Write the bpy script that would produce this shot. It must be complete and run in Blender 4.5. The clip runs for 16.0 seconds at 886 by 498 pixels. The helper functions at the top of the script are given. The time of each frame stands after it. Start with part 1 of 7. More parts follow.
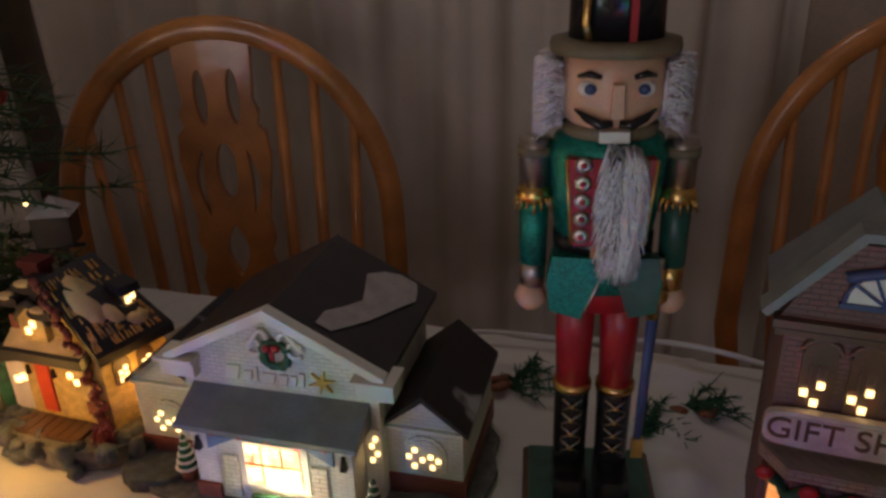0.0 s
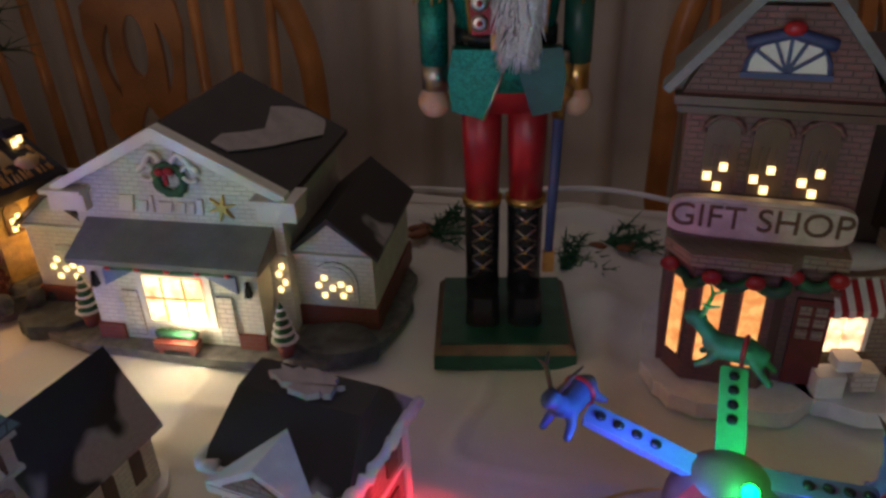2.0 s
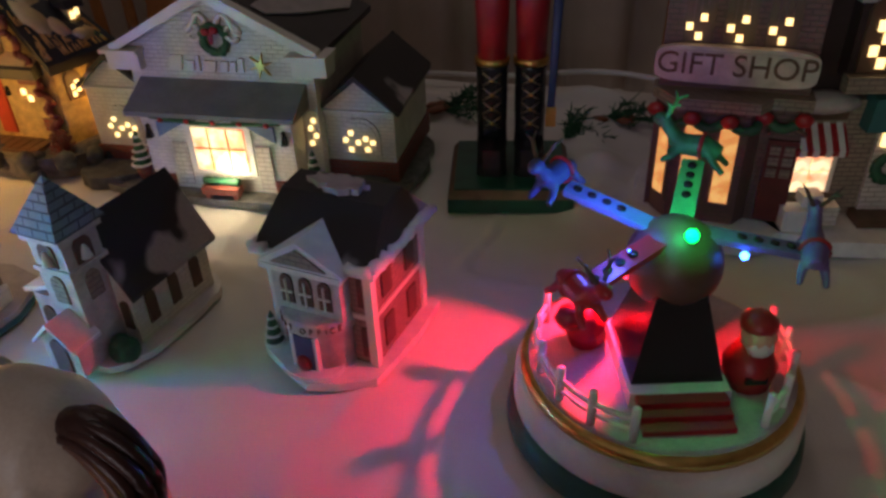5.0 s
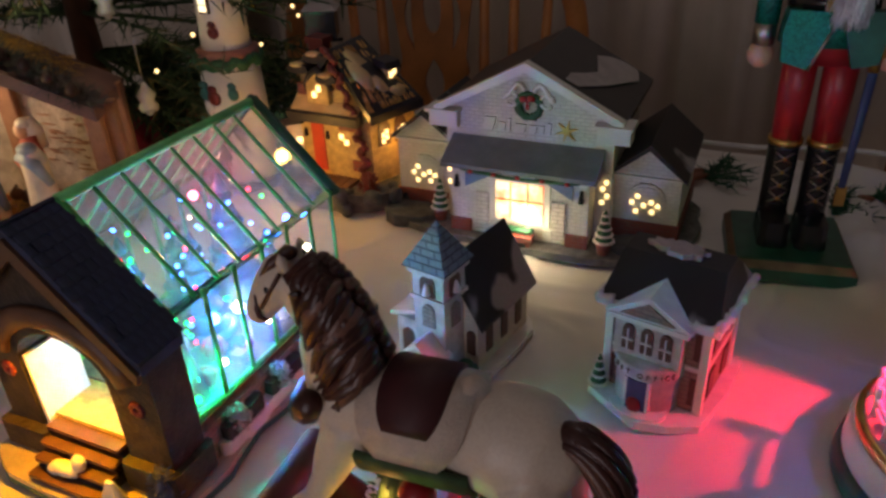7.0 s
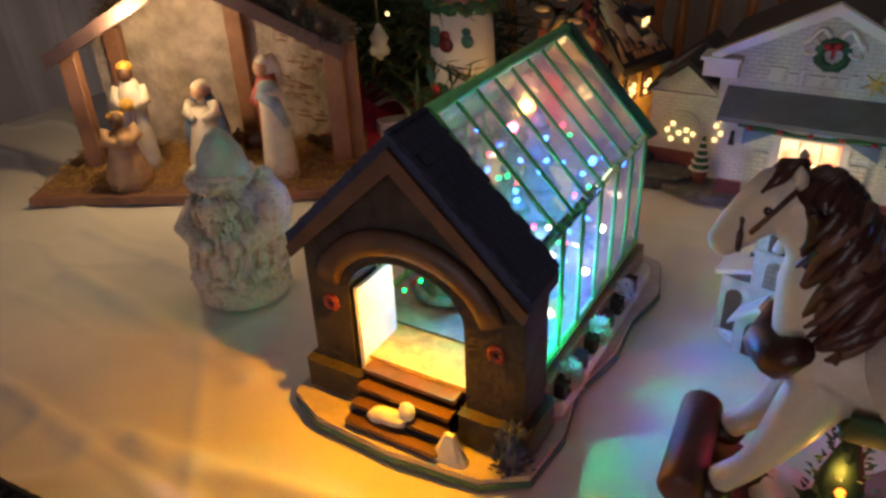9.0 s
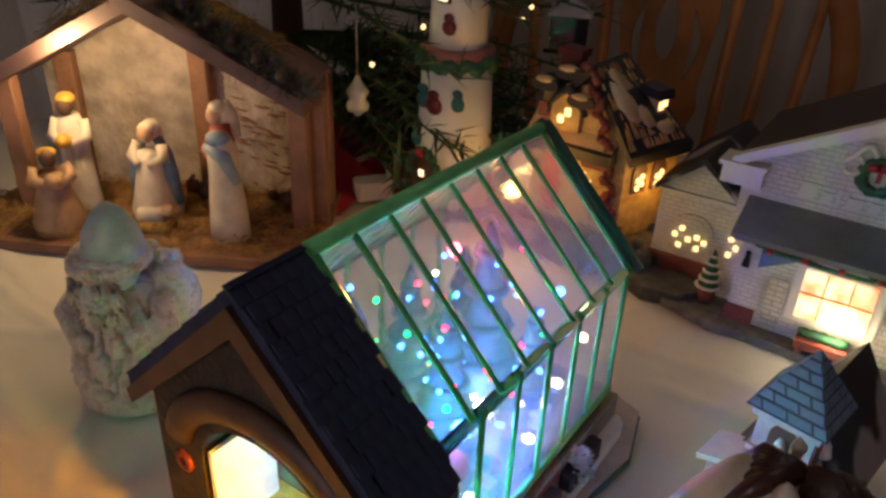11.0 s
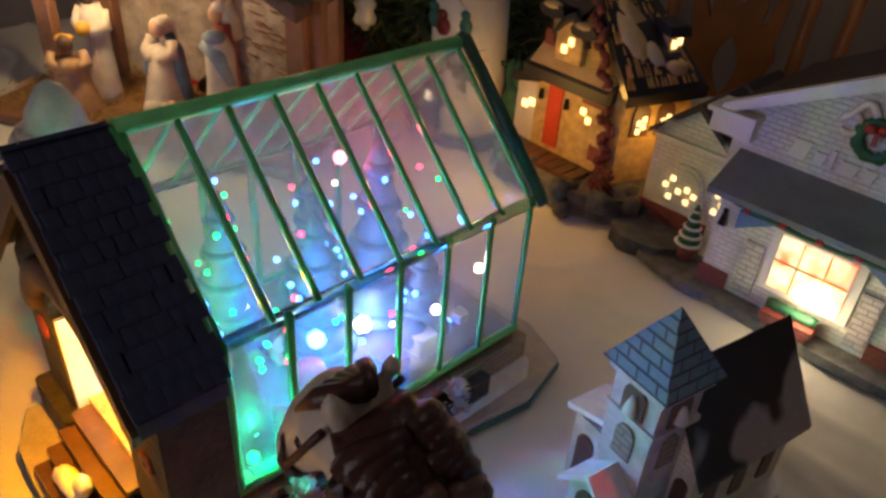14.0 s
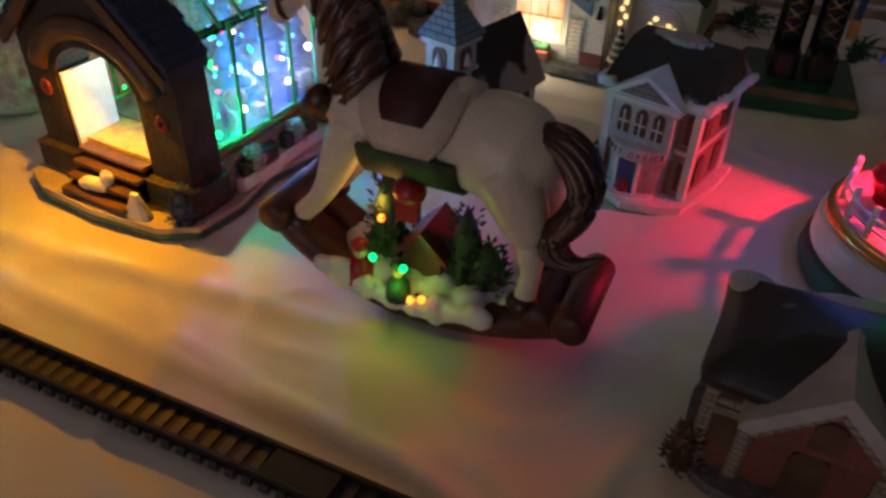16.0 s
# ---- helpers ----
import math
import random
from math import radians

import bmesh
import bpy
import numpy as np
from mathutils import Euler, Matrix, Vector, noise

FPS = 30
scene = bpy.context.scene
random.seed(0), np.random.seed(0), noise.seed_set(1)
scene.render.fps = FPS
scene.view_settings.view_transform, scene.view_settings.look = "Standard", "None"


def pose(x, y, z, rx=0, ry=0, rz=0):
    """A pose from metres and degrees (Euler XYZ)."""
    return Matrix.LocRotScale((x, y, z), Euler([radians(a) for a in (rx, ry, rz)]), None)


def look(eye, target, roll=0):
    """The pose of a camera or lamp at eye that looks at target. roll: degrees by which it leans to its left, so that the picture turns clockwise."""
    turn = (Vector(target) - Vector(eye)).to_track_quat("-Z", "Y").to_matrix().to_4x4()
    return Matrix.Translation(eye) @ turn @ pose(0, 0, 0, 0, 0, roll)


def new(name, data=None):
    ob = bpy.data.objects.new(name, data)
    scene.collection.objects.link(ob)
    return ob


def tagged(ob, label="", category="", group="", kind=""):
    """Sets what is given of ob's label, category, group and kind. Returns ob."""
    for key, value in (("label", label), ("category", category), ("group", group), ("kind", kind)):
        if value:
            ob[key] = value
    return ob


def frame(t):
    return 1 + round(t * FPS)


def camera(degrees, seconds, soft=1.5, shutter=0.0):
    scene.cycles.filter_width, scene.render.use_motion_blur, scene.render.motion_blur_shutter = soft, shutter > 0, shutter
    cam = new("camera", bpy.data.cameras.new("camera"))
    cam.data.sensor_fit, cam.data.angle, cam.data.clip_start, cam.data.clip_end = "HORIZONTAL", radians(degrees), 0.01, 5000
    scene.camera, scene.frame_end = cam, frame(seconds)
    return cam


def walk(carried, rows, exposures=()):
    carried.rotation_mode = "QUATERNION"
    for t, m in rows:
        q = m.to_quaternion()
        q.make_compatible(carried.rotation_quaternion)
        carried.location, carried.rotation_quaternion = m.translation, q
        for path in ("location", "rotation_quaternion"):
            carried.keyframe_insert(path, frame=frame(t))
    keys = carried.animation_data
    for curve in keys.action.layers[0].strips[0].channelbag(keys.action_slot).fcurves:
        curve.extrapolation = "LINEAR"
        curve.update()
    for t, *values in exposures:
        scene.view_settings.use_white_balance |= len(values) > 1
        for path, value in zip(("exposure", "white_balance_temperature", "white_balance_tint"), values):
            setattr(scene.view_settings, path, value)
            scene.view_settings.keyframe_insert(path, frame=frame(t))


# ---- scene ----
cam = camera(61.1, 16.0, 2.9)
PATH = [
    (0, (0.07, 0.061, 1.157), (0.005, 1.89, 0.35), -1.7),
    (0.5, (0.052, 0.051, 1.134), (-0.026, 1.863, 0.291), -2.0),
    (1, (0.046, 0.037, 1.116), (-0.022, 1.836, 0.243), -2.2),
    (1.5, (0.069, 0.037, 1.088), (0.055, 1.81, 0.163), -2.1),
    (2, (0.099, 0.041, 1.07), (0.158, 1.797, 0.116), -1.8),
    (2.5, (0.127, 0.03, 1.059), (0.228, 1.777, 0.091), -1.6),
    (3, (0.151, 0.016, 1.045), (0.281, 1.747, 0.052), -1.4),
    (3.2, (0.166, 0.009, 1.038), (0.292, 1.726, 0.021), -1.5),
    (5.3, (0.073, -0.065, 1.046), (0.042, 1.612, -0.042), -1.8),
    (5.5, (0.053, -0.074, 1.043), (0.002, 1.635, 0.005), -1.4),
    (6, (0.027, -0.086, 1.064), (-0.122, 1.634, 0.053), -1.7),
    (6.5, (0.006, -0.103, 1.076), (-0.247, 1.61, 0.074), -2.4),
    (7, (-0.024, -0.11, 1.089), (-0.368, 1.597, 0.104), -2.5),
    (7.5, (-0.079, -0.112, 1.081), (-0.492, 1.582, 0.1), -2.7),
    (8, (-0.126, -0.115, 1.064), (-0.58, 1.569, 0.085), -2.5),
    (8.5, (-0.172, -0.113, 1.047), (-0.659, 1.558, 0.063), -2.3),
    (8.7, (-0.186, -0.115, 1.042), (-0.699, 1.542, 0.046), -2.7),
    (10.8, (-0.199, -0.017, 1.053), (-0.772, 1.64, 0.091), 1.6),
    (11, (-0.173, 0.009, 1.05), (-0.779, 1.659, 0.095), 2.5),
    (11.5, (-0.135, 0.039, 1.042), (-0.84, 1.64, 0.073), 4.1),
    (12, (-0.108, 0.053, 1.032), (-0.911, 1.597, 0.046), 5.5),
    (12.5, (-0.122, 0.076, 1.045), (-1.025, 1.551, 0.041), 6.0),
    (13, (-0.102, 0.101, 1.03), (-1.057, 1.527, 0.002), 5.9),
    (13.5, (-0.086, 0.096, 1.041), (-1.018, 1.514, -0.018), 5.3),
    (14, (-0.076, 0.063, 1.039), (-0.917, 1.503, -0.065), 4.3),
    (14.5, (-0.057, 0.01, 1.011), (-0.753, 1.491, -0.139), 3.2),
    (15, (-0.046, -0.027, 1.001), (-0.629, 1.479, -0.179), 1.9),
    (15.5, (-0.032, -0.087, 1.011), (-0.494, 1.443, -0.191), 1.4),
    (16, (0.002, -0.182, 1.029), (-0.365, 1.378, -0.167), 1.9),
]
EXPOSURES = [(0, 0.5), (1, 0.5), (2, 0.55), (2.5, 0.35), (3, 0.25), (5.5, 0.1), (6.5, 0.2), (7, 0.3), (7.5, 0.02), (8.7, 0.05), (14, 0.05), (15, -0.2), (16, -0.3)]
walk(cam, [(t, look(eye, target, roll)) for t, eye, target, roll in PATH], EXPOSURES)

T = 0.747          # top of the white cloth on the table

# ---------------------------------------------------------------- world and lights
world = bpy.data.worlds.new("night")
world.use_nodes = True
world.node_tree.nodes["Background"].inputs[0].default_value = (0.02, 0.03, 0.06, 1)
world.node_tree.nodes["Background"].inputs[1].default_value = 0.1
scene.world = world


def lamp(name, kind, place, power, colour, size=0.01, target=None, spread=None):
    data = bpy.data.lights.new(name, kind)
    data.energy, data.color = power, colour
    if kind == "AREA":
        data.shape, data.size, data.size_y = "RECTANGLE", size[0], size[1]
    else:
        data.shadow_soft_size = size
    if spread:
        data.spot_size, data.spot_blend = radians(spread), 0.25
    ob = new(name, data)
    ob.matrix_world = look(place, target) if target else pose(*place)
    return ob


WARM = (1.0, 0.72, 0.42)
# added fill behind the camera, as if from a next room; source unseen
lamp("rear_fill_light", "AREA", (-0.9, -2.28, 1.02), 9.5, (1.0, 0.87, 0.93), (1.0, 1.8), (-0.4, 1.0, 0.9))
# added overhead fill; no ceiling lamp is known in this room
lamp("overhead_fill", "AREA", (0.0, 1.0, 2.36), 0.7, (1.0, 0.88, 0.90), (0.35, 0.35), (0.0, 1.0001, 0.0001))
lamp("stable_light", "POINT", (-0.632, 0.424, 0.904), 0.52, (1.0, 0.66, 0.30), 0.006)
lamp("porch_amber_light", "SPOT", (-0.3045, 0.1735, 0.850), 0.95, (1.0, 0.37, 0.0), 0.005, (-0.36, -0.02, 0.70), 168)
lamp("greenhouse_door_light", "POINT", (-0.297, 0.207, 0.822), 0.055, (1.0, 0.36, 0.0), 0.006)
lamp("greenhouse_blue_light", "POINT", (-0.2525, 0.258, 0.815), 0.42, (0.05, 0.16, 1.0), 0.004)
lamp("greenhouse_green_light", "POINT", (-0.2475, 0.2115, 0.802), 0.75, (0.01, 1.0, 0.40), 0.004)
lamp("greenhouse_front_light", "POINT", (-0.283, 0.226, 0.828), 0.11, (0.01, 1.0, 0.45), 0.003)
lamp("greenhouse_red_light", "POINT", (-0.276, 0.305, 0.880), 0.075, (1.0, 0.06, 0.12), 0.003)
lamp("greenhouse_white_light", "POINT", (-0.252, 0.291, 0.802), 0.075, (1.0, 0.86, 0.70), 0.004)
lamp("stage_red_light", "SPOT", (0.182, 0.262, 0.832), 1.05, (1.0, 0.012, 0.040), 0.002, (0.112, 0.238, 0.752), 104)
lamp("stage_side_light", "SPOT", (0.234, 0.232, 0.836), 0.15, (1.0, 0.012, 0.035), 0.002, (0.265, 0.225, 0.79), 80)
lamp("hub_green_light", "POINT", (0.208, 0.222, 0.885), 0.06, (0.03, 1.0, 0.22), 0.004)
lamp("hub_blue_light", "POINT", (0.174, 0.232, 0.884), 0.10, (0.10, 0.12, 1.0), 0.004)
lamp("store_light", "POINT", (-0.070, 0.480, 0.775), 0.055, (1.0, 0.80, 0.5), 0.006)
# unseen lamps added outside the cottage walls, for its glow from within
lamp("cottage_front_fill", "POINT", (-0.310, 0.534, 0.812), 0.12, (1.0, 0.50, 0.10), 0.006)
lamp("cottage_side_fill", "POINT", (-0.200, 0.588, 0.812), 0.022, (1.0, 0.50, 0.10), 0.006)
lamp("horse_green_light", "POINT", (-0.088, 0.098, 0.785), 0.010, (0.45, 1.0, 0.08), 0.003)
lamp("horse_amber_light", "POINT", (-0.108, 0.130, 0.812), 0.016, (1.0, 0.42, 0.08), 0.003)
lamp("tree_light", "POINT", (-0.50, 0.50, 1.06), 0.36, (1.0, 0.72, 0.35), 0.01)


# ---------------------------------------------------------------- materials
def mat(name, col, rough=0.6, metal=0.0, vary=0.18, scale=60.0, fine=600.0, bump=0.15, dist=0.0006, other=None, cut=None, coat=0.0):
    """A surface with broad stains and fine grain; other: a second colour in patches where the broad noise passes cut."""
    m = bpy.data.materials.new(name)
    m.use_nodes = True
    n, l = m.node_tree.nodes, m.node_tree.links
    b = n["Principled BSDF"]
    b.inputs["Roughness"].default_value, b.inputs["Metallic"].default_value = rough, metal
    b.inputs["Coat Weight"].default_value = coat
    co = n.new("ShaderNodeTexCoord")
    n1, n2 = n.new("ShaderNodeTexNoise"), n.new("ShaderNodeTexNoise")
    for q, s in ((n1, scale), (n2, fine)):
        q.inputs["Scale"].default_value, q.inputs["Detail"].default_value = s, 3
        l.new(co.outputs["Object"], q.inputs["Vector"])
    r1 = n.new("ShaderNodeValToRGB")
    lo, hi = [max(c * (1 - vary), 0) for c in col], [min(c * (1 + vary), 1) for c in col]
    r1.color_ramp.elements[0].color, r1.color_ramp.elements[1].color = (*lo, 1), (*hi, 1)
    r1.color_ramp.elements[0].position, r1.color_ramp.elements[1].position = 0.3, 0.7
    l.new(n1.outputs["Fac"], r1.inputs["Fac"])
    out = r1.outputs["Color"]
    if other:
        r2 = n.new("ShaderNodeValToRGB")
        r2.color_ramp.elements[0].position, r2.color_ramp.elements[1].position = cut - 0.02, cut + 0.02
        mx = n.new("ShaderNodeMix")
        mx.data_type = "RGBA"
        l.new(n1.outputs["Fac"], r2.inputs["Fac"])
        l.new(r2.outputs["Color"], mx.inputs["Factor"])
        l.new(out, mx.inputs["A"])
        mx.inputs["B"].default_value = (*other, 1)
        out = mx.outputs["Result"]
    mx2 = n.new("ShaderNodeMix")
    mx2.data_type, mx2.blend_type = "RGBA", "OVERLAY"
    mx2.inputs["Factor"].default_value = 0.25
    l.new(out, mx2.inputs["A"])
    l.new(n2.outputs["Color"], mx2.inputs["B"])
    bw = n.new("ShaderNodeRGBToBW")
    l.new(n2.outputs["Color"], bw.inputs["Color"])
    l.new(bw.outputs["Val"], mx2.inputs["B"])
    l.new(mx2.outputs["Result"], b.inputs["Base Color"])
    bp = n.new("ShaderNodeBump")
    bp.inputs["Strength"].default_value, bp.inputs["Distance"].default_value = bump, dist
    l.new(n2.outputs["Fac"], bp.inputs["Height"])
    l.new(bp.outputs["Normal"], b.inputs["Normal"])
    return m


def courses(name, col, mortar, size, rough=0.6, dist=0.0008, vary=0.15, half=True):
    """Tiny moulded bricks or boards: rows of height size, as relief and thin lines, on walls of any direction."""
    m = mat(name, col, rough, vary=vary)
    n, l = m.node_tree.nodes, m.node_tree.links
    b = n["Principled BSDF"]
    co = n.new("ShaderNodeTexCoord")
    sep, comb, add = n.new("ShaderNodeSeparateXYZ"), n.new("ShaderNodeCombineXYZ"), n.new("ShaderNodeMath")
    l.new(co.outputs["Object"], sep.inputs[0])
    l.new(sep.outputs["X"], add.inputs[0])
    l.new(sep.outputs["Y"], add.inputs[1])
    l.new(add.outputs[0], comb.inputs["X"])
    l.new(sep.outputs["Z"], comb.inputs["Y"])
    br = n.new("ShaderNodeTexBrick")
    br.inputs["Scale"].default_value = 1.0
    br.inputs["Row Height"].default_value, br.inputs["Brick Width"].default_value = size, size * (2.6 if half else 60)
    br.inputs["Mortar Size"].default_value, br.inputs["Mortar Smooth"].default_value = size * 0.14, 0.6
    l.new(comb.outputs[0], br.inputs["Vector"])
    old = b.inputs["Base Color"].links[0].from_socket
    mx = n.new("ShaderNodeMix")
    mx.data_type = "RGBA"
    l.new(br.outputs["Fac"], mx.inputs["Factor"])
    l.new(old, mx.inputs["A"])
    mx.inputs["B"].default_value = (*mortar, 1)
    l.new(mx.outputs["Result"], b.inputs["Base Color"])
    bp = n.new("ShaderNodeBump")
    bp.invert = True
    bp.inputs["Strength"].default_value, bp.inputs["Distance"].default_value = 0.8, dist
    l.new(br.outputs["Fac"], bp.inputs["Height"])
    l.new(b.inputs["Normal"].links[0].from_socket, bp.inputs["Normal"])
    l.new(bp.outputs["Normal"], b.inputs["Normal"])
    return m


def glow(name, col, strength):
    m = bpy.data.materials.new(name)
    m.use_nodes = True
    b = m.node_tree.nodes["Principled BSDF"]
    b.inputs["Base Color"].default_value = (*[min(c, 0.8) for c in col], 1)
    b.inputs["Emission Color"].default_value, b.inputs["Emission Strength"].default_value = (*col, 1), strength
    return m


def lit_pane(name, a, b_col, strength, scale):
    """A window lit from behind, in which the bulb's colour shifts over the glass."""
    m = glow(name, a, strength)
    n, l = m.node_tree.nodes, m.node_tree.links
    co, tx, rp = n.new("ShaderNodeTexCoord"), n.new("ShaderNodeTexNoise"), n.new("ShaderNodeValToRGB")
    tx.inputs["Scale"].default_value, tx.inputs["Detail"].default_value = scale, 2
    l.new(co.outputs["Object"], tx.inputs["Vector"])
    l.new(tx.outputs["Fac"], rp.inputs["Fac"])
    rp.color_ramp.elements[0].color, rp.color_ramp.elements[1].color = (*b_col, 1), (*a, 1)
    rp.color_ramp.elements[0].position, rp.color_ramp.elements[1].position = 0.38, 0.58
    l.new(rp.outputs["Color"], n["Principled BSDF"].inputs["Emission Color"])
    return m


def clear(name, col, rough, haze=0.0):
    m = bpy.data.materials.new(name)
    m.use_nodes = True
    n, l = m.node_tree.nodes, m.node_tree.links
    b = n["Principled BSDF"]
    b.inputs["Base Color"].default_value = (*col, 1)
    b.inputs["Transmission Weight"].default_value, b.inputs["IOR"].default_value = 1.0, 1.2
    co, tx, rp, bp = n.new("ShaderNodeTexCoord"), n.new("ShaderNodeTexNoise"), n.new("ShaderNodeMapRange"), n.new("ShaderNodeBump")
    tx.inputs["Scale"].default_value, tx.inputs["Detail"].default_value = 90, 4
    l.new(co.outputs["Object"], tx.inputs["Vector"])
    l.new(tx.outputs["Fac"], rp.inputs["Value"])
    rp.inputs["To Min"].default_value, rp.inputs["To Max"].default_value = rough * 0.4, rough * 1.6
    l.new(rp.outputs["Result"], b.inputs["Roughness"])
    bp.inputs["Strength"].default_value, bp.inputs["Distance"].default_value = 0.25, 0.001
    l.new(tx.outputs["Fac"], bp.inputs["Height"])
    l.new(bp.outputs["Normal"], b.inputs["Normal"])
    if haze:
        tr, ms = n.new("ShaderNodeBsdfTranslucent"), n.new("ShaderNodeMixShader")
        tr.inputs["Color"].default_value = (0.9, 0.95, 0.95, 1)
        ms.inputs["Fac"].default_value = haze
        l.new(b.outputs["BSDF"], ms.inputs[1])
        l.new(tr.outputs["BSDF"], ms.inputs[2])
        l.new(ms.outputs["Shader"], n["Material Output"].inputs["Surface"])
    return m


CLOTH = mat("white_cloth", (0.70, 0.67, 0.62), 0.95, vary=0.10, scale=9, fine=900, bump=0.25, dist=0.0006)
WALL = mat("beige_wall", (0.55, 0.48, 0.40), 0.9, scale=3, fine=120, bump=0.1)
CURTAIN = mat("beige_curtain", (0.64, 0.58, 0.50), 0.9, scale=4, fine=400, bump=0.3)
CEIL = mat("ceiling_paint", (0.75, 0.72, 0.68), 0.9, scale=3, fine=100)
FLOOR = mat("floor_wood", (0.22, 0.13, 0.07), 0.5, scale=5, fine=80)
OAK = mat("honey_oak", (0.50, 0.20, 0.055), 0.32, vary=0.3, scale=14, fine=260, bump=0.08, coat=0.4)
TABLEWOOD = mat("table_wood", (0.25, 0.12, 0.05), 0.4, scale=10, fine=200)
# grey patches, and snow whose shade is put into the colour
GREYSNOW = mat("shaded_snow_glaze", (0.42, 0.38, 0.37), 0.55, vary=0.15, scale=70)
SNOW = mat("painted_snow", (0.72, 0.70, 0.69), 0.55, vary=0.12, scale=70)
WHITE = mat("white_glaze", (0.74, 0.72, 0.66), 0.35, vary=0.08, scale=40, bump=0.05)
SIDING = courses("cream_siding", (0.70, 0.68, 0.60), (0.56, 0.53, 0.46), 0.0034, dist=0.0004)
ROOF_DARK = mat("dark_slate_roof", (0.018, 0.016, 0.019), 0.5, vary=0.3, scale=50, coat=0.2)
ROOF_PATCH = mat("snowy_slate_roof", (0.018, 0.016, 0.019), 0.5, scale=14, fine=500, other=(0.36, 0.34, 0.36), cut=0.57)
GREYROOF = mat("grey_awning", (0.17, 0.18, 0.18), 0.5, vary=0.15)
BRICKRED = courses("red_brick", (0.24, 0.055, 0.04), (0.16, 0.10, 0.08), 0.0035)
BRICKBROWN = courses("rose_brick", (0.175, 0.085, 0.078), (0.12, 0.08, 0.07), 0.0036)
BRICKTAN = courses("tan_brick", (0.28, 0.22, 0.17), (0.17, 0.13, 0.10), 0.0036)
BRICKPALE = courses("pale_brick", (0.62, 0.56, 0.52), (0.4, 0.34, 0.30), 0.004)
SHINGLE = courses("blue_grey_shingle", (0.16, 0.24, 0.28), (0.06, 0.08, 0.1), 0.0042, dist=0.0012)
STONE = mat("grey_ground", (0.15, 0.145, 0.14), 0.7, vary=0.4, scale=120, bump=0.6, dist=0.002)
ROCK = mat("dark_rock", (0.075, 0.085, 0.10), 0.6, vary=0.5, scale=90, bump=0.8, dist=0.003)
GREEN = mat("dark_green", (0.02, 0.10, 0.045), 0.6, vary=0.4, scale=120)
PINE = mat("pine_needles", (0.035, 0.075, 0.03), 0.7, vary=0.5, scale=80)
PINE_TIP = mat("pine_gold_tips", (0.13, 0.12, 0.04), 0.6, vary=0.5, scale=80)
RED = mat("red_paint", (0.33, 0.012, 0.018), 0.35, vary=0.15)
MAROON = mat("maroon_paint", (0.13, 0.02, 0.02), 0.35)
NAVY = mat("navy_paint", (0.04, 0.06, 0.16), 0.5)
BLUE = mat("blue_paint", (0.12, 0.18, 0.34), 0.5)
BROWN = mat("brown_paint", (0.10, 0.05, 0.03), 0.45, vary=0.3)
DARKBROWN = mat("dark_brown_roof", (0.030, 0.014, 0.012), 0.5, vary=0.3)
TEAL = mat("teal_paint", (0.03, 0.13, 0.13), 0.5)
BLACK = mat("black_gloss", (0.012, 0.012, 0.014), 0.22)
GOLD = mat("gold", (0.72, 0.48, 0.16), 0.3, 1.0, vary=0.25)
SILVER = mat("pewter_silver", (0.50, 0.45, 0.40), 0.35, 1.0)
FLESH = mat("peach_wood", (0.62, 0.38, 0.25), 0.4, vary=0.08)
FUR = mat("white_fur", (0.78, 0.75, 0.78), 0.95, vary=0.1, bump=0.6, dist=0.003)
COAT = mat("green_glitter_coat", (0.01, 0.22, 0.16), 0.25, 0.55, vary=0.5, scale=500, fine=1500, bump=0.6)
COATDARK = mat("dark_green_and_coat_shade", (0.012, 0.075, 0.05), 0.4, vary=0.3)
OLIVE = mat("olive_hat_brim", (0.16, 0.13, 0.075), 0.6)
FIGURE = mat("bisque_figure", (0.66, 0.58, 0.50), 0.5, vary=0.12, scale=80)
FIGTAN = mat("tan_robe", (0.46, 0.29, 0.16), 0.5, vary=0.15, scale=80)
FIGBLUE = mat("pale_blue_robe", (0.30, 0.38, 0.48), 0.5, vary=0.2, scale=80)
FIGRED = mat("rose_red_robe", (0.46, 0.11, 0.09), 0.5, vary=0.2, scale=80)
BARN = mat("stable_wood", (0.26, 0.13, 0.08), 0.6, vary=0.35, scale=30, fine=300, bump=0.4)
BARNDARK = mat("stable_roof_wood", (0.13, 0.075, 0.075), 0.6, vary=0.3, scale=30, bump=0.4)
BARK = mat("pressed_bark", (0.40, 0.34, 0.30), 0.9, vary=0.3, scale=45, fine=110, bump=1.0, dist=0.005)
HAY = mat("dry_hay", (0.36, 0.22, 0.06), 0.8, vary=0.5, scale=200)
YELLOWSTONE = mat("honey_stone", (0.52, 0.36, 0.13), 0.5, vary=0.3, scale=150, bump=0.5, dist=0.0015)
# ochre brightened to hold the glow that comes through the lit roof
THATCH = mat("ochre_roof", (0.60, 0.33, 0.09), 0.6, vary=0.35, scale=70, other=(0.20, 0.11, 0.05), cut=0.66)
HORSEWHITE = mat("ivory_glaze", (0.62, 0.54, 0.45), 0.42, vary=0.08, scale=30, bump=0.04, coat=0.08)
MANE = mat("brown_mane", (0.042, 0.013, 0.011), 0.3, vary=0.6, scale=45, bump=0.3, dist=0.001)
SADDLE = mat("dark_maroon_saddle", (0.050, 0.009, 0.012), 0.6, vary=0.2)
ROCKER = mat("dark_red_brown_wood", (0.06, 0.016, 0.012), 0.5, vary=0.25)
TRACK = mat("black_plastic", (0.014, 0.012, 0.011), 0.8, vary=0.3)
FRAMEGREEN = mat("green_metal_bar", (0.09, 0.46, 0.15), 0.3, vary=0.2)
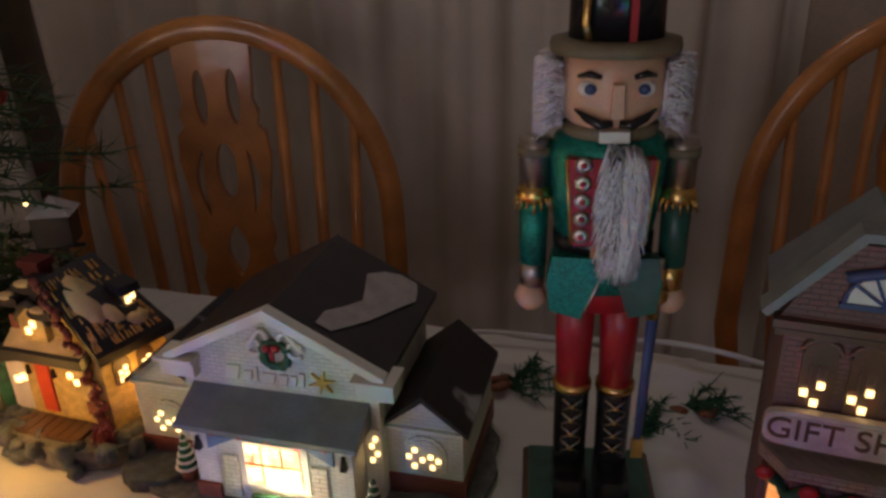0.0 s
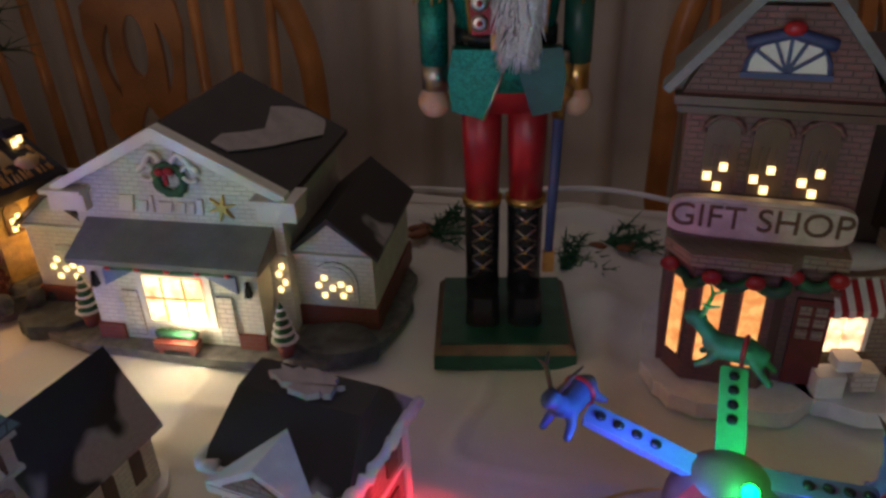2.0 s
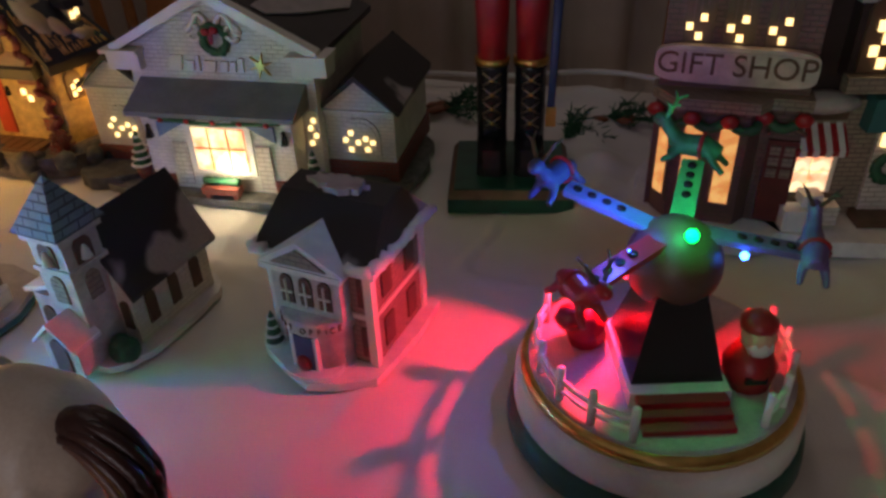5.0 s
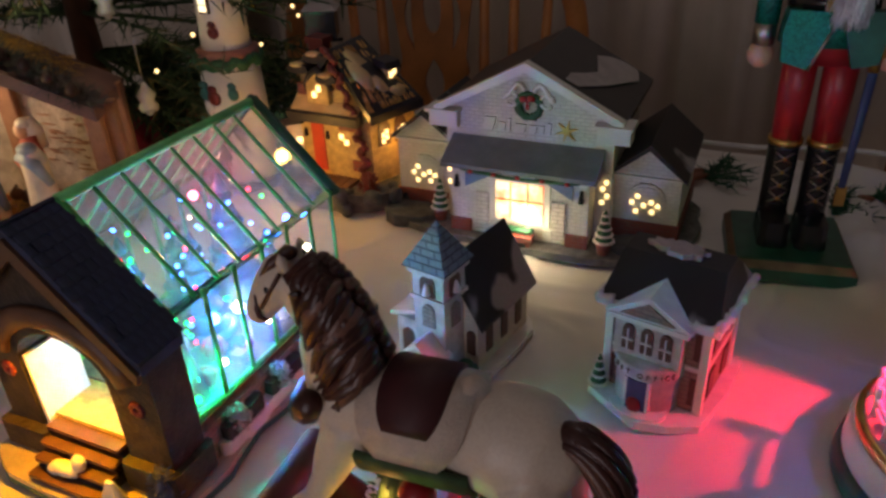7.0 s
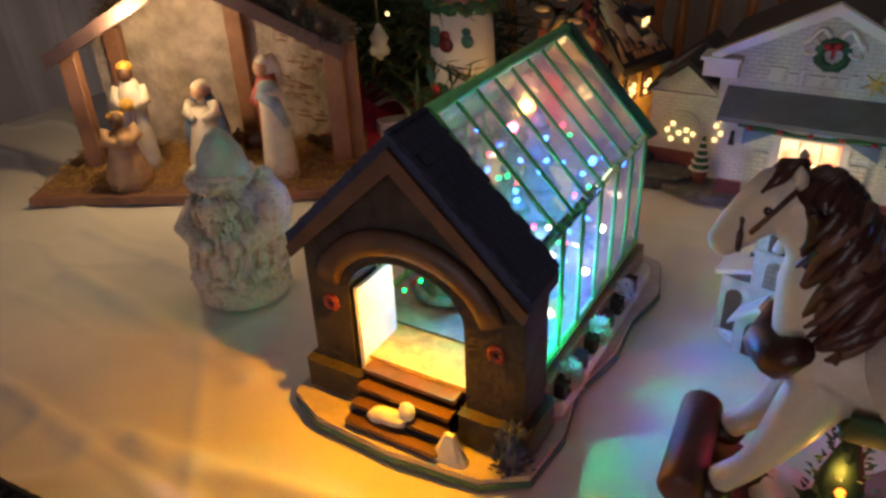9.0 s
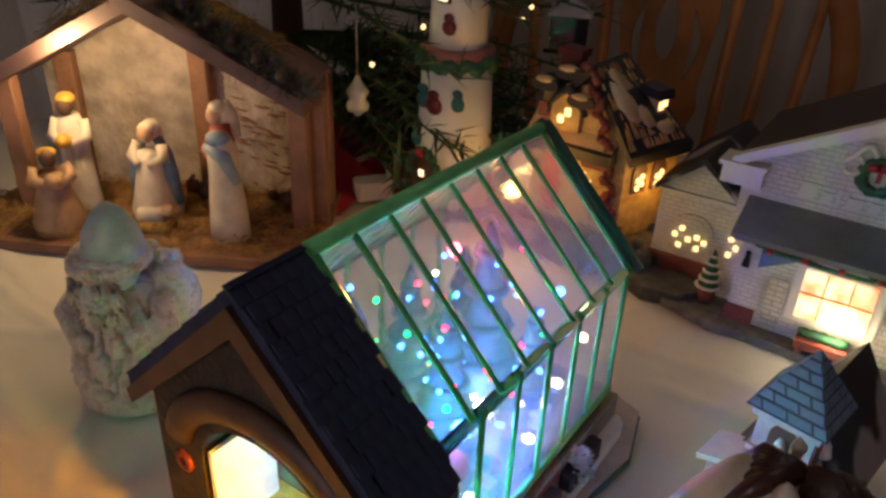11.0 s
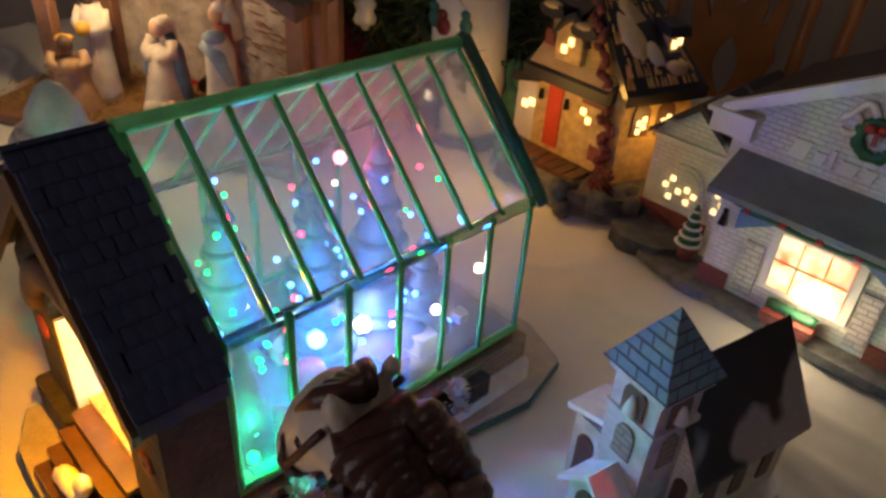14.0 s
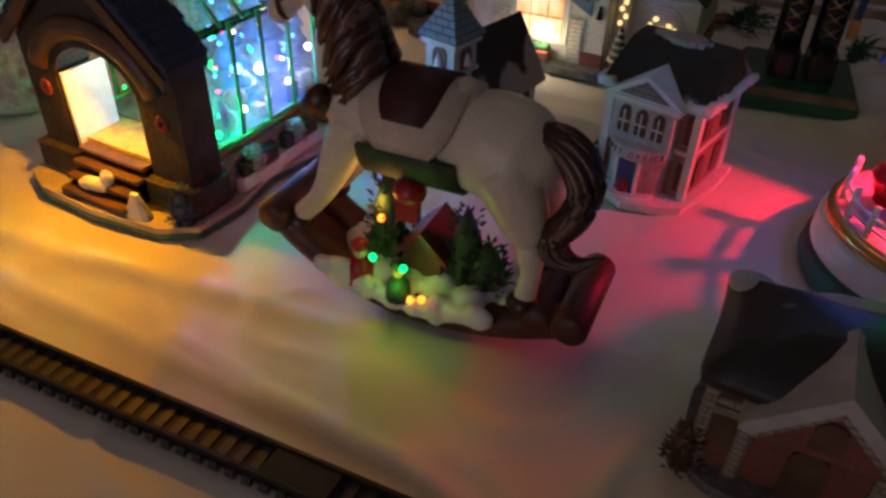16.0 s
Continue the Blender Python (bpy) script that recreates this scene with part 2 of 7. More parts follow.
FROST = mat("frosted_blue_tree", (0.035, 0.10, 0.13), 0.5, vary=0.4, scale=150)
PURPLE = mat("purple_paint", (0.14, 0.09, 0.24), 0.45)
CABLE = mat("white_cable", (0.70, 0.68, 0.66), 0.4, vary=0.05)
REDCLOTH = mat("red_velvet", (0.36, 0.018, 0.05), 0.8, vary=0.4, scale=20)
PEWTER = mat("clear_ornament", (0.5, 0.55, 0.52), 0.25, 0.3)
GLASS = clear("frosty_clear_pane", (0.93, 0.97, 0.97), 0.07, 0.052)
LIT = glow("warm_window_light", (1.0, 0.68, 0.28), 2.1)
LITWHITE = lit_pane("bright_shop_window", (1.0, 0.82, 0.48), (1.0, 0.13, 0.05), 1.15, 85)
LITAMBER = lit_pane("amber_window", (1.0, 0.50, 0.16), (0.75, 0.24, 0.06), 0.72, 170)
LED_G, LED_B = glow("green_led", (0.0, 1.0, 0.14), 5), glow("blue_led", (0.03, 0.14, 1.0), 22)
LED_R, LED_W = glow("red_led", (1.0, 0.02, 0.05), 10), glow("warm_led", (1.0, 0.80, 0.48), 9)
LED_A = glow("amber_led", (1.0, 0.24, 0.02), 4)


# ---------------------------------------------------------------- mesh helpers
class Shape:
    """Collects solids into one mesh; each call takes a material slot."""

    def __init__(self):
        self.v, self.f, self.mi, self.sm = [], [], [], []

    def add(self, verts, faces, mi=0, smooth=False, m=None):
        o = len(self.v)
        self.v += [tuple(m @ Vector(p)) if m else tuple(p) for p in verts]
        self.f += [tuple(i + o for i in f) for f in faces]
        self.mi += [mi] * len(faces)
        self.sm += [smooth] * len(faces)
        return self

    def box(self, c, s, mi=0, m=None, top=1.0, bevel=0.0):
        """A block centred on c with size s; top scales its upper face; bevel cuts its upright edges."""
        x, y, z = (q / 2 for q in s)
        b = min(bevel, x * 0.9, y * 0.9)
        ring = [(-x + b, -y), (x - b, -y), (x, -y + b), (x, y - b), (x - b, y), (-x + b, y), (-x, y - b), (-x, -y + b)] if b else [(-x, -y), (x, -y), (x, y), (-x, y)]
        n = len(ring)
        vs = [(c[0] + p, c[1] + q, c[2] - z) for p, q in ring] + [(c[0] + p * top, c[1] + q * top, c[2] + z) for p, q in ring]
        fs = [tuple(range(n - 1, -1, -1)), tuple(range(n, 2 * n))] + [(i, (i + 1) % n, n + (i + 1) % n, n + i) for i in range(n)]
        return self.add(vs, fs, mi, False, m)

    def slab(self, pts, a, b, axis="y", mi=0, m=None):
        """A polygon pushed from a to b along an axis. For y the points are (x, z); for z (x, y); for x (y, z)."""
        put = {"y": lambda p, d: (p[0], d, p[1]), "z": lambda p, d: (p[0], p[1], d), "x": lambda p, d: (d, p[0], p[1])}[axis]
        n = len(pts)
        vs = [put(p, a) for p in pts] + [put(p, b) for p in pts]
        fs = [tuple(range(n)), tuple(range(2 * n - 1, n - 1, -1))] + [(i + n, (i + 1) % n + n, (i + 1) % n, i) for i in range(n)]
        return self.add(vs, fs, mi, False, m)

    def turned(self, prof, n=20, mi=0, m=None, smooth=True, squash=1.0):
        """A solid of revolution round z from rows (radius, height)."""
        vs, fs = [], []
        for r, z in prof:
            vs += [(r * math.cos(2 * math.pi * k / n), r * squash * math.sin(2 * math.pi * k / n), z) for k in range(n)]
        for i in range(len(prof) - 1):
            fs += [(i * n + k, i * n + (k + 1) % n, (i + 1) * n + (k + 1) % n, (i + 1) * n + k) for k in range(n)]
        fs += [tuple(range(n - 1, -1, -1)), tuple(range((len(prof) - 1) * n, len(prof) * n))]
        return self.add(vs, fs, mi, smooth, m)

    def ball(self, c, r, mi=0, n=12, m=None):
        rx, ry, rz = (r, r, r) if isinstance(r, (int, float)) else r
        h = max(n // 2, 4)
        vs = [(c[0], c[1], c[2] - rz)]
        for i in range(1, h):
            a = -math.pi / 2 + math.pi * i / h
            vs += [(c[0] + rx * math.cos(a) * math.cos(2 * math.pi * k / n), c[1] + ry * math.cos(a) * math.sin(2 * math.pi * k / n), c[2] + rz * math.sin(a)) for k in range(n)]
        vs.append((c[0], c[1], c[2] + rz))
        e = len(vs) - 1
        fs = [(0, 1 + (k + 1) % n, 1 + k) for k in range(n)]
        for i in range(h - 2):
            o = 1 + i * n
            fs += [(o + k, o + (k + 1) % n, o + n + (k + 1) % n, o + n + k) for k in range(n)]
        o = 1 + (h - 2) * n
        fs += [(o + k, o + (k + 1) % n, e) for k in range(n)]
        return self.add(vs, fs, mi, True, m)

    def tube(self, pts, radii, mi=0, n=10, flat=1.0, m=None, up=(0, 0, 1)):
        """A tube through the points; flat squeezes it along the second cross direction."""
        pts = [Vector(p) for p in pts]
        if isinstance(radii, (int, float)):
            radii = [radii] * len(pts)
        vs, fs = [], []
        for i, p in enumerate(pts):
            d = (pts[min(i + 1, len(pts) - 1)] - pts[max(i - 1, 0)]).normalized()
            a = Vector(up)
            if abs(d.dot(a)) > 0.95:
                a = Vector((0, 1, 0)) if abs(d.y) < 0.9 else Vector((1, 0, 0))
            u = d.cross(a).normalized()
            w = u.cross(d).normalized()
            vs += [tuple(p + radii[i] * (math.cos(2 * math.pi * k / n) * u + flat * math.sin(2 * math.pi * k / n) * w)) for k in range(n)]
        for i in range(len(pts) - 1):
            fs += [(i * n + k, i * n + (k + 1) % n, (i + 1) * n + (k + 1) % n, (i + 1) * n + k) for k in range(n)]
        fs += [tuple(range(n - 1, -1, -1)), tuple(range((len(pts) - 1) * n, len(pts) * n))]
        return self.add(vs, fs, mi, True, m)

    def gable(self, x0, x1, y0, y1, z0, z1, mi=0, over=0.004, thick=0.004):
        """Two roof slabs with the ridge along y."""
        xm = (x0 + x1) / 2
        k = (z1 - z0) / (xm - x0)
        for sx, xe in ((-1, x0), (1, x1)):
            e = (xe + sx * over, z0 - k * over)
            self.slab([(xm, z1), e, (e[0], e[1] + thick), (xm, z1 + thick * 1.25)], y0 - over, y1 + over, "y", mi)
        return self

    def mesh(self, name, mats):
        me = bpy.data.meshes.new(name)
        me.from_pydata(self.v, [], self.f)
        for q in (mats if isinstance(mats, (list, tuple)) else [mats]):
            me.materials.append(q)
        me.polygons.foreach_set("material_index", self.mi)
        me.polygons.foreach_set("use_smooth", self.sm)
        me.update()
        bm = bmesh.new()
        bm.from_mesh(me)
        bmesh.ops.recalc_face_normals(bm, faces=bm.faces)
        bm.to_mesh(me)
        bm.free()
        return me


def part(name, shape, mats, parent, label=""):
    me = shape if isinstance(shape, bpy.types.Mesh) else shape.mesh(name, mats)
    ob = new(name, me)
    ob.parent = parent
    return tagged(ob, label)


def thing(name, x, y, z, yaw, label, category, group="", kind=""):
    ob = new(name)
    ob.empty_display_size = 0.02
    ob.matrix_world = pose(x, y, z, 0, 0, yaw)
    return tagged(ob, label, category, group, kind)


def solid(name, shape, mats, label, category, x=0, y=0, z=0, yaw=0, group="", kind=""):
    ob = new(name, shape.mesh(name, mats))
    ob.matrix_world = pose(x, y, z, 0, 0, yaw)
    return tagged(ob, label, category, group, kind)


def words(name, text, size, mats, parent, m, depth=0.0006, label=""):
    cu = bpy.data.curves.new(name, "FONT")
    cu.body, cu.size, cu.extrude, cu.align_x, cu.align_y = text, size, depth, "CENTER", "CENTER"
    tmp = new(name, cu)
    me = bpy.data.meshes.new_from_object(tmp.evaluated_get(bpy.context.evaluated_depsgraph_get()))
    bpy.data.objects.remove(tmp)
    me.materials.clear()
    me.materials.append(mats)
    ob = new(name, me)
    ob.parent = parent
    ob.matrix_local = m
    return tagged(ob, label)


def wavy(pts, amount, seed):
    r = random.Random(seed)
    return [(x + r.uniform(-amount, amount), y + r.uniform(-amount, amount)) for x, y in pts]


def oval(cx, cy, rx, ry, n=28, power=2.0):
    out = []
    for k in range(n):
        c, s = math.cos(2 * math.pi * k / n), math.sin(2 * math.pi * k / n)
        out.append((cx + rx * math.copysign(abs(c) ** (2 / power), c), cy + ry * math.copysign(abs(s) ** (2 / power), s)))
    return out


def blend(ob, voxel, rounds):
    """Melts the solids of a moulded piece into one smooth skin."""
    q = ob.modifiers.new("skin", "REMESH")
    q.mode, q.voxel_size, q.use_smooth_shade = "VOXEL", voxel, True
    q = ob.modifiers.new("soften", "SMOOTH")
    q.factor, q.iterations = 0.5, rounds


def twig_ring(cx, y, cz, R, r, seed, flat=0.6):
    """A bushy ring of greenery hanging upright, in one piece."""
    rr = random.Random(seed)
    pts = [(cx + R * math.cos(2 * math.pi * k / 36) + rr.uniform(-0.1, 0.1) * r, y, cz + R * math.sin(2 * math.pi * k / 36)) for k in range(37)]
    return Shape().tube(pts, [r * rr.uniform(0.72, 1.15) for k in pts], n=8, flat=flat, up=(0, 1, 0))


def fir(parent, x, y, z, h, r, mats, name="fir_tree", tiers=4, n=12):
    """A small moulded fir: tiers of drooping skirts with a snowy rim."""
    s = Shape()
    s.turned([(r * 0.15, 0), (r * 0.15, h * 0.15)], 8, 0, Matrix.Translation((x, y, z)))
    for i in range(tiers):
        a = i / tiers
        zb, zt = z + h * (0.1 + 0.9 * a), z + h * (0.1 + 0.9 * min(a + 1.5 / tiers, 1.0))
        rr = r * (1 - a * 0.85)
        s.turned([(rr * 0.75, 0), (rr, 0.02 * h), (rr * 0.8, 0.06 * h)], n, len(mats) - 1, Matrix.Translation((x, y, zb)))
        s.turned([(rr * 0.8, 0.05 * h), (rr * 0.12, zt - zb)], n, 0, Matrix.Translation((x, y, zb)))
    return part(name, s, mats, parent)


# ---------------------------------------------------------------- the room
X0, X1, Y0, Y1, H = -2.2, 2.0, -2.4, 1.42, 2.4
solid("floor", Shape().box((0, -0.5, -0.05), (4.6, 4.2, 0.1)), FLOOR, "brown wooden floor of the dining room", "floor", kind="structure")
solid("ceiling", Shape().box((0, -0.5, H + 0.05), (4.6, 4.2, 0.1)), CEIL, "white painted ceiling", "ceiling", kind="structure")
solid("wall_north", Shape().box(((X0 + X1) / 2, Y1 + 0.06, H / 2), (X1 - X0 + 0.2, 0.12, H)), WALL, "beige painted wall behind the chairs", "wall", kind="structure")
solid("wall_west", Shape().box((X0 - 0.06, -0.5, H / 2), (0.12, 3.83, H)), WALL, "beige painted side wall", "wall", kind="structure")
solid("wall_east", Shape().box((X1 + 0.06, -0.5, H / 2), (0.12, 3.83, H)), WALL, "beige painted side wall", "wall", kind="structure")
# unseen wall; its gap is made up to go with the rear fill
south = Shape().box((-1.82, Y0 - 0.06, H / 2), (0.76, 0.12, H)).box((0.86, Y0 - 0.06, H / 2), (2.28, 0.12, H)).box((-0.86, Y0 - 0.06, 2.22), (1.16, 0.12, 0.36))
solid("wall_south", south, WALL, "unseen beige wall with a gap added behind the fill light", "wall", kind="structure")


def curtain(x, y, w, seed, label):
    r = random.Random(seed)
    n, cols = 90, []
    for i in range(n + 1):
        u = i / n
        cols.append((x + u * w, y + 0.030 * math.sin(u * w * 42 + 1.6 * math.sin(u * 9 + seed)) + 0.012 * math.sin(u * w * 95 + seed)))
    s = Shape()
    rows = 7
    vs = [(cx + 0.004 * math.sin(j * 1.3 + i * 0.2), cy * 1.0 + 0.006 * math.sin(j + i * 0.35), 0.05 + j * 2.3 / rows) for j in range(rows + 1) for i, (cx, cy) in enumerate(cols)]
    m = n + 1
    fs = [(j * m + i, j * m + i + 1, (j + 1) * m + i + 1, (j + 1) * m + i) for j in range(rows) for i in range(n)]
    s.add(vs, fs, 0, True)
    ob = solid("curtain", s, CURTAIN, label, "curtain", group="curtains")
    sd = ob.modifiers.new("thickness", "SOLIDIFY")
    sd.thickness = 0.003
    return ob


curtain(-1.75, 1.33, 1.05, 1, "grey-beige curtain hanging in soft folds")
curtain(-0.62, 1.34, 1.25, 4, "beige curtain hanging in deep folds behind the chairs")

# the table and its white cloth
TYAW = -16.0
TX0, TX1, TY0, TY1 = -1.05, 0.78, -0.36, 0.763
table = thing("dining_table", 0, 0, 0, TYAW, "brown wooden dining table under a white cloth", "table")
part("tabletop", Shape().box(((TX0 + TX1) / 2, (TY0 + TY1) / 2, T - 0.028), (TX1 - TX0 - 0.03, TY1 - TY0 - 0.03, 0.035), bevel=0.02), TABLEWOOD, table)
leg_mesh = Shape().turned([(0.03, 0), (0.035, 0.1), (0.022, 0.2), (0.04, 0.5), (0.04, 0.69)], 14).mesh("leg", TABLEWOOD)
for lx in (TX0 + 0.12, TX1 - 0.12):
    for ly in (TY0 + 0.12, TY1 - 0.12):
        part("leg", leg_mesh, None, table).matrix_local = pose(lx, ly, 0.01)

WRINKLES = [((-0.66, 0.345), (-0.50, 0.29), 0.004, 0.004), ((-0.50, 0.29), (-0.36, 0.03), 0.003, 0.004), ((-0.38, 0.10), (-0.05, 0.02), 0.003, 0.007),
            ((-0.2, 0.07), (0.05, -0.02), 0.003, 0.006), ((-0.45, 0.13), (-0.1, 0.1), 0.0050, 0.008), ((-0.17, 0.42), (0.08, 0.37), 0.003, 0.008),
            ((0.05, 0.42), (-0.2, 0.46), 0.002, 0.005), ((-0.62, 0.28), (-0.42, 0.20), 0.005, 0.008), ((-0.75, 0.22), (-0.3, 0.06), 0.003, 0.005),
            ((0.215, 0.455), (0.238, 0.52), 0.009, 0.020), ((0.232, 0.53), (0.255, 0.68), 0.012, 0.030), ((0.06, 0.70), (0.30, 0.66), 0.010, 0.012),
            ((-0.16, 0.70), (0.12, 0.66), 0.010, 0.012), ((0.30, 0.30), (0.50, 0.33), 0.004, 0.006), ((0.32, 0.26), (0.45, 0.12), 0.004, 0.006)]


def cloth_height(x, y):
    z = 0.0022 * noise.noise((x * 7, y * 7, 3)) + 0.0014 * noise.noise((x * 22, y * 22, 8)) - 0.0022
    w = noise.noise((x * 5 + y * 3, y * 9, 5)) + 0.5 * noise.noise((x * 14, y * 14, 2))
    z += 0.0022 * math.exp(-(w / 0.05) ** 2)
    for (ax, ay), (bx, by), h, w in WRINKLES:
        dx, dy = bx - ax, by - ay
        u = ((x - ax) * dx + (y - ay) * dy) / (dx * dx + dy * dy)
        c = min(max(u, 0), 1)
        d = math.hypot(x - ax - c * dx, y - ay - c * dy) + 0.004 * noise.noise((x * 30, y * 30, 1))
        z += h * math.exp(-(d / w) ** 2)
    return z


def tablecloth():
    n, m, drop = 540, 380, 0.26
    ca, sa = math.cos(radians(TYAW)), math.sin(radians(TYAW))
    vs = []
    for j in range(m + 1):
        for i in range(n + 1):
            lx = TX0 - drop + (TX1 - TX0 + 2 * drop) * i / n
            ly = TY0 - drop + (TY1 - TY0 + 2 * drop) * j / m
            cx, cy = min(max(lx, TX0), TX1), min(max(ly, TY0), TY1)
            over = math.hypot(lx - cx, ly - cy)
            fold = 0.02 * math.sin((lx + ly) * 26 + 2 * math.sin(lx * 7)) * min(over / 0.15, 1)
            ox, oy = (lx - cx, ly - cy)
            k = (0.012 * min(over / 0.02, 1) + fold + 0.012 * min(over / 0.1, 1)) / over if over > 1e-6 else 0
            px, py = cx + ox * k, cy + oy * k
            wx, wy = ca * px - sa * py, sa * px + ca * py
            vs.append((wx, wy, T + cloth_height(wx, wy) - (over - 0.004 * min(over / 0.01, 1))))
    w = n + 1
    fs = [(j * w + i, j * w + i + 1, (j + 1) * w + i + 1, (j + 1) * w + i) for j in range(m) for i in range(n)]
    return solid("tablecloth", Shape().add(vs, fs, 0, True), CLOTH, "wrinkled white felt cloth like snow on the table", "tablecloth")


tablecloth()


# ---------------------------------------------------------------- the chairs
def splat_mesh():
    """A pierced back splat, 0.12 wide, from z 0.44 to 1.045; depth along y."""
    cu = bpy.data.curves.new("splat", "CURVE")
    cu.dimensions, cu.fill_mode, cu.extrude, cu.bevel_depth = "2D", "BOTH", 0.006, 0.0015
    side = [(0.035, 0.44), (0.045, 0.55), (0.060, 0.66), (0.066, 0.70), (0.055, 0.735), (0.066, 0.76), (0.060, 0.785), (0.066, 0.83), (0.074, 0.88), (0.070, 0.915), (0.058, 0.925), (0.062, 0.945),
            (0.054, 0.96), (0.058, 0.99), (0.060, 1.03), (0.056, 1.052)]
    holes = [oval(-0.026, 0.965, 0.011, 0.038, 20), oval(0.026, 0.965, 0.011, 0.038, 20), oval(0.0, 0.862, 0.018, 0.042, 24),
             [(-0.034 - 0.020 * math.sin(math.pi * k / 9), 0.90 - 0.11 * k / 9) for k in range(10)] + [(-0.034 - 0.004 * math.sin(math.pi * k / 9), 0.79 + 0.11 * k / 9) for k in range(1, 9)],
             [(0.034 + 0.020 * math.sin(math.pi * k / 9), 0.90 - 0.11 * k / 9) for k in range(10)] + [(0.034 + 0.004 * math.sin(math.pi * k / 9), 0.79 + 0.11 * k / 9) for k in range(1, 9)],
             [(0, 0.785)] + [(0.020 * math.sin(math.pi * k / 10), 0.785 - 0.085 * k / 10) for k in range(1, 10)] + [(0, 0.70)] + [(-0.020 * math.sin(math.pi * k / 10), 0.70 + 0.085 * k / 10) for k in range(1, 10)]]
    for ring in [side + [(-x, z) for x, z in reversed(side)]] + holes:
        sp = cu.splines.new("POLY")
        sp.points.add(len(ring) - 1)
        for p, (x, z) in zip(sp.points, ring):
            p.co = (x, z, 0, 1)
        sp.use_cyclic_u = True
    tmp = new("splat", cu)
    me = bpy.data.meshes.new_from_object(tmp.evaluated_get(bpy.context.evaluated_depsgraph_get()))
    bpy.data.objects.remove(tmp)
    me.transform(pose(0, 0, 0, 90))
    me.transform(Matrix.Diagonal((0.82, 1, 0.984, 1)))
    bm = bmesh.new()
    bm.from_mesh(me)
    bmesh.ops.remove_doubles(bm, verts=bm.verts, dist=0.00002)
    bm.to_mesh(me)
    bm.free()
    me.materials.clear()
    me.materials.append(OAK)
    return me


def windsor_chair(x, y, yaw, label):
    c = thing("dining_chair", x, y, 0, yaw, label, "chair", "dining chairs")
    R, zc, hz = 0.222, 0.775, 0.262
    arch = [(-0.20, 0, 0.44), (-0.225, 0, 0.6), (-R, 0, zc)] + [(-R * math.cos(math.pi * k / 24), 0, zc + hz * math.sin(math.pi * k / 24)) for k in range(1, 24)] + [(R, 0, zc), (0.225, 0, 0.6), (0.20, 0, 0.44)]
    part("back_hoop", Shape().tube(arch, 0.0165, n=14, flat=0.8, up=(0, 1, 0)), OAK, c, "bent oak hoop")
    part("splat", splat_mesh(), None, c, "pierced oak splat")
    for sx in (-0.178, -0.128, -0.082, 0.082, 0.128, 0.178):
        zt = zc + hz * math.sqrt(1 - (sx / R) ** 2)
        part("spindle", Shape().tube([(sx * 0.82, 0, 0.44), (sx * 0.93, 0, 0.66), (sx, 0, zt)], [0.0055, 0.009, 0.0065], n=10), OAK, c)
    seat = Shape().slab(oval(0, -0.17, 0.235, 0.215, 32, 2.7), 0.415, 0.445, "z")
    part("seat", seat, OAK, c)
    for lx, ly in ((-0.17, -0.32), (0.17, -0.32), (-0.16, -0.03), (0.16, -0.03)):
        part("leg", Shape().tube([(lx * 0.9, ly, 0.42), (lx * 1.05, ly * 1.02 - 0.01, 0.25), (lx * 1.2, ly * 1.05 - 0.01, 0.0)], [0.014, 0.022, 0.012], n=12), OAK, c)
    for sx in (-1, 1):
        part("stretcher", Shape().tube([(sx * 0.178, -0.33, 0.2), (sx * 0.17, -0.05, 0.2)], 0.009, n=8), OAK, c)
    return c


windsor_chair(-0.256, 1.04, 3, "honey oak Windsor chair with a pierced splat")
windsor_chair(0.672, 1.02, -4, "honey oak Windsor chair with turned spindles")


# ---------------------------------------------------------------- ceramic department store
def window_lights(parent, x, y, z, cells, w, h, mats=LIT, gap=0.0012, name="window_pane", dx=1, dy=0):
    """Small lit panes in a window: cells lists (column, row); dx, dy the direction along the wall."""
    for cx, cz in cells:
        px = (w + gap) * cx
        m = Matrix.Translation((x + dx * px, y + dy * px, z + (h + gap) * cz)) @ Matrix.Rotation(math.atan2(dy, dx), 4, "Z")
        ob = part(name, pane_mesh(w, h, mats), None, parent)
        ob.matrix_local = m


PANES = {}


def pane_mesh(w, h, mats):
    key = (round(w, 5), round(h, 5), mats.name)
    if key not in PANES:
        PANES[key] = Shape().box((0, 0, 0), (w, 0.0016, h), bevel=0.0).mesh("window_pane", mats)
    return PANES[key]


def arch_top(x, z, w, h, n=8):
    """An arched opening's outline, its foot at (x, z)."""
    return [(x - w / 2, z), (x + w / 2, z)] + [(x + w / 2 * math.cos(math.pi * k / n), z + h - w / 2 + w / 2 * math.sin(math.pi * k / n)) for k in range(n + 1)]


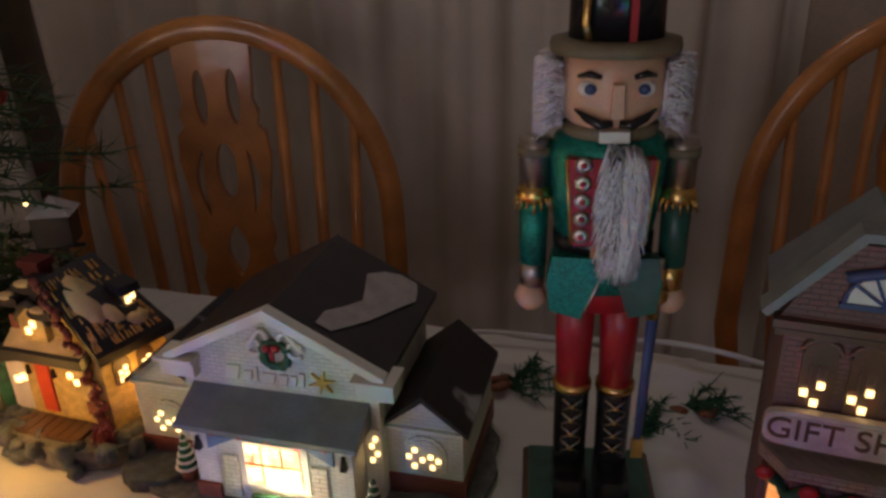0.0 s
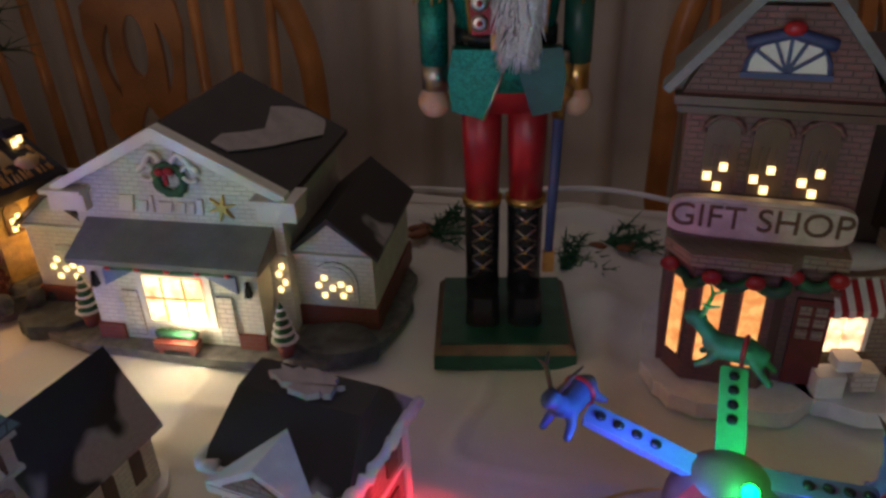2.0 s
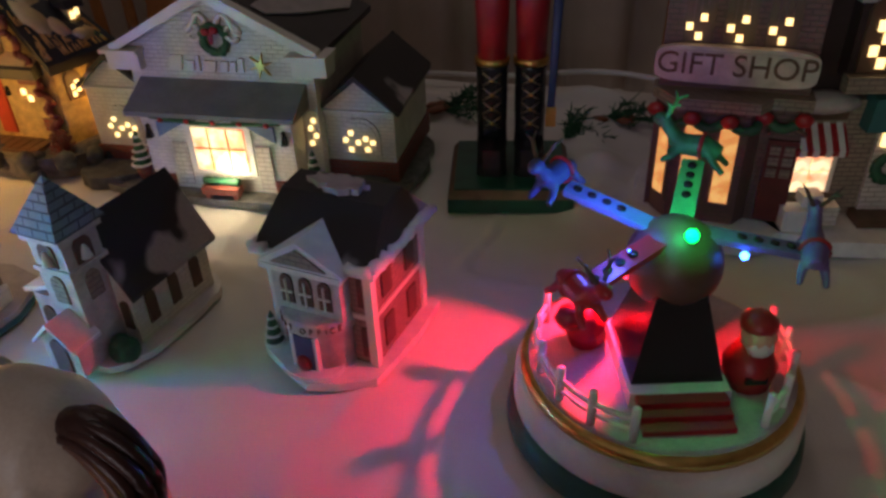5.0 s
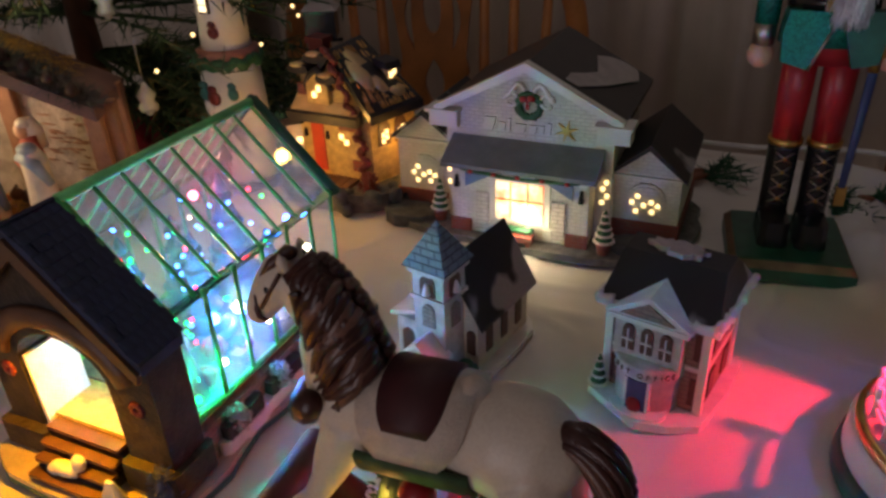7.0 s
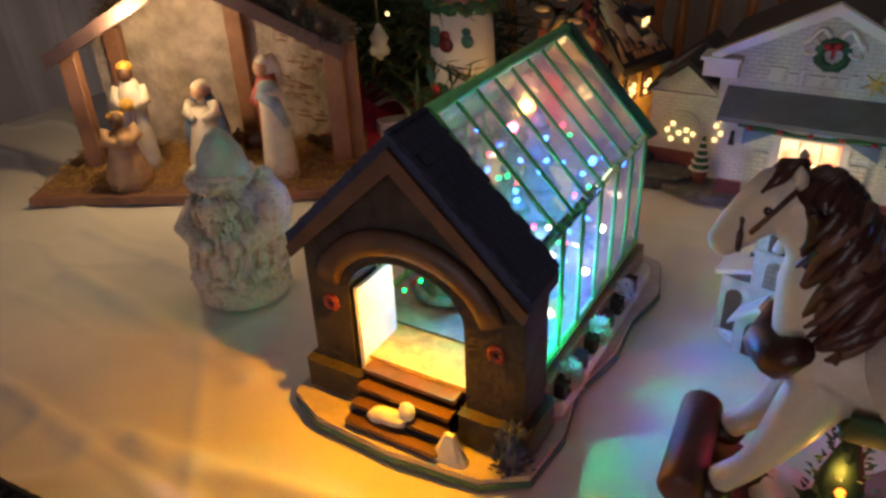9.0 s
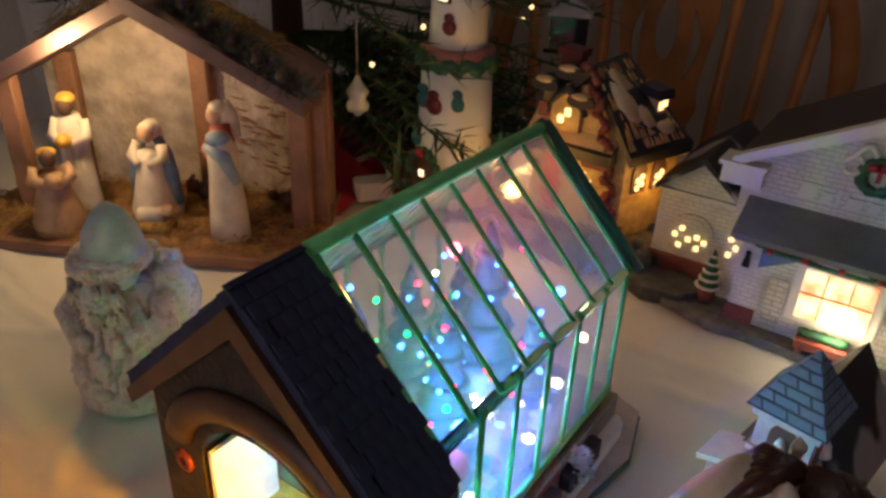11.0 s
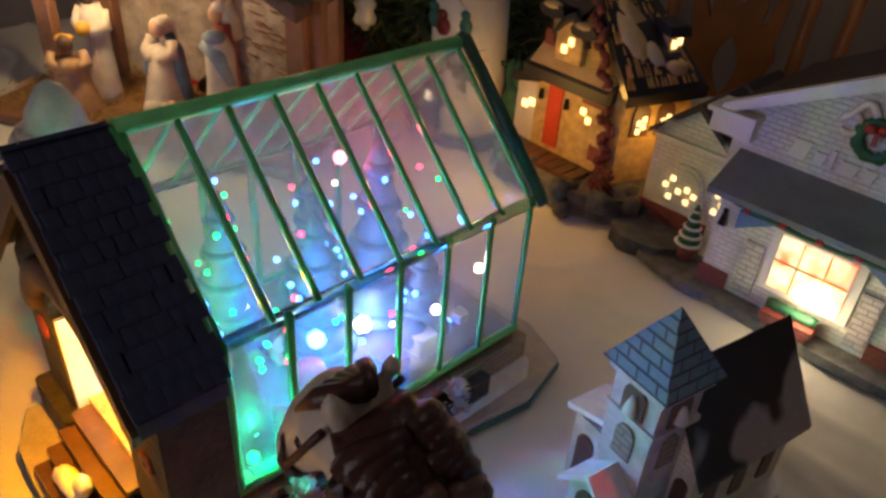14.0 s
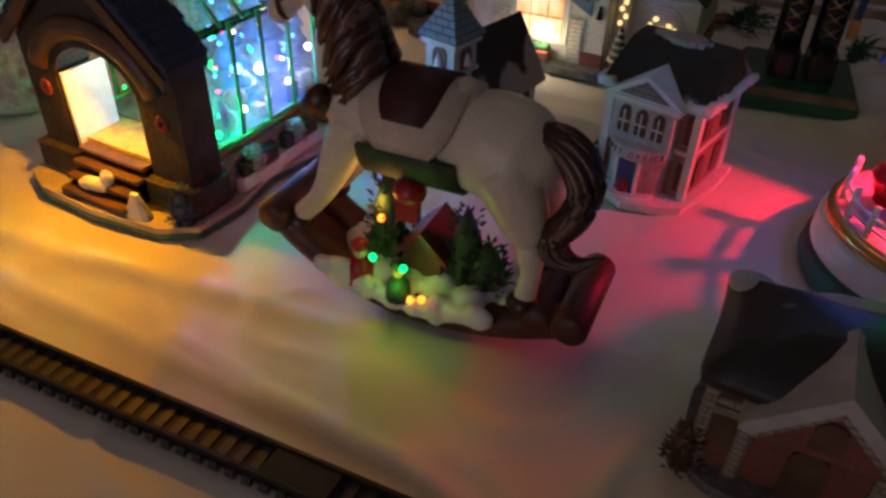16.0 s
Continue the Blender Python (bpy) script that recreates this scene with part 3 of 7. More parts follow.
def department_store():
    t = thing("store_house", -0.068, 0.535, T, -13, "cream ceramic department store with snowy dark roofs and lit windows", "village house", "village houses")
    base = wavy(oval(0, 0.035, 0.152, 0.088, 40, 3.2), 0.003, 2)
    part("base", Shape().slab(base, 0, 0.007, "z", 0).slab(wavy(oval(-0.115, -0.022, 0.028, 0.020, 20), 0.002, 5), 0.0, 0.012, "z", 1).slab(wavy(oval(0.112, -0.024, 0.030, 0.019, 20), 0.002, 6), 0.0, 0.013, "z", 1), [STONE, ROCK], t, "grey snow-patched base")
    b = Shape()
    b.slab([(-0.078, 0.006), (0.078, 0.006), (0.078, 0.118), (0, 0.158), (-0.078, 0.118)], -0.012, 0.112)
    part("wall", b, SIDING, t, "cream siding")
    for sx, h in ((-1, 0.103), (1, 0.093)):
        w = Shape().slab([(sx * 0.107 - 0.029, 0.006), (sx * 0.107 + 0.029, 0.006), (sx * 0.107 + 0.029, h - 0.022), (sx * 0.107, h), (sx * 0.107 - 0.029, h - 0.022)], 0.0, 0.108)
        part("wing", w, SIDING, t)
        part("brick_plinth", Shape().box((sx * 0.107, 0.054, 0.014), (0.062, 0.112, 0.019)), BRICKRED, t, "red brick plinth")
        part("wing_roof", Shape().gable(sx * 0.107 - 0.031, sx * 0.107 + 0.031, -0.002, 0.11, h - 0.025, h, over=0.003), ROOF_PATCH, t, "dark roof with snow")
        part("wing_trim", Shape().box((sx * 0.107, -0.0015, h - 0.026), (0.060, 0.004, 0.0022)), WHITE, t)
        part("arched_window", Shape().slab(arch_top(sx * 0.107, 0.028, 0.034, 0.034), -0.0022, 0.001).slab(arch_top(sx * 0.107, 0.030, 0.029, 0.029), -0.003, -0.001), SIDING, t)
        window_lights(t, sx * 0.107 - 0.0065, -0.0036, 0.0345, [(-0.2, 0.1), (-0.9, 1.5), (0.9, 1.2), (-0.1, 2.6), (2.0, 1.8), (2.2, 0.2), (3.0, 1.3)], 0.0034, 0.0034, gap=0.0024)
    part("roof", Shape().gable(-0.080, 0.080, -0.012, 0.114, 0.116, 0.158, over=0.006, thick=0.005), ROOF_DARK, t, "dark slate roof with grey snow patch")
    # painted snow lying on the roof slope that faces the nutcracker
    def on_slope(u, v, lift):
        return (0.086 * v + lift * 0.44, -0.014 + 0.130 * u, 0.1642 - 0.0450 * v + lift * 0.90)

    rr = random.Random(27)
    spine = [(0.10, 0.42, 0.07), (0.22, 0.46, 0.11), (0.36, 0.56, 0.10), (0.50, 0.64, 0.12), (0.64, 0.64, 0.18), (0.78, 0.66, 0.22), (0.90, 0.70, 0.18), (0.97, 0.74, 0.08)]
    ring = [(u, v - w * rr.uniform(0.85, 1.1)) for u, v, w in spine] + [(u, v + w * rr.uniform(0.85, 1.1)) for u, v, w in reversed(spine)]
    n, k = len(ring), len(spine)
    vs = [on_slope(u, v, 0.0) for u, v in ring] + [on_slope(u, v, 0.0012) for u, v in ring]
    fs = [(i, (i + 1) % n, n + (i + 1) % n, n + i) for i in range(n)] + [(n + i, n + i + 1, 2 * n - 2 - i, 2 * n - 1 - i) for i in range(k - 1)]
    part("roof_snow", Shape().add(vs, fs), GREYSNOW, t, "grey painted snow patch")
    g = Shape()
    for sx in (-1, 1):
        g.slab([(0, 0.166), (sx * 0.086, 0.121), (sx * 0.086, 0.114), (0, 0.157)], -0.022, -0.012)
        g.box((sx * 0.078, -0.010, 0.108), (0.028, 0.020, 0.014)).box((sx * 0.078, -0.012, 0.1165), (0.032, 0.026, 0.003))
    part("gable_trim", g, WHITE, t, "white gable cornice")
    part("porch", Shape().box((0, -0.020, 0.040), (0.128, 0.032, 0.068)), SIDING, t)
    for sx in (-1, 1):
        part("porch_plinth", Shape().box((sx * 0.055, -0.037, 0.0125), (0.020, 0.004, 0.013)), BRICKRED, t)
    part("awning", Shape().slab([(-0.046, 0.073), (-0.046, 0.077), (-0.010, 0.094), (-0.010, 0.073)], -0.071, 0.071, "x"), GREYROOF, t, "grey sloping awning")
    fr = Shape().box((0.002, -0.0365, 0.0455), (0.056, 0.003, 0.046))
    part("window_frame", fr, WHITE, t)
    pw = part("shop_window", Shape().box((0.002, -0.0385, 0.045), (0.044, 0.0018, 0.036)), LITWHITE, t, "bright lit shop window")
    part("mullion", Shape().box((-0.006, -0.040, 0.045), (0.0008, 0.0012, 0.036)).box((0.010, -0.040, 0.045), (0.0008, 0.0012, 0.036)).box((0.002, -0.040, 0.046), (0.044, 0.0012, 0.0008)), GOLD, pw)
    part("garland", Shape().tube([(-0.055 + 0.011 * k, -0.037, 0.070 - 0.004 * math.sin(math.pi * k / 10)) for k in range(11)], 0.0022), GREEN, t)
    for k in range(5):
        part("bow", Shape().ball((-0.045 + 0.0225 * k, -0.0395, 0.068), (0.0026, 0.0015, 0.0022), n=8), RED, t)
    for sx in (-1, 1):
        part("bunting", Shape().slab([(sx * 0.050, 0.066), (sx * 0.026, 0.066), (sx * 0.050, 0.053)], -0.0385, -0.036), BLUE, t, "blue corner drape")
        part("shutter", Shape().box((sx * 0.036 + 0.002, -0.037, 0.030), (0.012, 0.002, 0.038)), BRICKPALE, t)
        part("wall_lantern", Shape().box((sx * 0.058, -0.0385, 0.056), (0.005, 0.005, 0.008), top=0.6).ball((sx * 0.058, -0.0385, 0.062), 0.002, n=8), BLACK, t)
        x = sx * 0.073
        part("side_window", Shape().slab(arch_top(x, 0.040, 0.011, 0.032), -0.0137, -0.0115), SIDING, t)
        window_lights(t, x - 0.0022, -0.0146, 0.044, [(0, 0), (1, 1.4), (0, 2.8), (0.7, 4.2)], 0.0030, 0.0034)
    wr = twig_ring(0.002, -0.0145, 0.126, 0.010, 0.0036, 3)
    wreath = part("wreath", wr, GREEN, t, "green wreath with red bow")
    part("bow", Shape().ball((-0.002, -0.019, 0.133), (0.004, 0.002, 0.003), n=8).ball((0.005, -0.019, 0.134), (0.004, 0.002, 0.003), n=8).box((0.002, -0.019, 0.128), (0.003, 0.002, 0.008)), RED, wreath)
    sc = Shape()
    for sx in (-1, 1):
        sc.tube([(0.002 + sx * (0.004 + 0.018 * q), -0.0145, 0.139 + 0.006 * math.sin(q * 5)) for q in [i / 10 for i in range(11)]], 0.0022, n=8)
        sc.tube([(0.002 + sx * (0.016 + 0.006 * math.cos(a)), -0.0145, 0.131 + 0.006 * math.sin(a)) for a in [i * 0.7 for i in range(9)]], 0.0018, n=8)
    part("scroll", sc, WHITE, t, "white moulded scrollwork")
    x = -0.042
    for w, h in ((0.013, 0.012), (0.008, 0.008), (0.003, 0.012), (0.013, 0.008), (0.008, 0.008), (0.005, 0.008), (0.005, 0.011)):
        part("sign_mark", Shape().slab([(x, 0.1005), (x + w * 0.8, 0.1005), (x + w, 0.1005 + h), (x + w * 0.2, 0.1005 + h)], -0.0142, -0.0118), WHITE, t, "white raised bar")
        x += w + 0.0016
    st = Shape().slab([(0.036 + q * math.cos(math.pi * k / 6 + 0.3), 0.106 + q * math.sin(math.pi * k / 6 + 0.3)) for k, q in enumerate([0.0105, 0.0030] * 6)], -0.0145, -0.0118)
    part("sign_star", st, GOLD, t, "gold six-armed star")
    bench = part("bench", Shape().box((0.002, -0.048, 0.014), (0.032, 0.010, 0.006)).box((-0.010, -0.048, 0.009), (0.004, 0.008, 0.008)).box((0.014, -0.048, 0.009), (0.004, 0.008, 0.008)), BRICKRED, t)
    part("planter", Shape().tube([(-0.013 + 0.003 * k, -0.046, 0.020 + 0.001 * (k % 2)) for k in range(11)], 0.0034, n=8), GREEN, bench)
    for x, y in ((-0.082, -0.024), (0.080, -0.040)):
        part("pot", Shape().turned([(0.005, 0), (0.007, 0.011)], 12, m=Matrix.Translation((x, y, 0.007))), BRICKRED, t)
        fir(t, x, y, 0.016, 0.034, 0.010, [GREEN, SNOW], "snowy_tree", 5)
    return t


department_store()


# ---------------------------------------------------------------- shops at the far side
SIGNPALE = mat("pale_mauve_sign", (0.50, 0.43, 0.41), 0.55, vary=0.2, scale=90)


def gift_shop():
    t = thing("gift_shop", 0.2975, 0.428, T, -19, "rose brick ceramic gift shop with lit windows and garland", "village house", "village houses")
    part("base", Shape().slab(wavy(oval(0.0, 0.03, 0.057, 0.068, 36, 3), 0.002, 9), 0, 0.012, "z"), SNOW, t, "snowy base")
    part("wall", Shape().slab([(-0.047, 0.010), (0.050, 0.010), (0.050, 0.192), (-0.047, 0.192)], 0.002, 0.085), BRICKBROWN, t)
    part("gable_wall", Shape().slab([(-0.051, 0.196), (0.051, 0.196), (0.040, 0.218), (0.016, 0.244), (-0.016, 0.244), (-0.040, 0.218)], 0.0, 0.012), BRICKBROWN, t)
    part("roof", Shape().slab([(-0.056, 0.194), (0, 0.250), (0.056, 0.194)], 0.010, 0.088), GREYROOF, t, "grey snowy roof")
    tr = Shape()
    for sx in (-1, 1):
        tr.slab([(sx * 0.058, 0.196), (sx * 0.015, 0.247), (0, 0.247), (0, 0.252), (sx * 0.018, 0.252), (sx * 0.062, 0.199)], -0.004, 0.014)
    part("gable_trim", tr, GREYROOF, t, "grey-green gable edging")
    part("cornice", Shape().box((0, 0.0, 0.1935), (0.110, 0.012, 0.005)).box((0, -0.001, 0.188), (0.106, 0.008, 0.004)), BROWN, t)
    fan = Shape().slab(arch_top(0, 0.207, 0.042, 0.024, 14), -0.002, 0.001)
    f = part("fanlight", fan, WHITE, t, "pale half-round fanlight")
    bars = Shape().box((0, -0.0028, 0.2085), (0.046, 0.002, 0.003))
    for a in (35, 65, 90, 115, 145):
        bars.box((0.0105, 0, 0), (0.021, 0.0016, 0.0018), m=Matrix.Translation((0, -0.0028, 0.210)) @ Matrix.Rotation(-radians(a), 4, "Y"))
    bars.tube([(0.021 * math.cos(math.pi * k / 12), -0.0028, 0.210 + 0.021 * math.sin(math.pi * k / 12)) for k in range(13)], 0.0013, n=6)
    part("glazing_bar", bars, NAVY, f)
    part("swag", Shape().tube([(-0.022 + 0.0044 * k, -0.002, 0.233 - 0.006 * abs(k - 5) / 5 - 0.002) for k in range(11)], 0.0034, n=8), NAVY, t, "dark blue swag over the fanlight")
    part("bow", Shape().ball((0, -0.006, 0.234), (0.006, 0.003, 0.004), n=10), RED, t)
    for k in range(3):
        x = -0.026 + 0.0255 * k
        w = part("upper_window", Shape().slab(arch_top(x, 0.138, 0.019, 0.045), -0.0005, 0.0025), BROWN, t)
        part("window_hood", Shape().tube([(x + 0.0105 * math.cos(math.pi * q / 8), -0.0008, 0.175 + 0.009 * math.sin(math.pi * q / 8)) for q in range(9)], 0.0016, n=6), BRICKBROWN, w)
        window_lights(t, x - 0.0035, -0.0016, 0.142, [(0.7, 0), (-0.45, 1.1), (1.1, 2.2)], 0.0042, 0.0044)
        part("window_bars", Shape().box((x - 0.004, -0.001, 0.160), (0.001, 0.001, 0.014)).box((x, -0.001, 0.160), (0.001, 0.001, 0.014)).box((x + 0.004, -0.001, 0.160), (0.001, 0.001, 0.014)), BRICKBROWN, t)
    sign = part("sign_board", Shape().slab(oval(0, 0.125, 0.051, 0.0125, 32, 5), -0.008, -0.002).slab(oval(0, 0.125, 0.047, 0.0095, 32, 5), -0.009, -0.007), SIGNPALE, t, "pale rounded sign board")
    words("sign_letters", "GIFT SHOP", 0.0205, BROWN, sign, pose(0, -0.0095, 0.1255, 90))
    part("shopfront", Shape().slab([(-0.043, 0.0), (-0.031, -0.016), (0.016, -0.016), (0.024, -0.004), (0.050, -0.004), (0.050, 0.01), (-0.043, 0.01)], 0.012, 0.098, "z"), BRICKBROWN, t)
    part("shop_roof", Shape().slab([(-0.050, 0.0), (-0.035, -0.021), (0.020, -0.021), (0.028, -0.008), (0.053, -0.008), (0.053, 0.012), (-0.050, 0.012)], 0.098, 0.106, "z"), BRICKTAN, t, "tan shopfront roof")
    gar = Shape()
    pts = []
    for k in range(40):
        x = -0.046 + 0.094 * k / 39
        y = -0.021 if -0.036 < x < 0.02 else -0.010
        pts.append((x, y, 0.093 - 0.007 * abs(math.sin(k * math.pi / 9.75))))
    gar.tube(pts, 0.0034, n=8)
    gl = part("garland", gar, GREEN, t)
    for k in (0, 10, 20, 29, 39):
        part("bow", Shape().ball((pts[k][0], pts[k][1] - 0.003, pts[k][2] + 0.001), (0.006, 0.003, 0.005), n=10), RED, gl)
    for x, y, dx, dy, w in ((-0.0372, -0.0090, 0.63, -0.78, 0.010), (-0.019, -0.0168, 1, 0, 0.012), (0.004, -0.0168, 1, 0, 0.012)):
        fm = Shape().box((0, 0, 0.058), (w + 0.004, 0.0022, 0.062))
        o = part("window_frame", fm, BRICKBROWN, t)
        M = Matrix.Translation((x, y, 0)) @ Matrix.Rotation(math.atan2(dy, dx), 4, "Z")
        o.matrix_local = M
        o2 = part("window_pane", Shape().box((0, -0.0014, 0.058), (w, 0.0016, 0.056)), LITAMBER, t, "amber lit shop window")
        o2.matrix_local = M
    door = part("door", Shape().box((0.040, -0.0052, 0.045), (0.020, 0.003, 0.062)), MAROON, t, "dark red door")
    for cx in (-1, 1):
        for cz in range(3):
            part("door_pane", Shape().box((0.040 + cx * 0.0045, -0.0072, 0.052 + cz * 0.0085), (0.0065, 0.0012, 0.0065)), BRICKTAN, door)
    part("door_hood", Shape().tube([(0.028 + 0.003 * k, -0.006, 0.081 + 0.004 * math.sin(math.pi * k / 8)) for k in range(9)], 0.002, n=6), BRICKBROWN, t)
    return t


def toy_shop():
    t = thing("toy_shop", 0.4115, 0.420, T, -4, "brown-roofed ceramic shop with arched dormers and red awnings", "village house", "village houses")
    part("base", Shape().slab(wavy(oval(0, 0.025, 0.082, 0.07, 36, 3.5), 0.002, 12), 0, 0.012, "z"), SNOW, t, "snowy base")
    part("wall", Shape().box((0, 0.03, 0.055), (0.128, 0.07, 0.09)), BRICKTAN, t, "tan plaster wall")
    r = Shape()
    r.slab([(-0.075, 0.085), (0.075, 0.085), (0.072, 0.115), (0.058, 0.208), (-0.058, 0.208), (-0.072, 0.115)], 0.004, 0.07)
    r.box((0, 0.037, 0.210), (0.128, 0.076, 0.006))
    part("roof", r, DARKBROWN, t, "dark brown mansard roof")
    for sx in (-1, 1):
        x = sx * 0.0265 - 0.005
        d = part("dormer", Shape().slab(arch_top(x, 0.116, 0.028, 0.062, 12), -0.010, 0.012), DARKBROWN, t, "arched dormer window")
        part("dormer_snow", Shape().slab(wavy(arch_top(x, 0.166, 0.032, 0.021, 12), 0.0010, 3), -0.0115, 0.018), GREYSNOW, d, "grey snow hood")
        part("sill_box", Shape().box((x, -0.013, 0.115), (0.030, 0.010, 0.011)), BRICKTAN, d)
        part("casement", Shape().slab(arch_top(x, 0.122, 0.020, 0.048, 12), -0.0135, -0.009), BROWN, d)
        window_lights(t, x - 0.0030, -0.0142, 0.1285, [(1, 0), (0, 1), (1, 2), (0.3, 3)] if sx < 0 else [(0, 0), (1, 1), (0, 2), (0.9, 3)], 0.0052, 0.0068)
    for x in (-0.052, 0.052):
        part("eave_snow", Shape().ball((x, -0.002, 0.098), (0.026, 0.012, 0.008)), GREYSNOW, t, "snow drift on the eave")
        aw = part("awning", Shape().slab([(-0.020, 0.066), (-0.020, 0.070), (0.0, 0.088), (0.0, 0.066)], x - 0.017, x + 0.017, "x"), RED, t, "red striped awning")
        for k in range(4):
            part("stripe", Shape().slab([(-0.0206, 0.0655), (-0.0206, 0.0702), (-0.0004, 0.0888), (-0.0004, 0.0655)], x - 0.0145 + 0.0085 * k, x - 0.0105 + 0.0085 * k, "x"), SNOW, aw)
        part("fascia", Shape().box((x, -0.006, 0.092), (0.032, 0.006, 0.008)), BROWN, t)
        part("window_frame", Shape().box((x, -0.0065, 0.050), (0.034, 0.003, 0.036)), WHITE, t)
        window_lights(t, x - 0.0075, -0.0085, 0.041, [(0, 0), (1, 0), (0, 1), (1, 1)], 0.0128, 0.0150, LITWHITE)
    part("door", Shape().box((0, -0.006, 0.048), (0.024, 0.004, 0.064)), BRICKPALE, t)
    part("porch_roof", Shape().slab([(-0.026, 0.082), (0.026, 0.082), (0.024, 0.105), (0.010, 0.094), (-0.004, 0.107), (-0.024, 0.105)], -0.018, -0.002), TEAL, t, "teal snow-topped porch roof")
    window_lights(t, -0.005, -0.0088, 0.073, [(0, 0), (1, 0)], 0.0088, 0.0105)
    w = twig_ring(0, -0.011, 0.052, 0.009, 0.0042, 5)
    part("wreath", w, GREEN, t)
    part("step", Shape().box((0, -0.014, 0.013), (0.034, 0.022, 0.010)), BROWN, t)
    box_cols = (SNOW, BRICKPALE, SNOW, GREEN, GOLD, RED)
    for k, (x, z, w, h) in enumerate(((-0.062, 0.020, 0.018, 0.016), (-0.042, 0.024, 0.016, 0.014), (-0.054, 0.036, 0.014, 0.008), (0.043, 0.020, 0.012, 0.014), (0.043, 0.034, 0.011, 0.010), (0.058, 0.022, 0.015, 0.018))):
        part("crate", Shape().box((x, -0.022, z), (w, 0.014, h), bevel=0.001), box_cols[k], t)
    return t


gift_shop()
toy_shop()


# ---------------------------------------------------------------- nutcracker
BRONZE = mat("dull_bronze_edge", (0.17, 0.105, 0.065), 0.5, 0.2, vary=0.3)


def nutcracker():
    s = Shape()
    mats = [COATDARK, GOLD, BLACK, RED, COAT, FLESH, FUR, OLIVE, SILVER, WHITE, NAVY, BRONZE]
    s.box((0, 0, 0.006), (0.098, 0.098, 0.012), 0).box((0, 0, 0.0150), (0.098, 0.098, 0.006), 11, None, 0.91).box((0, 0, 0.0186), (0.0885, 0.0885, 0.0016), 0)
    for sx in (-1, 1):
        x = sx * 0.0150
        M = Matrix.Translation((x, 0.010, 0))
        s.box((x, -0.002, 0.0305), (0.024, 0.046, 0.023), 2, None, 0.93, bevel=0.005)
        s.turned([(0.0125, 0.032), (0.0120, 0.05), (0.0125, 0.100), (0.0135, 0.104)], 18, 2, M)
        s.turned([(0.0138, 0.103), (0.0138, 0.108)], 18, 1, M)
        s.turned([(0.0115, 0.106), (0.0130, 0.150), (0.0132, 0.182)], 18, 3, M)
        for k in range(4):
            z = 0.052 + 0.012 * k
            s.tube([(x - 0.007, -0.0010, z), (x, -0.0036, z + 0.005), (x + 0.007, -0.0010, z + 0.010)], 0.0008, 8, n=6)
            s.tube([(x + 0.007, -0.0010, z), (x, -0.0040, z + 0.005), (x - 0.007, -0.0010, z + 0.010)], 0.0008, 8, n=6)
            s.ball((x, -0.0044, z + 0.005), 0.0017, 1, 6)
    s.turned([(0.030, 0.174), (0.031, 0.205)], 24, 3, Matrix.Translation((0, 0.010, 0)), squash=0.72)
    # coat: flared skirt open in front, belt, chest
    s.turned([(0.0355, 0.188), (0.0340, 0.205), (0.0315, 0.217)], 24, 4, Matrix.Translation((0, 0.012, 0)), squash=0.72)
    # bright and dark flaps put the coat's lit and shaded sides into colour
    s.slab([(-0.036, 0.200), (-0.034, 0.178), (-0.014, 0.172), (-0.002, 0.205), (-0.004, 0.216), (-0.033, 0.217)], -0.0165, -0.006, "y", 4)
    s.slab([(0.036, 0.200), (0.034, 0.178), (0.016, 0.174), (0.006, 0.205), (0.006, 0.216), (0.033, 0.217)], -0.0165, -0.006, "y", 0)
    s.tube([(-0.001, -0.0172, 0.206), (-0.014, -0.0172, 0.172)], 0.001, 8, n=6)
    s.turned([(0.0325, 0.215), (0.0325, 0.226)], 24, 2, Matrix.Translation((0, 0.010, 0)), squash=0.74)
    s.box((-0.004, -0.0145, 0.2205), (0.011, 0.003, 0.010), 1)
    s.turned([(0.0310, 0.224), (0.0350, 0.255), (0.0370, 0.280), (0.0330, 0.291), (0.020, 0.296)], 24, 4, Matrix.Translation((0, 0.010, 0)), squash=0.72)
    s.slab([(-0.021, 0.226), (0.021, 0.226), (0.026, 0.282), (-0.026, 0.282)], -0.0185, -0.009, "y", 3)
    for sx in (-1, 1):
        s.tube([(sx * 0.022, -0.0188, 0.227), (sx * 0.0265, -0.0186, 0.282)], 0.0011, 1, n=6)
        for k in range(5):
            s.turned([(0.0052, -0.001), (0.0052, 0.0012), (0.0030, 0.0018)], 12, 8, Matrix.Translation((sx * 0.0165, -0.0195, 0.233 + 0.0115 * k)) @ Matrix.Rotation(radians(90), 4, "X"))
            s.ball((sx * 0.0165, -0.0212, 0.233 + 0.0115 * k), 0.0020, 3, 6)
        # arm: shoulder cap, sleeve, gold braid, cuff, hand
        M = Matrix.Translation((sx * 0.0450, 0.010, 0))
        s.turned([(0.0085, 0.185), (0.0085, 0.203)], 18, 8 if sx < 0 else 1, M)
        # sleeves likewise: lit green on one arm, shaded green on the other
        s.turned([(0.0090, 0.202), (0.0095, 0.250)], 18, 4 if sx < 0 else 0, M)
        s.turned([(0.0102, 0.246), (0.0112, 0.250), (0.0100, 0.257)], 18, 1, M)
        for k in range(16):
            a = 2 * math.pi * k / 16
            s.tube([(sx * 0.045 + 0.0108 * math.cos(a), 0.010 + 0.0108 * math.sin(a), 0.250), (sx * 0.045 + 0.0125 * math.cos(a), 0.010 + 0.0125 * math.sin(a), 0.240 + 0.002 * (k % 3))], 0.0008, 1, n=5)
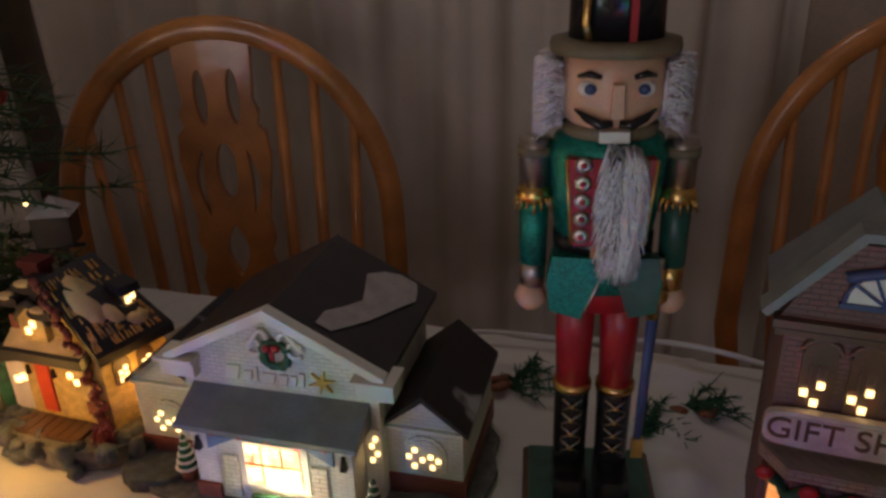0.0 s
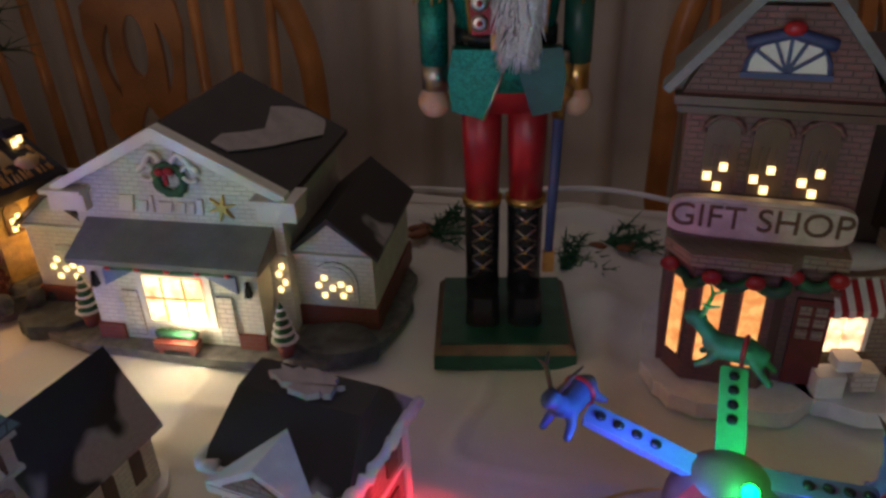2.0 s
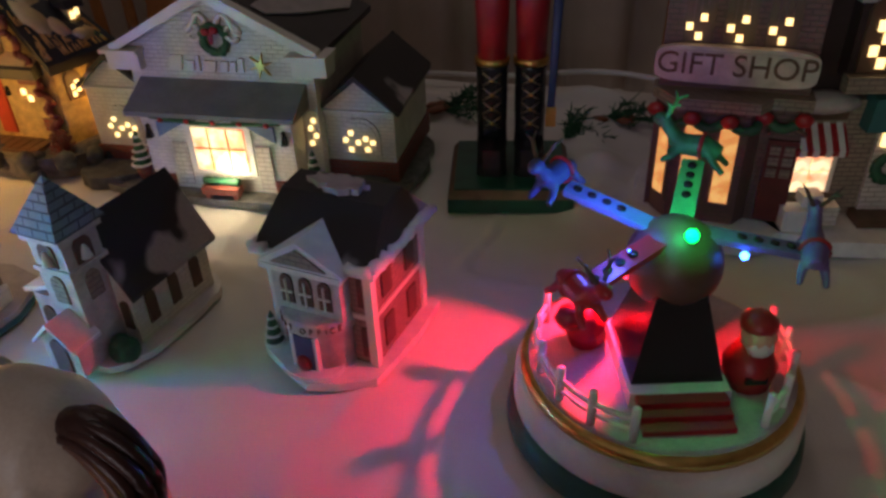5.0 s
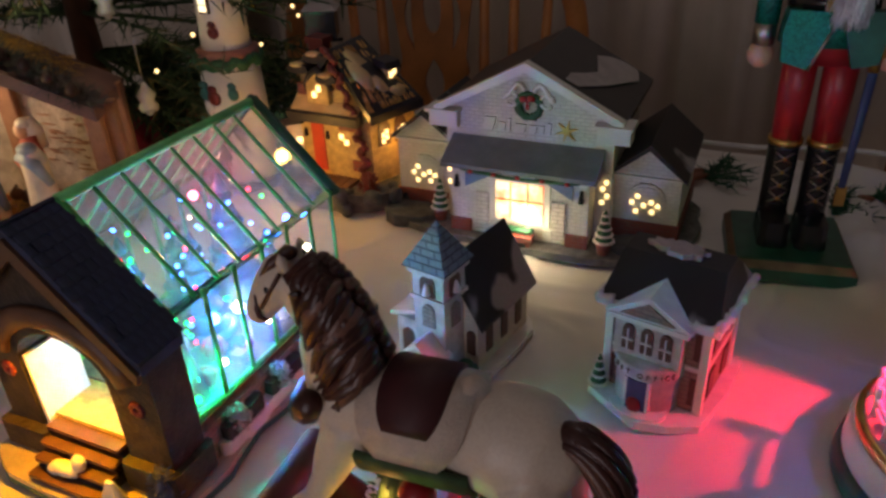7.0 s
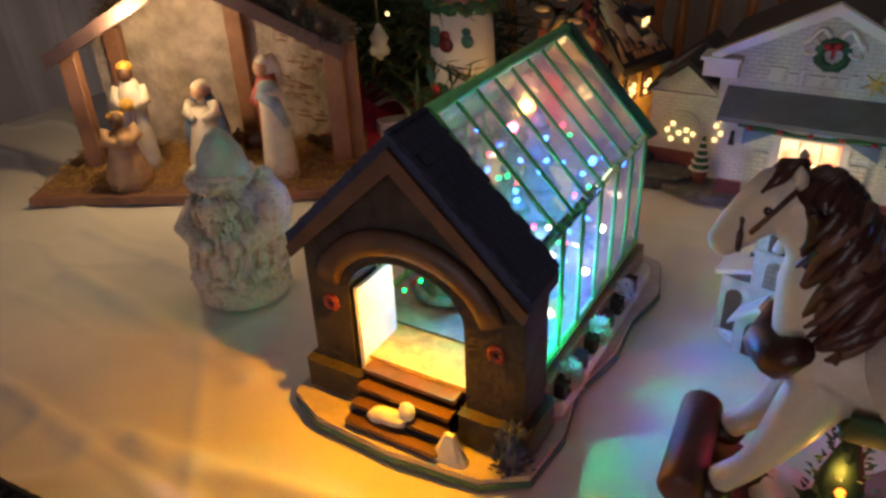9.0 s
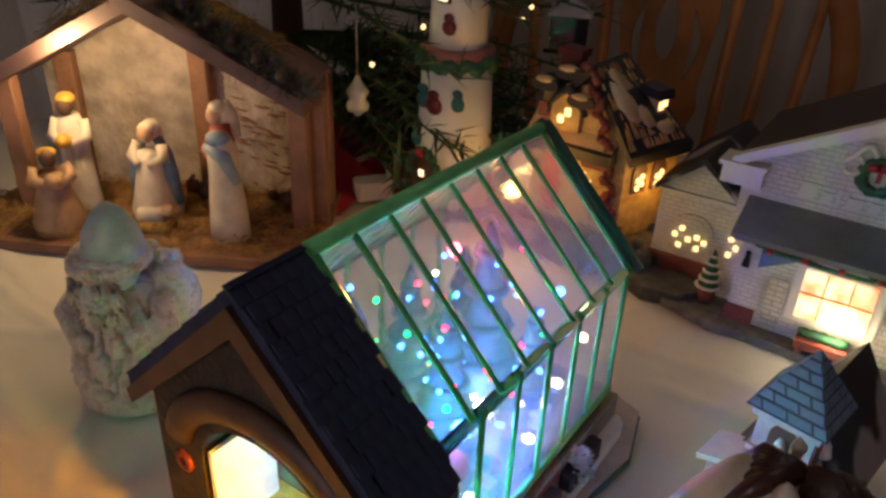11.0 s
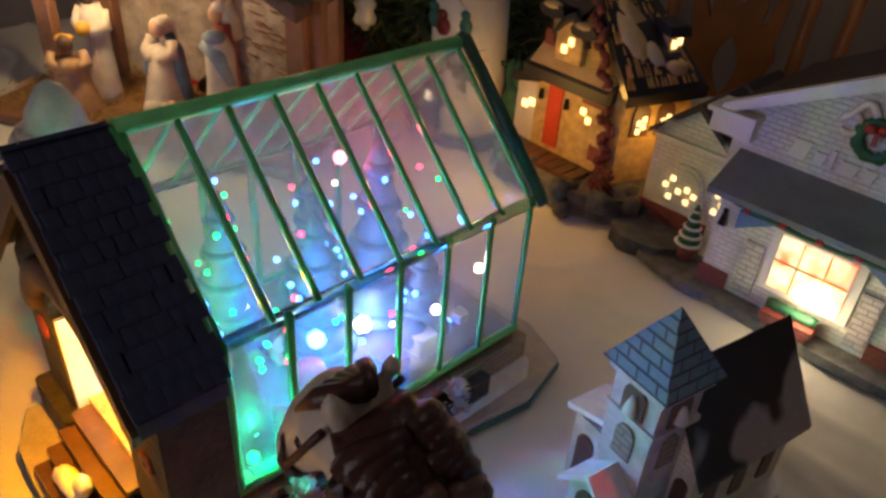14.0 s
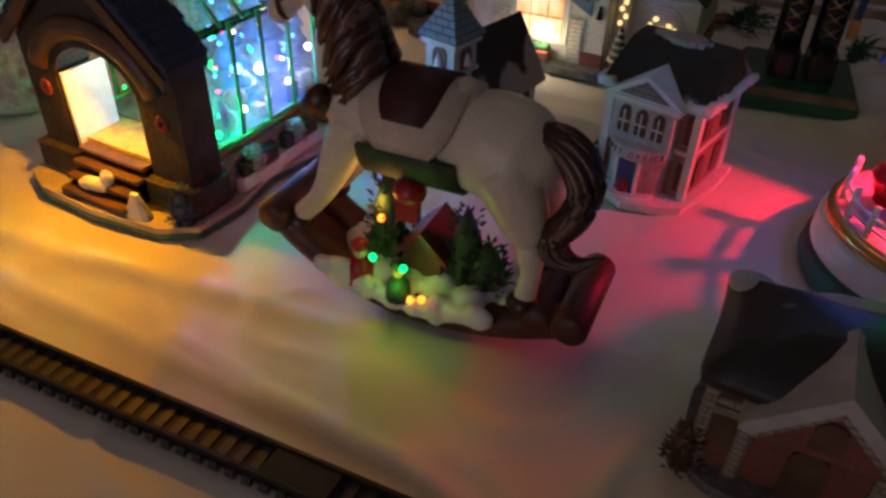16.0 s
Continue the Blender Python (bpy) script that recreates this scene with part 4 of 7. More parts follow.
        s.turned([(0.0097, 0.256), (0.0097, 0.276), (0.0108, 0.278), (0.0100, 0.288)], 18, 8, M)
        s.turned([(0.0110, 0.277), (0.0110, 0.283)], 18, 7, M)
        s.ball((sx * 0.046, 0.008, 0.177), (0.0105, 0.0105, 0.0105), 5, 14)
    # sword in the hand
    s.tube([(0.036, -0.006, 0.205), (0.033, -0.008, 0.170)], [0.004, 0.004], 1, n=10)
    s.ball((0.034, -0.009, 0.186), (0.008, 0.005, 0.006), 1, 10)
    s.tube([(0.0335, -0.009, 0.178), (0.030, -0.010, 0.060)], [0.0038, 0.0028], 10, n=8, flat=0.5)
    s.tube([(0.036, -0.004, 0.212), (0.0365, -0.004, 0.192)], 0.0028, 8, n=8)
    s.box((0.0305, -0.0105, 0.066), (0.008, 0.004, 0.016), 1)
    # head
    s.turned([(0.028, 0.292), (0.029, 0.2945), (0.029, 0.300), (0.024, 0.302)], 24, 7, Matrix.Translation((0, 0.008, 0)), squash=0.85)
    s.turned([(0.0200, 0.2965), (0.0290, 0.306), (0.0305, 0.318), (0.0300, 0.338), (0.0285, 0.352)], 26, 5, Matrix.Translation((0, 0.006, 0)), squash=0.88)
    s.box((0, -0.0195, 0.2975), (0.017, 0.006, 0.008), 9)
    for k in range(6):
        s.box((-0.0068 + 0.0027 * k, -0.0226, 0.2985), (0.0022, 0.0015, 0.0055), 9)
    s.slab([(-0.0035, 0.312), (0.0035, 0.312), (0.0028, 0.334), (-0.0028, 0.334)], -0.0285, -0.018, "y", 5)
    for sx in (-1, 1):
        s.tube([(sx * 0.002, -0.0218, 0.3068), (sx * 0.009, -0.0222, 0.3060), (sx * 0.016, -0.0200, 0.3100), (sx * 0.023, -0.0150, 0.3150)], [0.0026, 0.0036, 0.0028, 0.0009], 2, n=8)
        s.ball((sx * 0.0155, -0.0150, 0.3290), (0.0068, 0.0045, 0.0058), 9, 12)
        s.ball((sx * 0.0150, -0.0190, 0.3292), (0.0036, 0.0022, 0.0038), 10, 10)
        s.tube([(sx * 0.009, -0.0195, 0.3372), (sx * 0.0155, -0.0180, 0.3392), (sx * 0.0215, -0.0135, 0.3370)], [0.0018, 0.0026, 0.0014], 2, n=8)
        s.ball((sx * 0.029, 0.012, 0.322), (0.009, 0.015, 0.021), 6, 14)
        rr = random.Random(31 + sx)
        for k in range(900):
            a, z = rr.uniform(-0.6, 1.3), rr.uniform(0.300, 0.345)
            p = Vector((sx * (0.0285 * math.cos(a) + 0.006), 0.008 + 0.026 * math.sin(a), z))
            d = Vector((sx * (0.006 + 0.007 * math.cos(a)), rr.uniform(-0.006, 0.010), rr.uniform(-0.012, 0.008)))
            s.tube([p, p + d * 0.6, p + d + Vector((0, 0, -0.003))], [0.0009, 0.0008, 0.0001], 6, n=3)
    s.ball((0.006, -0.022, 0.262), (0.011, 0.006, 0.030), 6, 14).ball((0.007, -0.021, 0.232), (0.009, 0.006, 0.018), 6, 12)
    rr = random.Random(77)
    for k in range(900):
        a, z = rr.uniform(-1, 1), rr.uniform(0.222, 0.294)
        w = 0.010 * math.sin(math.pi * (z - 0.205) / 0.115) + 0.002
        p = Vector((0.006 + a * w, -0.0215 - 0.006 * (1 - a * a), z))
        d = Vector((a * 0.006, -0.003, -0.018))
        s.tube([p, p + d * 0.5 + Vector((0, -0.002, 0)), p + d], [0.0008, 0.0008, 0.0001], 6, n=3)
    # hat
    s.turned([(0.0300, 0.349), (0.0372, 0.350), (0.0380, 0.354), (0.0372, 0.359), (0.0300, 0.360)], 30, 7, Matrix.Translation((0, 0.006, 0)), squash=0.92)
    s.turned([(0.0275, 0.358), (0.0270, 0.395), (0.0290, 0.410), (0.026, 0.414)], 30, 2, Matrix.Translation((0, 0.006, 0)), squash=0.92)
    s.slab([(0.0045, 0.360), (0.0085, 0.360), (0.0085, 0.405), (0.0045, 0.405)], -0.0215, -0.0185, "y", 3)
    s.tube([(-0.017, -0.0165, 0.361), (-0.019, -0.0165, 0.372), (-0.018, -0.016, 0.40)], 0.0022, 1, n=8)
    # squat head under a low hat brim
    s.v = [(x, y, z * 0.984 if z < 0.292 else 0.2873 + (z - 0.292) * 0.85) for x, y, z in s.v]
    return solid("nutcracker", s, mats, "wooden nutcracker soldier in green coat with black top hat", "nutcracker", 0.1575, 0.505, T, -5)


nutcracker()


# ---------------------------------------------------------------- post office
GREYWHITE = mat("greyed_white_glaze", (0.50, 0.47, 0.44), 0.45, vary=0.22, scale=110, bump=0.2)


def post_office():
    t = thing("post_office", 0.027, 0.282, T, -25, "white and brick ceramic post office with snow-patched roof", "village house", "village houses")
    t.scale = (0.87, 0.90, 1.0)
    part("base", Shape().slab(wavy([(-0.046, 0.0), (-0.022, -0.012), (0.0, -0.020), (0.022, -0.014), (0.042, 0.0), (0.046, 0.05), (0.044, 0.090), (-0.046, 0.090)], 0.001, 3), 0, 0.006, "z"), SNOW, t, "snowy base")
    part("wall", Shape().box((-0.001, 0.046, 0.040), (0.074, 0.070, 0.070)), BRICKTAN, t, "tan brick wall")
    q = Shape()
    for sx in (-0.037, 0.035):
        for y in (0.012, 0.080):
            q.box((sx, y, 0.040), (0.006, 0.006, 0.070))
    q.box((-0.001, 0.046, 0.040), (0.0765, 0.0725, 0.003))
    part("corner_trim", q, WHITE, t)
    part("bow_front", Shape().turned([(0.024, 0.004), (0.024, 0.032), (0.0262, 0.033), (0.0262, 0.041), (0.024, 0.042)], 28, m=Matrix.Translation((-0.004, 0.012, 0)), squash=0.92), GREYWHITE, t, "white curved ground-floor bay")
    part("upper_bay", Shape().box((-0.004, 0.010, 0.056), (0.050, 0.020, 0.032)), GREYWHITE, t)
    pe = part("pediment", Shape().slab([(-0.036, 0.073), (0.028, 0.073), (-0.004, 0.090)], -0.004, 0.044), SNOW, t, "snowy pediment")
    part("tympanum", Shape().slab([(-0.024, 0.0755), (0.016, 0.0755), (-0.004, 0.0862)], -0.0052, -0.003), BRICKTAN, pe)
    part("entablature", Shape().box((-0.004, 0.008, 0.0715), (0.060, 0.026, 0.0035)), WHITE, t)
    for x in (-0.018, -0.004, 0.010):
        w = part("upper_window", Shape().slab(arch_top(x, 0.047, 0.009, 0.019), -0.0012, 0.002), BROWN, t)
        part("glazing_bar", Shape().box((x, -0.0018, 0.055), (0.001, 0.001, 0.016)).box((x, -0.0018, 0.055), (0.009, 0.001, 0.001)), WHITE, w)
    for a, ch in zip((-146, -133, -120, -107, -86, -74, -62, -52, -43, -32), "POSTOFFICE"):
        rad = radians(a)
        words("sign_letter", ch, 0.0056, BROWN, t, Matrix.Translation((-0.004 + 0.0264 * math.cos(rad), 0.012 + 0.0243 * math.sin(rad), 0.037)) @ Matrix.Rotation(rad + radians(90), 4, "Z") @ Matrix.Rotation(radians(90), 4, "X"), 0.0004)
    d = part("doorway", Shape().box((-0.004, -0.0085, 0.019), (0.015, 0.006, 0.026)), NAVY, t, "dark doorway")
    part("door_frame", Shape().box((-0.0125, -0.008, 0.019), (0.0025, 0.007, 0.028)), WHITE, d)
    part("door_frame", Shape().box((0.0045, -0.008, 0.019), (0.0025, 0.007, 0.028)), WHITE, d)
    part("gift_sack", Shape().ball((-0.005, -0.012, 0.013), (0.006, 0.003, 0.006), n=8), RED, d)
    for y in (0.030, 0.062):
        for z in (0.022, 0.057):
            part("side_window", Shape().box((0.0364, y, z), (0.002, 0.012, 0.020)), BROWN, t)
    for sx in (-0.0335, 0.0295):
        for z in (0.022, 0.057):
            part("front_window", Shape().box((sx, 0.0108, z), (0.005, 0.0025, 0.020)), BROWN, t)
    rf = Shape()
    x0, x1, y0, y1 = -0.045, 0.043, 0.004, 0.088
    vs = [(x0, y0, 0.075), (x1, y0, 0.075), (x1, y1, 0.075), (x0, y1, 0.075), (-0.042, 0.040, 0.098), (0.034, 0.040, 0.098), (0.034, 0.062, 0.100), (-0.042, 0.062, 0.100)]
    rf.add(vs, [(3, 2, 1, 0), (0, 1, 5, 4), (1, 2, 6, 5), (2, 3, 7, 6), (3, 0, 4, 7), (4, 5, 6, 7)])
    part("roof", rf, ROOF_PATCH, t, "dark slate roof with snow")
    part("eave", Shape().box((-0.001, 0.046, 0.0742), (0.091, 0.087, 0.004)), SNOW, t)
    rr = random.Random(12)
    for x0, y0, x1, y1 in ((-0.045, 0.004, -0.045, 0.088), (0.043, 0.004, 0.043, 0.088), (-0.045, 0.004, -0.034, 0.004), (0.026, 0.004, 0.043, 0.004)):
        n = max(int(math.hypot(x1 - x0, y1 - y0) / 0.004), 2)
        sn = Shape()
        sn.tube([(x0 + (x1 - x0) * k / n + rr.uniform(-0.0012, 0.0012), y0 + (y1 - y0) * k / n + rr.uniform(-0.0012, 0.0012), 0.0765 + rr.uniform(-0.0012, 0.0012)) for k in range(n + 1)], [rr.uniform(0.0024, 0.0042) for k in range(n + 1)], n=8)
        part("eave_snow", sn, SNOW, t, "lumpy snow along the eave")
    part("roof_snow", Shape().slab(wavy(oval(-0.006, 0.051, 0.021, 0.0085, 30), 0.0035, 6), 0.0985, 0.1022, "z"), GREYSNOW, t, "ragged snow on the roof")
    fir(t, -0.040, 0.004, 0.006, 0.026, 0.008, [GREEN, SNOW], "snowy_tree", 4)
    part("step", Shape().slab(oval(-0.004, -0.004, 0.022, 0.016, 24), 0.005, 0.009, "z"), SNOW, t)
    return t


post_office()


# ---------------------------------------------------------------- church
def church():
    t = thing("church", -0.112, 0.308, T, -25, "white ceramic church with blue shingled bell tower", "village house", "village houses")
    part("base", Shape().slab(wavy(oval(0.0, 0.036, 0.036, 0.054, 32, 3), 0.0015, 8), 0, 0.005, "z"), SNOW, t, "snowy base")
    part("wall", Shape().slab([(-0.024, 0.004), (0.024, 0.004), (0.024, 0.045), (0, 0.082), (-0.024, 0.045)], 0.010, 0.078), SIDING, t, "white siding")
    part("roof", Shape().gable(-0.0245, 0.0245, 0.012, 0.080, 0.0445, 0.083, over=0.004, thick=0.003), ROOF_PATCH, t, "black roof with a snow patch")
    tw = part("tower", Shape().box((0, 0.0, 0.045), (0.025, 0.025, 0.082)), GREYWHITE, t, "white bell tower")
    part("tower_roof", Shape().add([(-0.0175, -0.0175, 0.092), (0.0175, -0.0175, 0.092), (0.0175, 0.0175, 0.092), (-0.0175, 0.0175, 0.092), (0, 0, 0.122)], [(3, 2, 1, 0), (0, 1, 4), (1, 2, 4), (2, 3, 4), (3, 0, 4)]), SHINGLE, tw, "blue-grey shingled spire")
    part("cornice", Shape().box((0, 0, 0.089), (0.030, 0.030, 0.004)).box((0, 0, 0.068), (0.028, 0.028, 0.003)), GREYWHITE, tw)
    for face in range(2):
        M = Matrix.Rotation(radians(90 * face), 4, "Z")
        for z, h, w in ((0.0705, 0.016, 0.012), (0.046, 0.018, 0.010)):
            o = part("belfry_opening" if z > 0.06 else "tower_window", Shape().slab(arch_top(0, z, w, h), -0.0136, -0.012, "y"), BROWN if z > 0.06 else BRICKTAN, tw)
            o.matrix_local = M
        o = part("bell", Shape().turned([(0.0035, 0.073), (0.0022, 0.078), (0.001, 0.081)], 10, m=Matrix.Translation((0, -0.0142, 0))), SNOW, tw)
        o.matrix_local = M
    p = part("porch", Shape().slab([(-0.013, 0.004), (0.013, 0.004), (0.013, 0.026), (0, 0.038), (-0.013, 0.026)], -0.026, -0.012), GREYWHITE, t)
    part("porch_roof", Shape().gable(-0.013, 0.013, -0.027, -0.012, 0.027, 0.039, over=0.003, thick=0.0025), SNOW, p)
    part("door", Shape().slab(arch_top(0, 0.005, 0.012, 0.024), -0.0275, -0.0255), BROWN, p, "brown arched door")
    for k in range(3):
        y = 0.024 + 0.020 * k
        for sx in (-1, 1):
            w = part("nave_window", Shape().slab([(y + (q[0]), q[1]) for q in arch_top(0, 0.014, 0.008, 0.022)], sx * 0.0238, sx * 0.0252, "x"), BROWN, t)
    for sx in (-1, 1):
        part("front_window", Shape().slab(arch_top(sx * 0.0185, 0.016, 0.007, 0.020), 0.0088, 0.0102), BROWN, t)
    part("bush", Shape().ball((0.022, -0.002, 0.009), (0.010, 0.009, 0.009)).ball((0.022, -0.003, 0.016), (0.006, 0.006, 0.005)), GREEN, t)
    part("side_roof", Shape().slab([(-0.034, 0.044), (-0.010, 0.052), (-0.010, 0.055), (-0.035, 0.047)], -0.012, 0.012), SNOW, t)
    part("side_porch", Shape().box((-0.021, 0, 0.024), (0.018, 0.020, 0.040)), GREYWHITE, t)
    part("side_opening", Shape().slab(arch_top(-0.021, 0.006, 0.010, 0.030), -0.0108, -0.009), BROWN, t)
    return t


church()


# ---------------------------------------------------------------- lit greenhouse
def leafy(x, y, z, r, h, seed):
    """A small bush of many short leaves."""
    s, rr = Shape(), random.Random(seed)
    for k in range(140):
        a, u = rr.uniform(0, 2 * math.pi), rr.random()
        q = r * (1 - 0.6 * u) * rr.uniform(0.5, 1.0)
        p = Vector((x + q * math.cos(a), y + q * math.sin(a), z + h * u))
        d = Vector((math.cos(a), math.sin(a), 0.5)) * 0.0035
        w = Vector((-math.sin(a), math.cos(a), 0)) * 0.0013
        s.add([p - w, p + w, p + d, p + d * 0.5 + Vector((0, 0, 0.001))], [(0, 1, 2), (0, 3, 1), (1, 3, 2), (2, 3, 0)])
    return s.turned([(r * 0.6, 0), (r * 0.5, h * 0.6), (r * 0.1, h)], 8, m=Matrix.Translation((x, y, z)))


PORCH_ROOFS = []


def greenhouse():
    t = thing("greenhouse", -0.296, 0.207, T, -13.9, "lit model greenhouse with stone porch, glass roof and coloured lights", "greenhouse")
    plate = wavy([(-0.074, -0.040), (-0.05, -0.052), (0.0, -0.056), (0.05, -0.052), (0.072, -0.036), (0.076, 0.0), (0.070, 0.04), (0.078, 0.08), (0.074, 0.12), (0.080, 0.16), (0.072, 0.195), (0.04, 0.205), (-0.04, 0.204), (-0.076, 0.19), (-0.078, 0.08)], 0.0015, 4)
    part("base", Shape().slab(plate, 0, 0.008, "z"), GREYSNOW, t, "greyish snowy base plate")
    part("base_edge", Shape().slab([(x * 1.012, y * 1.005) for x, y in plate], -0.0002, 0.004, "z"), TEAL, t)
    fl = Shape().box((0, 0.082, 0.020), (0.128, 0.180, 0.026))
    part("plinth", fl, BRICKTAN, t, "low stone plinth")
    part("plinth_snow", Shape().box((0.066, 0.090, 0.012), (0.010, 0.165, 0.012), bevel=0.004), SNOW, t)
    for y in (0.03, 0.075, 0.12):
        part("flower_box", Shape().box((0.0675, y, 0.022), (0.007, 0.036, 0.012), bevel=0.001), STONEWALL, t)
        part("snowy_shrub", leafy(0.069, y - 0.006, 0.020, 0.008, 0.015, int(y * 900)), GREYSNOW, t, "grey snow-dusted shrub")
    part("interior_floor", Shape().box((0, 0.070, 0.0345), (0.116, 0.185, 0.003)), YELLOWSTONE, t)
    # unseen sheet added over the floor to pick up the LED colours
    part("led_catch_floor", Shape().box((0, 0.088, 0.0362), (0.112, 0.155, 0.003)), FLOORBLUE, t, "grey-blue sheet added to catch the LED colours")
    L, W, E, R = 0.168, 0.0585, 0.115, 0.176
    # frame bars
    fr = Shape()
    fr.tube([(0, 0.0, R), (0, L, R)], 0.0035, n=8)
    part("ridge_bar", fr, RIDGEGREEN, t, "green ridge bar with its lit brightness in the colour")
    for sx in (-1, 1):
        part("eave_bar", Shape().tube([(sx * W, 0.0, E), (sx * W, L, E)], 0.0030, n=8), GLASSBAR, t, "clear green eave bar")
        part("sill_bar", Shape().tube([(sx * W, 0.0, 0.038), (sx * W, L, 0.038)], 0.0026, n=8), FRAMEGREEN, t)
        for k in range(9):
            y = 0.002 + (L - 0.004) * k / 8
            part("rafter", Shape().tube([(0, y, R), (sx * W, y, E)], 0.0015, n=6), FRAMEGREEN, t)
        for k in range(7):
            y = 0.002 + (L - 0.004) * k / 6
            part("post", Shape().tube([(sx * W, y, E), (sx * W, y, 0.037)], 0.0019, n=6), FRAMEGREEN, t)
        part("front_rafter", Shape().tube([(0, -0.0005, R), (sx * W, -0.0005, E), (sx * W, -0.0005, 0.04)], 0.0022, n=8), FRAMEGREEN, t)
        part("back_rafter", Shape().tube([(0, L + 0.004, R + 0.002), (sx * (W + 0.004), L + 0.004, E - 0.002)], 0.0034, n=6), COATDARK, t)
    slope = math.atan2(R - E, W)
    ln = math.hypot(R - E, W)
    rp = Shape().box((0, 0, 0), (ln - 0.006, (L - 0.004) / 8 - 0.0035, 0.0012)).mesh("roof_pane", GLASS)
    wp = Shape().box((0, 0, 0), (0.0012, (L - 0.004) / 6 - 0.0038, E - 0.042)).mesh("wall_pane", GLASS)
    for sx in (-1, 1):
        for k in range(8):
            o = part("roof_pane", rp, None, t)
            o.matrix_local = Matrix.Translation((sx * W / 2, 0.002 + (L - 0.004) * (k + 0.5) / 8, (E + R) / 2)) @ Matrix.Rotation(sx * slope, 4, "Y")
            o.visible_shadow = False
        for k in range(6):
            o = part("wall_pane", wp, None, t)
            o.matrix_local = Matrix.Translation((sx * W, 0.002 + (L - 0.004) * (k + 0.5) / 6, (E + 0.037) / 2))
            o.visible_shadow = False
    back = part("back_pane", Shape().slab([(-W + 0.003, 0.038), (W - 0.003, 0.038), (W - 0.003, E), (0, R - 0.004), (-W + 0.003, E)], L - 0.0008, L + 0.0008), GLASS, t)
    back.visible_shadow = False
    # stone porch with an arched opening
    n = 14
    outer = [(-0.065, 0.012), (-0.065, 0.103), (0, 0.168), (0.065, 0.103), (0.065, 0.012)]
    arch = [(0.032, 0.012)] + [(0.035 * math.cos(math.pi * k / n) - 0.003, 0.078 + 0.027 * math.sin(math.pi * k / n)) for k in range(n + 1)] + [(-0.038, 0.012)]
    part("porch_wall", Shape().slab(outer + arch, -0.028, -0.002), STONEWALL, t, "dark stone porch with an arch")
    ar = Shape()
    pts = [(0.050 * math.cos(math.pi * k / n) - 0.001, -0.029, 0.078 + 0.040 * math.sin(math.pi * k / n)) for k in range(1, n)]
    ar.tube(pts, 0.0075, n=10, flat=0.55, up=(0, 1, 0))
    part("arch_moulding", ar, BROWN, t)
    for sx in (-1, 1):
        slab = [(0, 0.177), (sx * 0.070, 0.1095), (sx * 0.070, 0.103), (0, 0.169)]
        PORCH_ROOFS.append(part("porch_roof", Shape().slab(slab, -0.0345, -0.003), PORCHNAVY, t, "charcoal shingled porch roof"))
        part("verge_board", Shape().slab([(0, 0.171), (sx * 0.069, 0.1045), (sx * 0.067, 0.098), (0, 0.159)], -0.0370, -0.0335), BROWN, t)
        part("pier_base", Shape().box((sx * 0.050, -0.017, 0.020), (0.040, 0.036, 0.018), bevel=0.002), STONEWALL, t)
        w = twig_ring(sx * 0.050, -0.0285, 0.070, 0.0034, 0.0022, 7)
        part("wreath", w, MAROON, t, "small dark red wreath")
        if sx > 0:
            part("bush", leafy(0.062, -0.036, 0.008, 0.011, 0.026, 11), NAVY, t, "dark blue leafy bush")
    for k in range(4):
        part("step", Shape().box((-0.002, -0.0475 + 0.0068 * k, 0.0120 + 0.0068 * k), (0.058, 0.0098, 0.0026), bevel=0.001), BROWN, t, "worn stone step")
    part("stair_core", Shape().slab([(-0.049, 0.006), (-0.049, 0.010), (-0.022, 0.031), (-0.022, 0.006)], -0.029, 0.025, "x"), BLACK, t)
    part("step_figure", Shape().ball((-0.006, -0.044, 0.019), (0.012, 0.005, 0.005)).ball((0.004, -0.042, 0.025), (0.005, 0.004, 0.006)).ball((-0.014, -0.045, 0.017), (0.006, 0.004, 0.004)), SNOW, t, "small white sleeping animal shape")
    part("pointed_block", Shape().box((0.032, -0.046, 0.016), (0.022, 0.010, 0.018), top=0.25, bevel=0.003), SNOW, t, "small pointed block beside the steps")
    part("inner_wall", Shape().box((-0.0335, -0.011, 0.052), (0.0022, 0.033, 0.062)), SNOW, t, "pale inner porch wall")
    # what stands inside
    for k, (x, y, h, r) in enumerate(((-0.020, 0.045, 0.075, 0.020), (0.010, 0.075, 0.070, 0.018), (0.006, 0.115, 0.090, 0.022), (-0.030, 0.100, 0.065, 0.018), (0.030, 0.125, 0.055, 0.014), (-0.026, 0.145, 0.060, 0.016))):
        fir(t, x, y, 0.035, h * 1.22, r * 1.1, [FROST, FROST], "frosted_tree", 5)
    rr = random.Random(15)
    for k in range(26):
        x, y = rr.uniform(-0.045, 0.045), rr.uniform(0.03, 0.155)
        s = Shape()
        h = rr.uniform(0.006, 0.016)
        if k % 2:
            s.box((x, y, 0.036 + h / 2), (h, h * 0.9, h), bevel=0.001)
        else:
            s.ball((x, y, 0.036 + h * 0.6), h * 0.6, n=8)
        part("present", s, (RED, SNOW, BLUE, GOLD, FRAMEGREEN, PURPLE)[k % 6], t)
    led_meshes = [Shape().ball((0, 0, 0), 0.0013, n=8).mesh("led", q) for q in (LED_B, LED_R, LED_G, LED_W)]
    for k in range(84):
        x, y = rr.uniform(-0.040, 0.044), rr.uniform(0.015, 0.155)
        z = rr.uniform(0.04, 0.09) if k % 3 else rr.uniform(0.10, 0.14)
        if abs(x) > 0.03:
            z = min(z, 0.10)
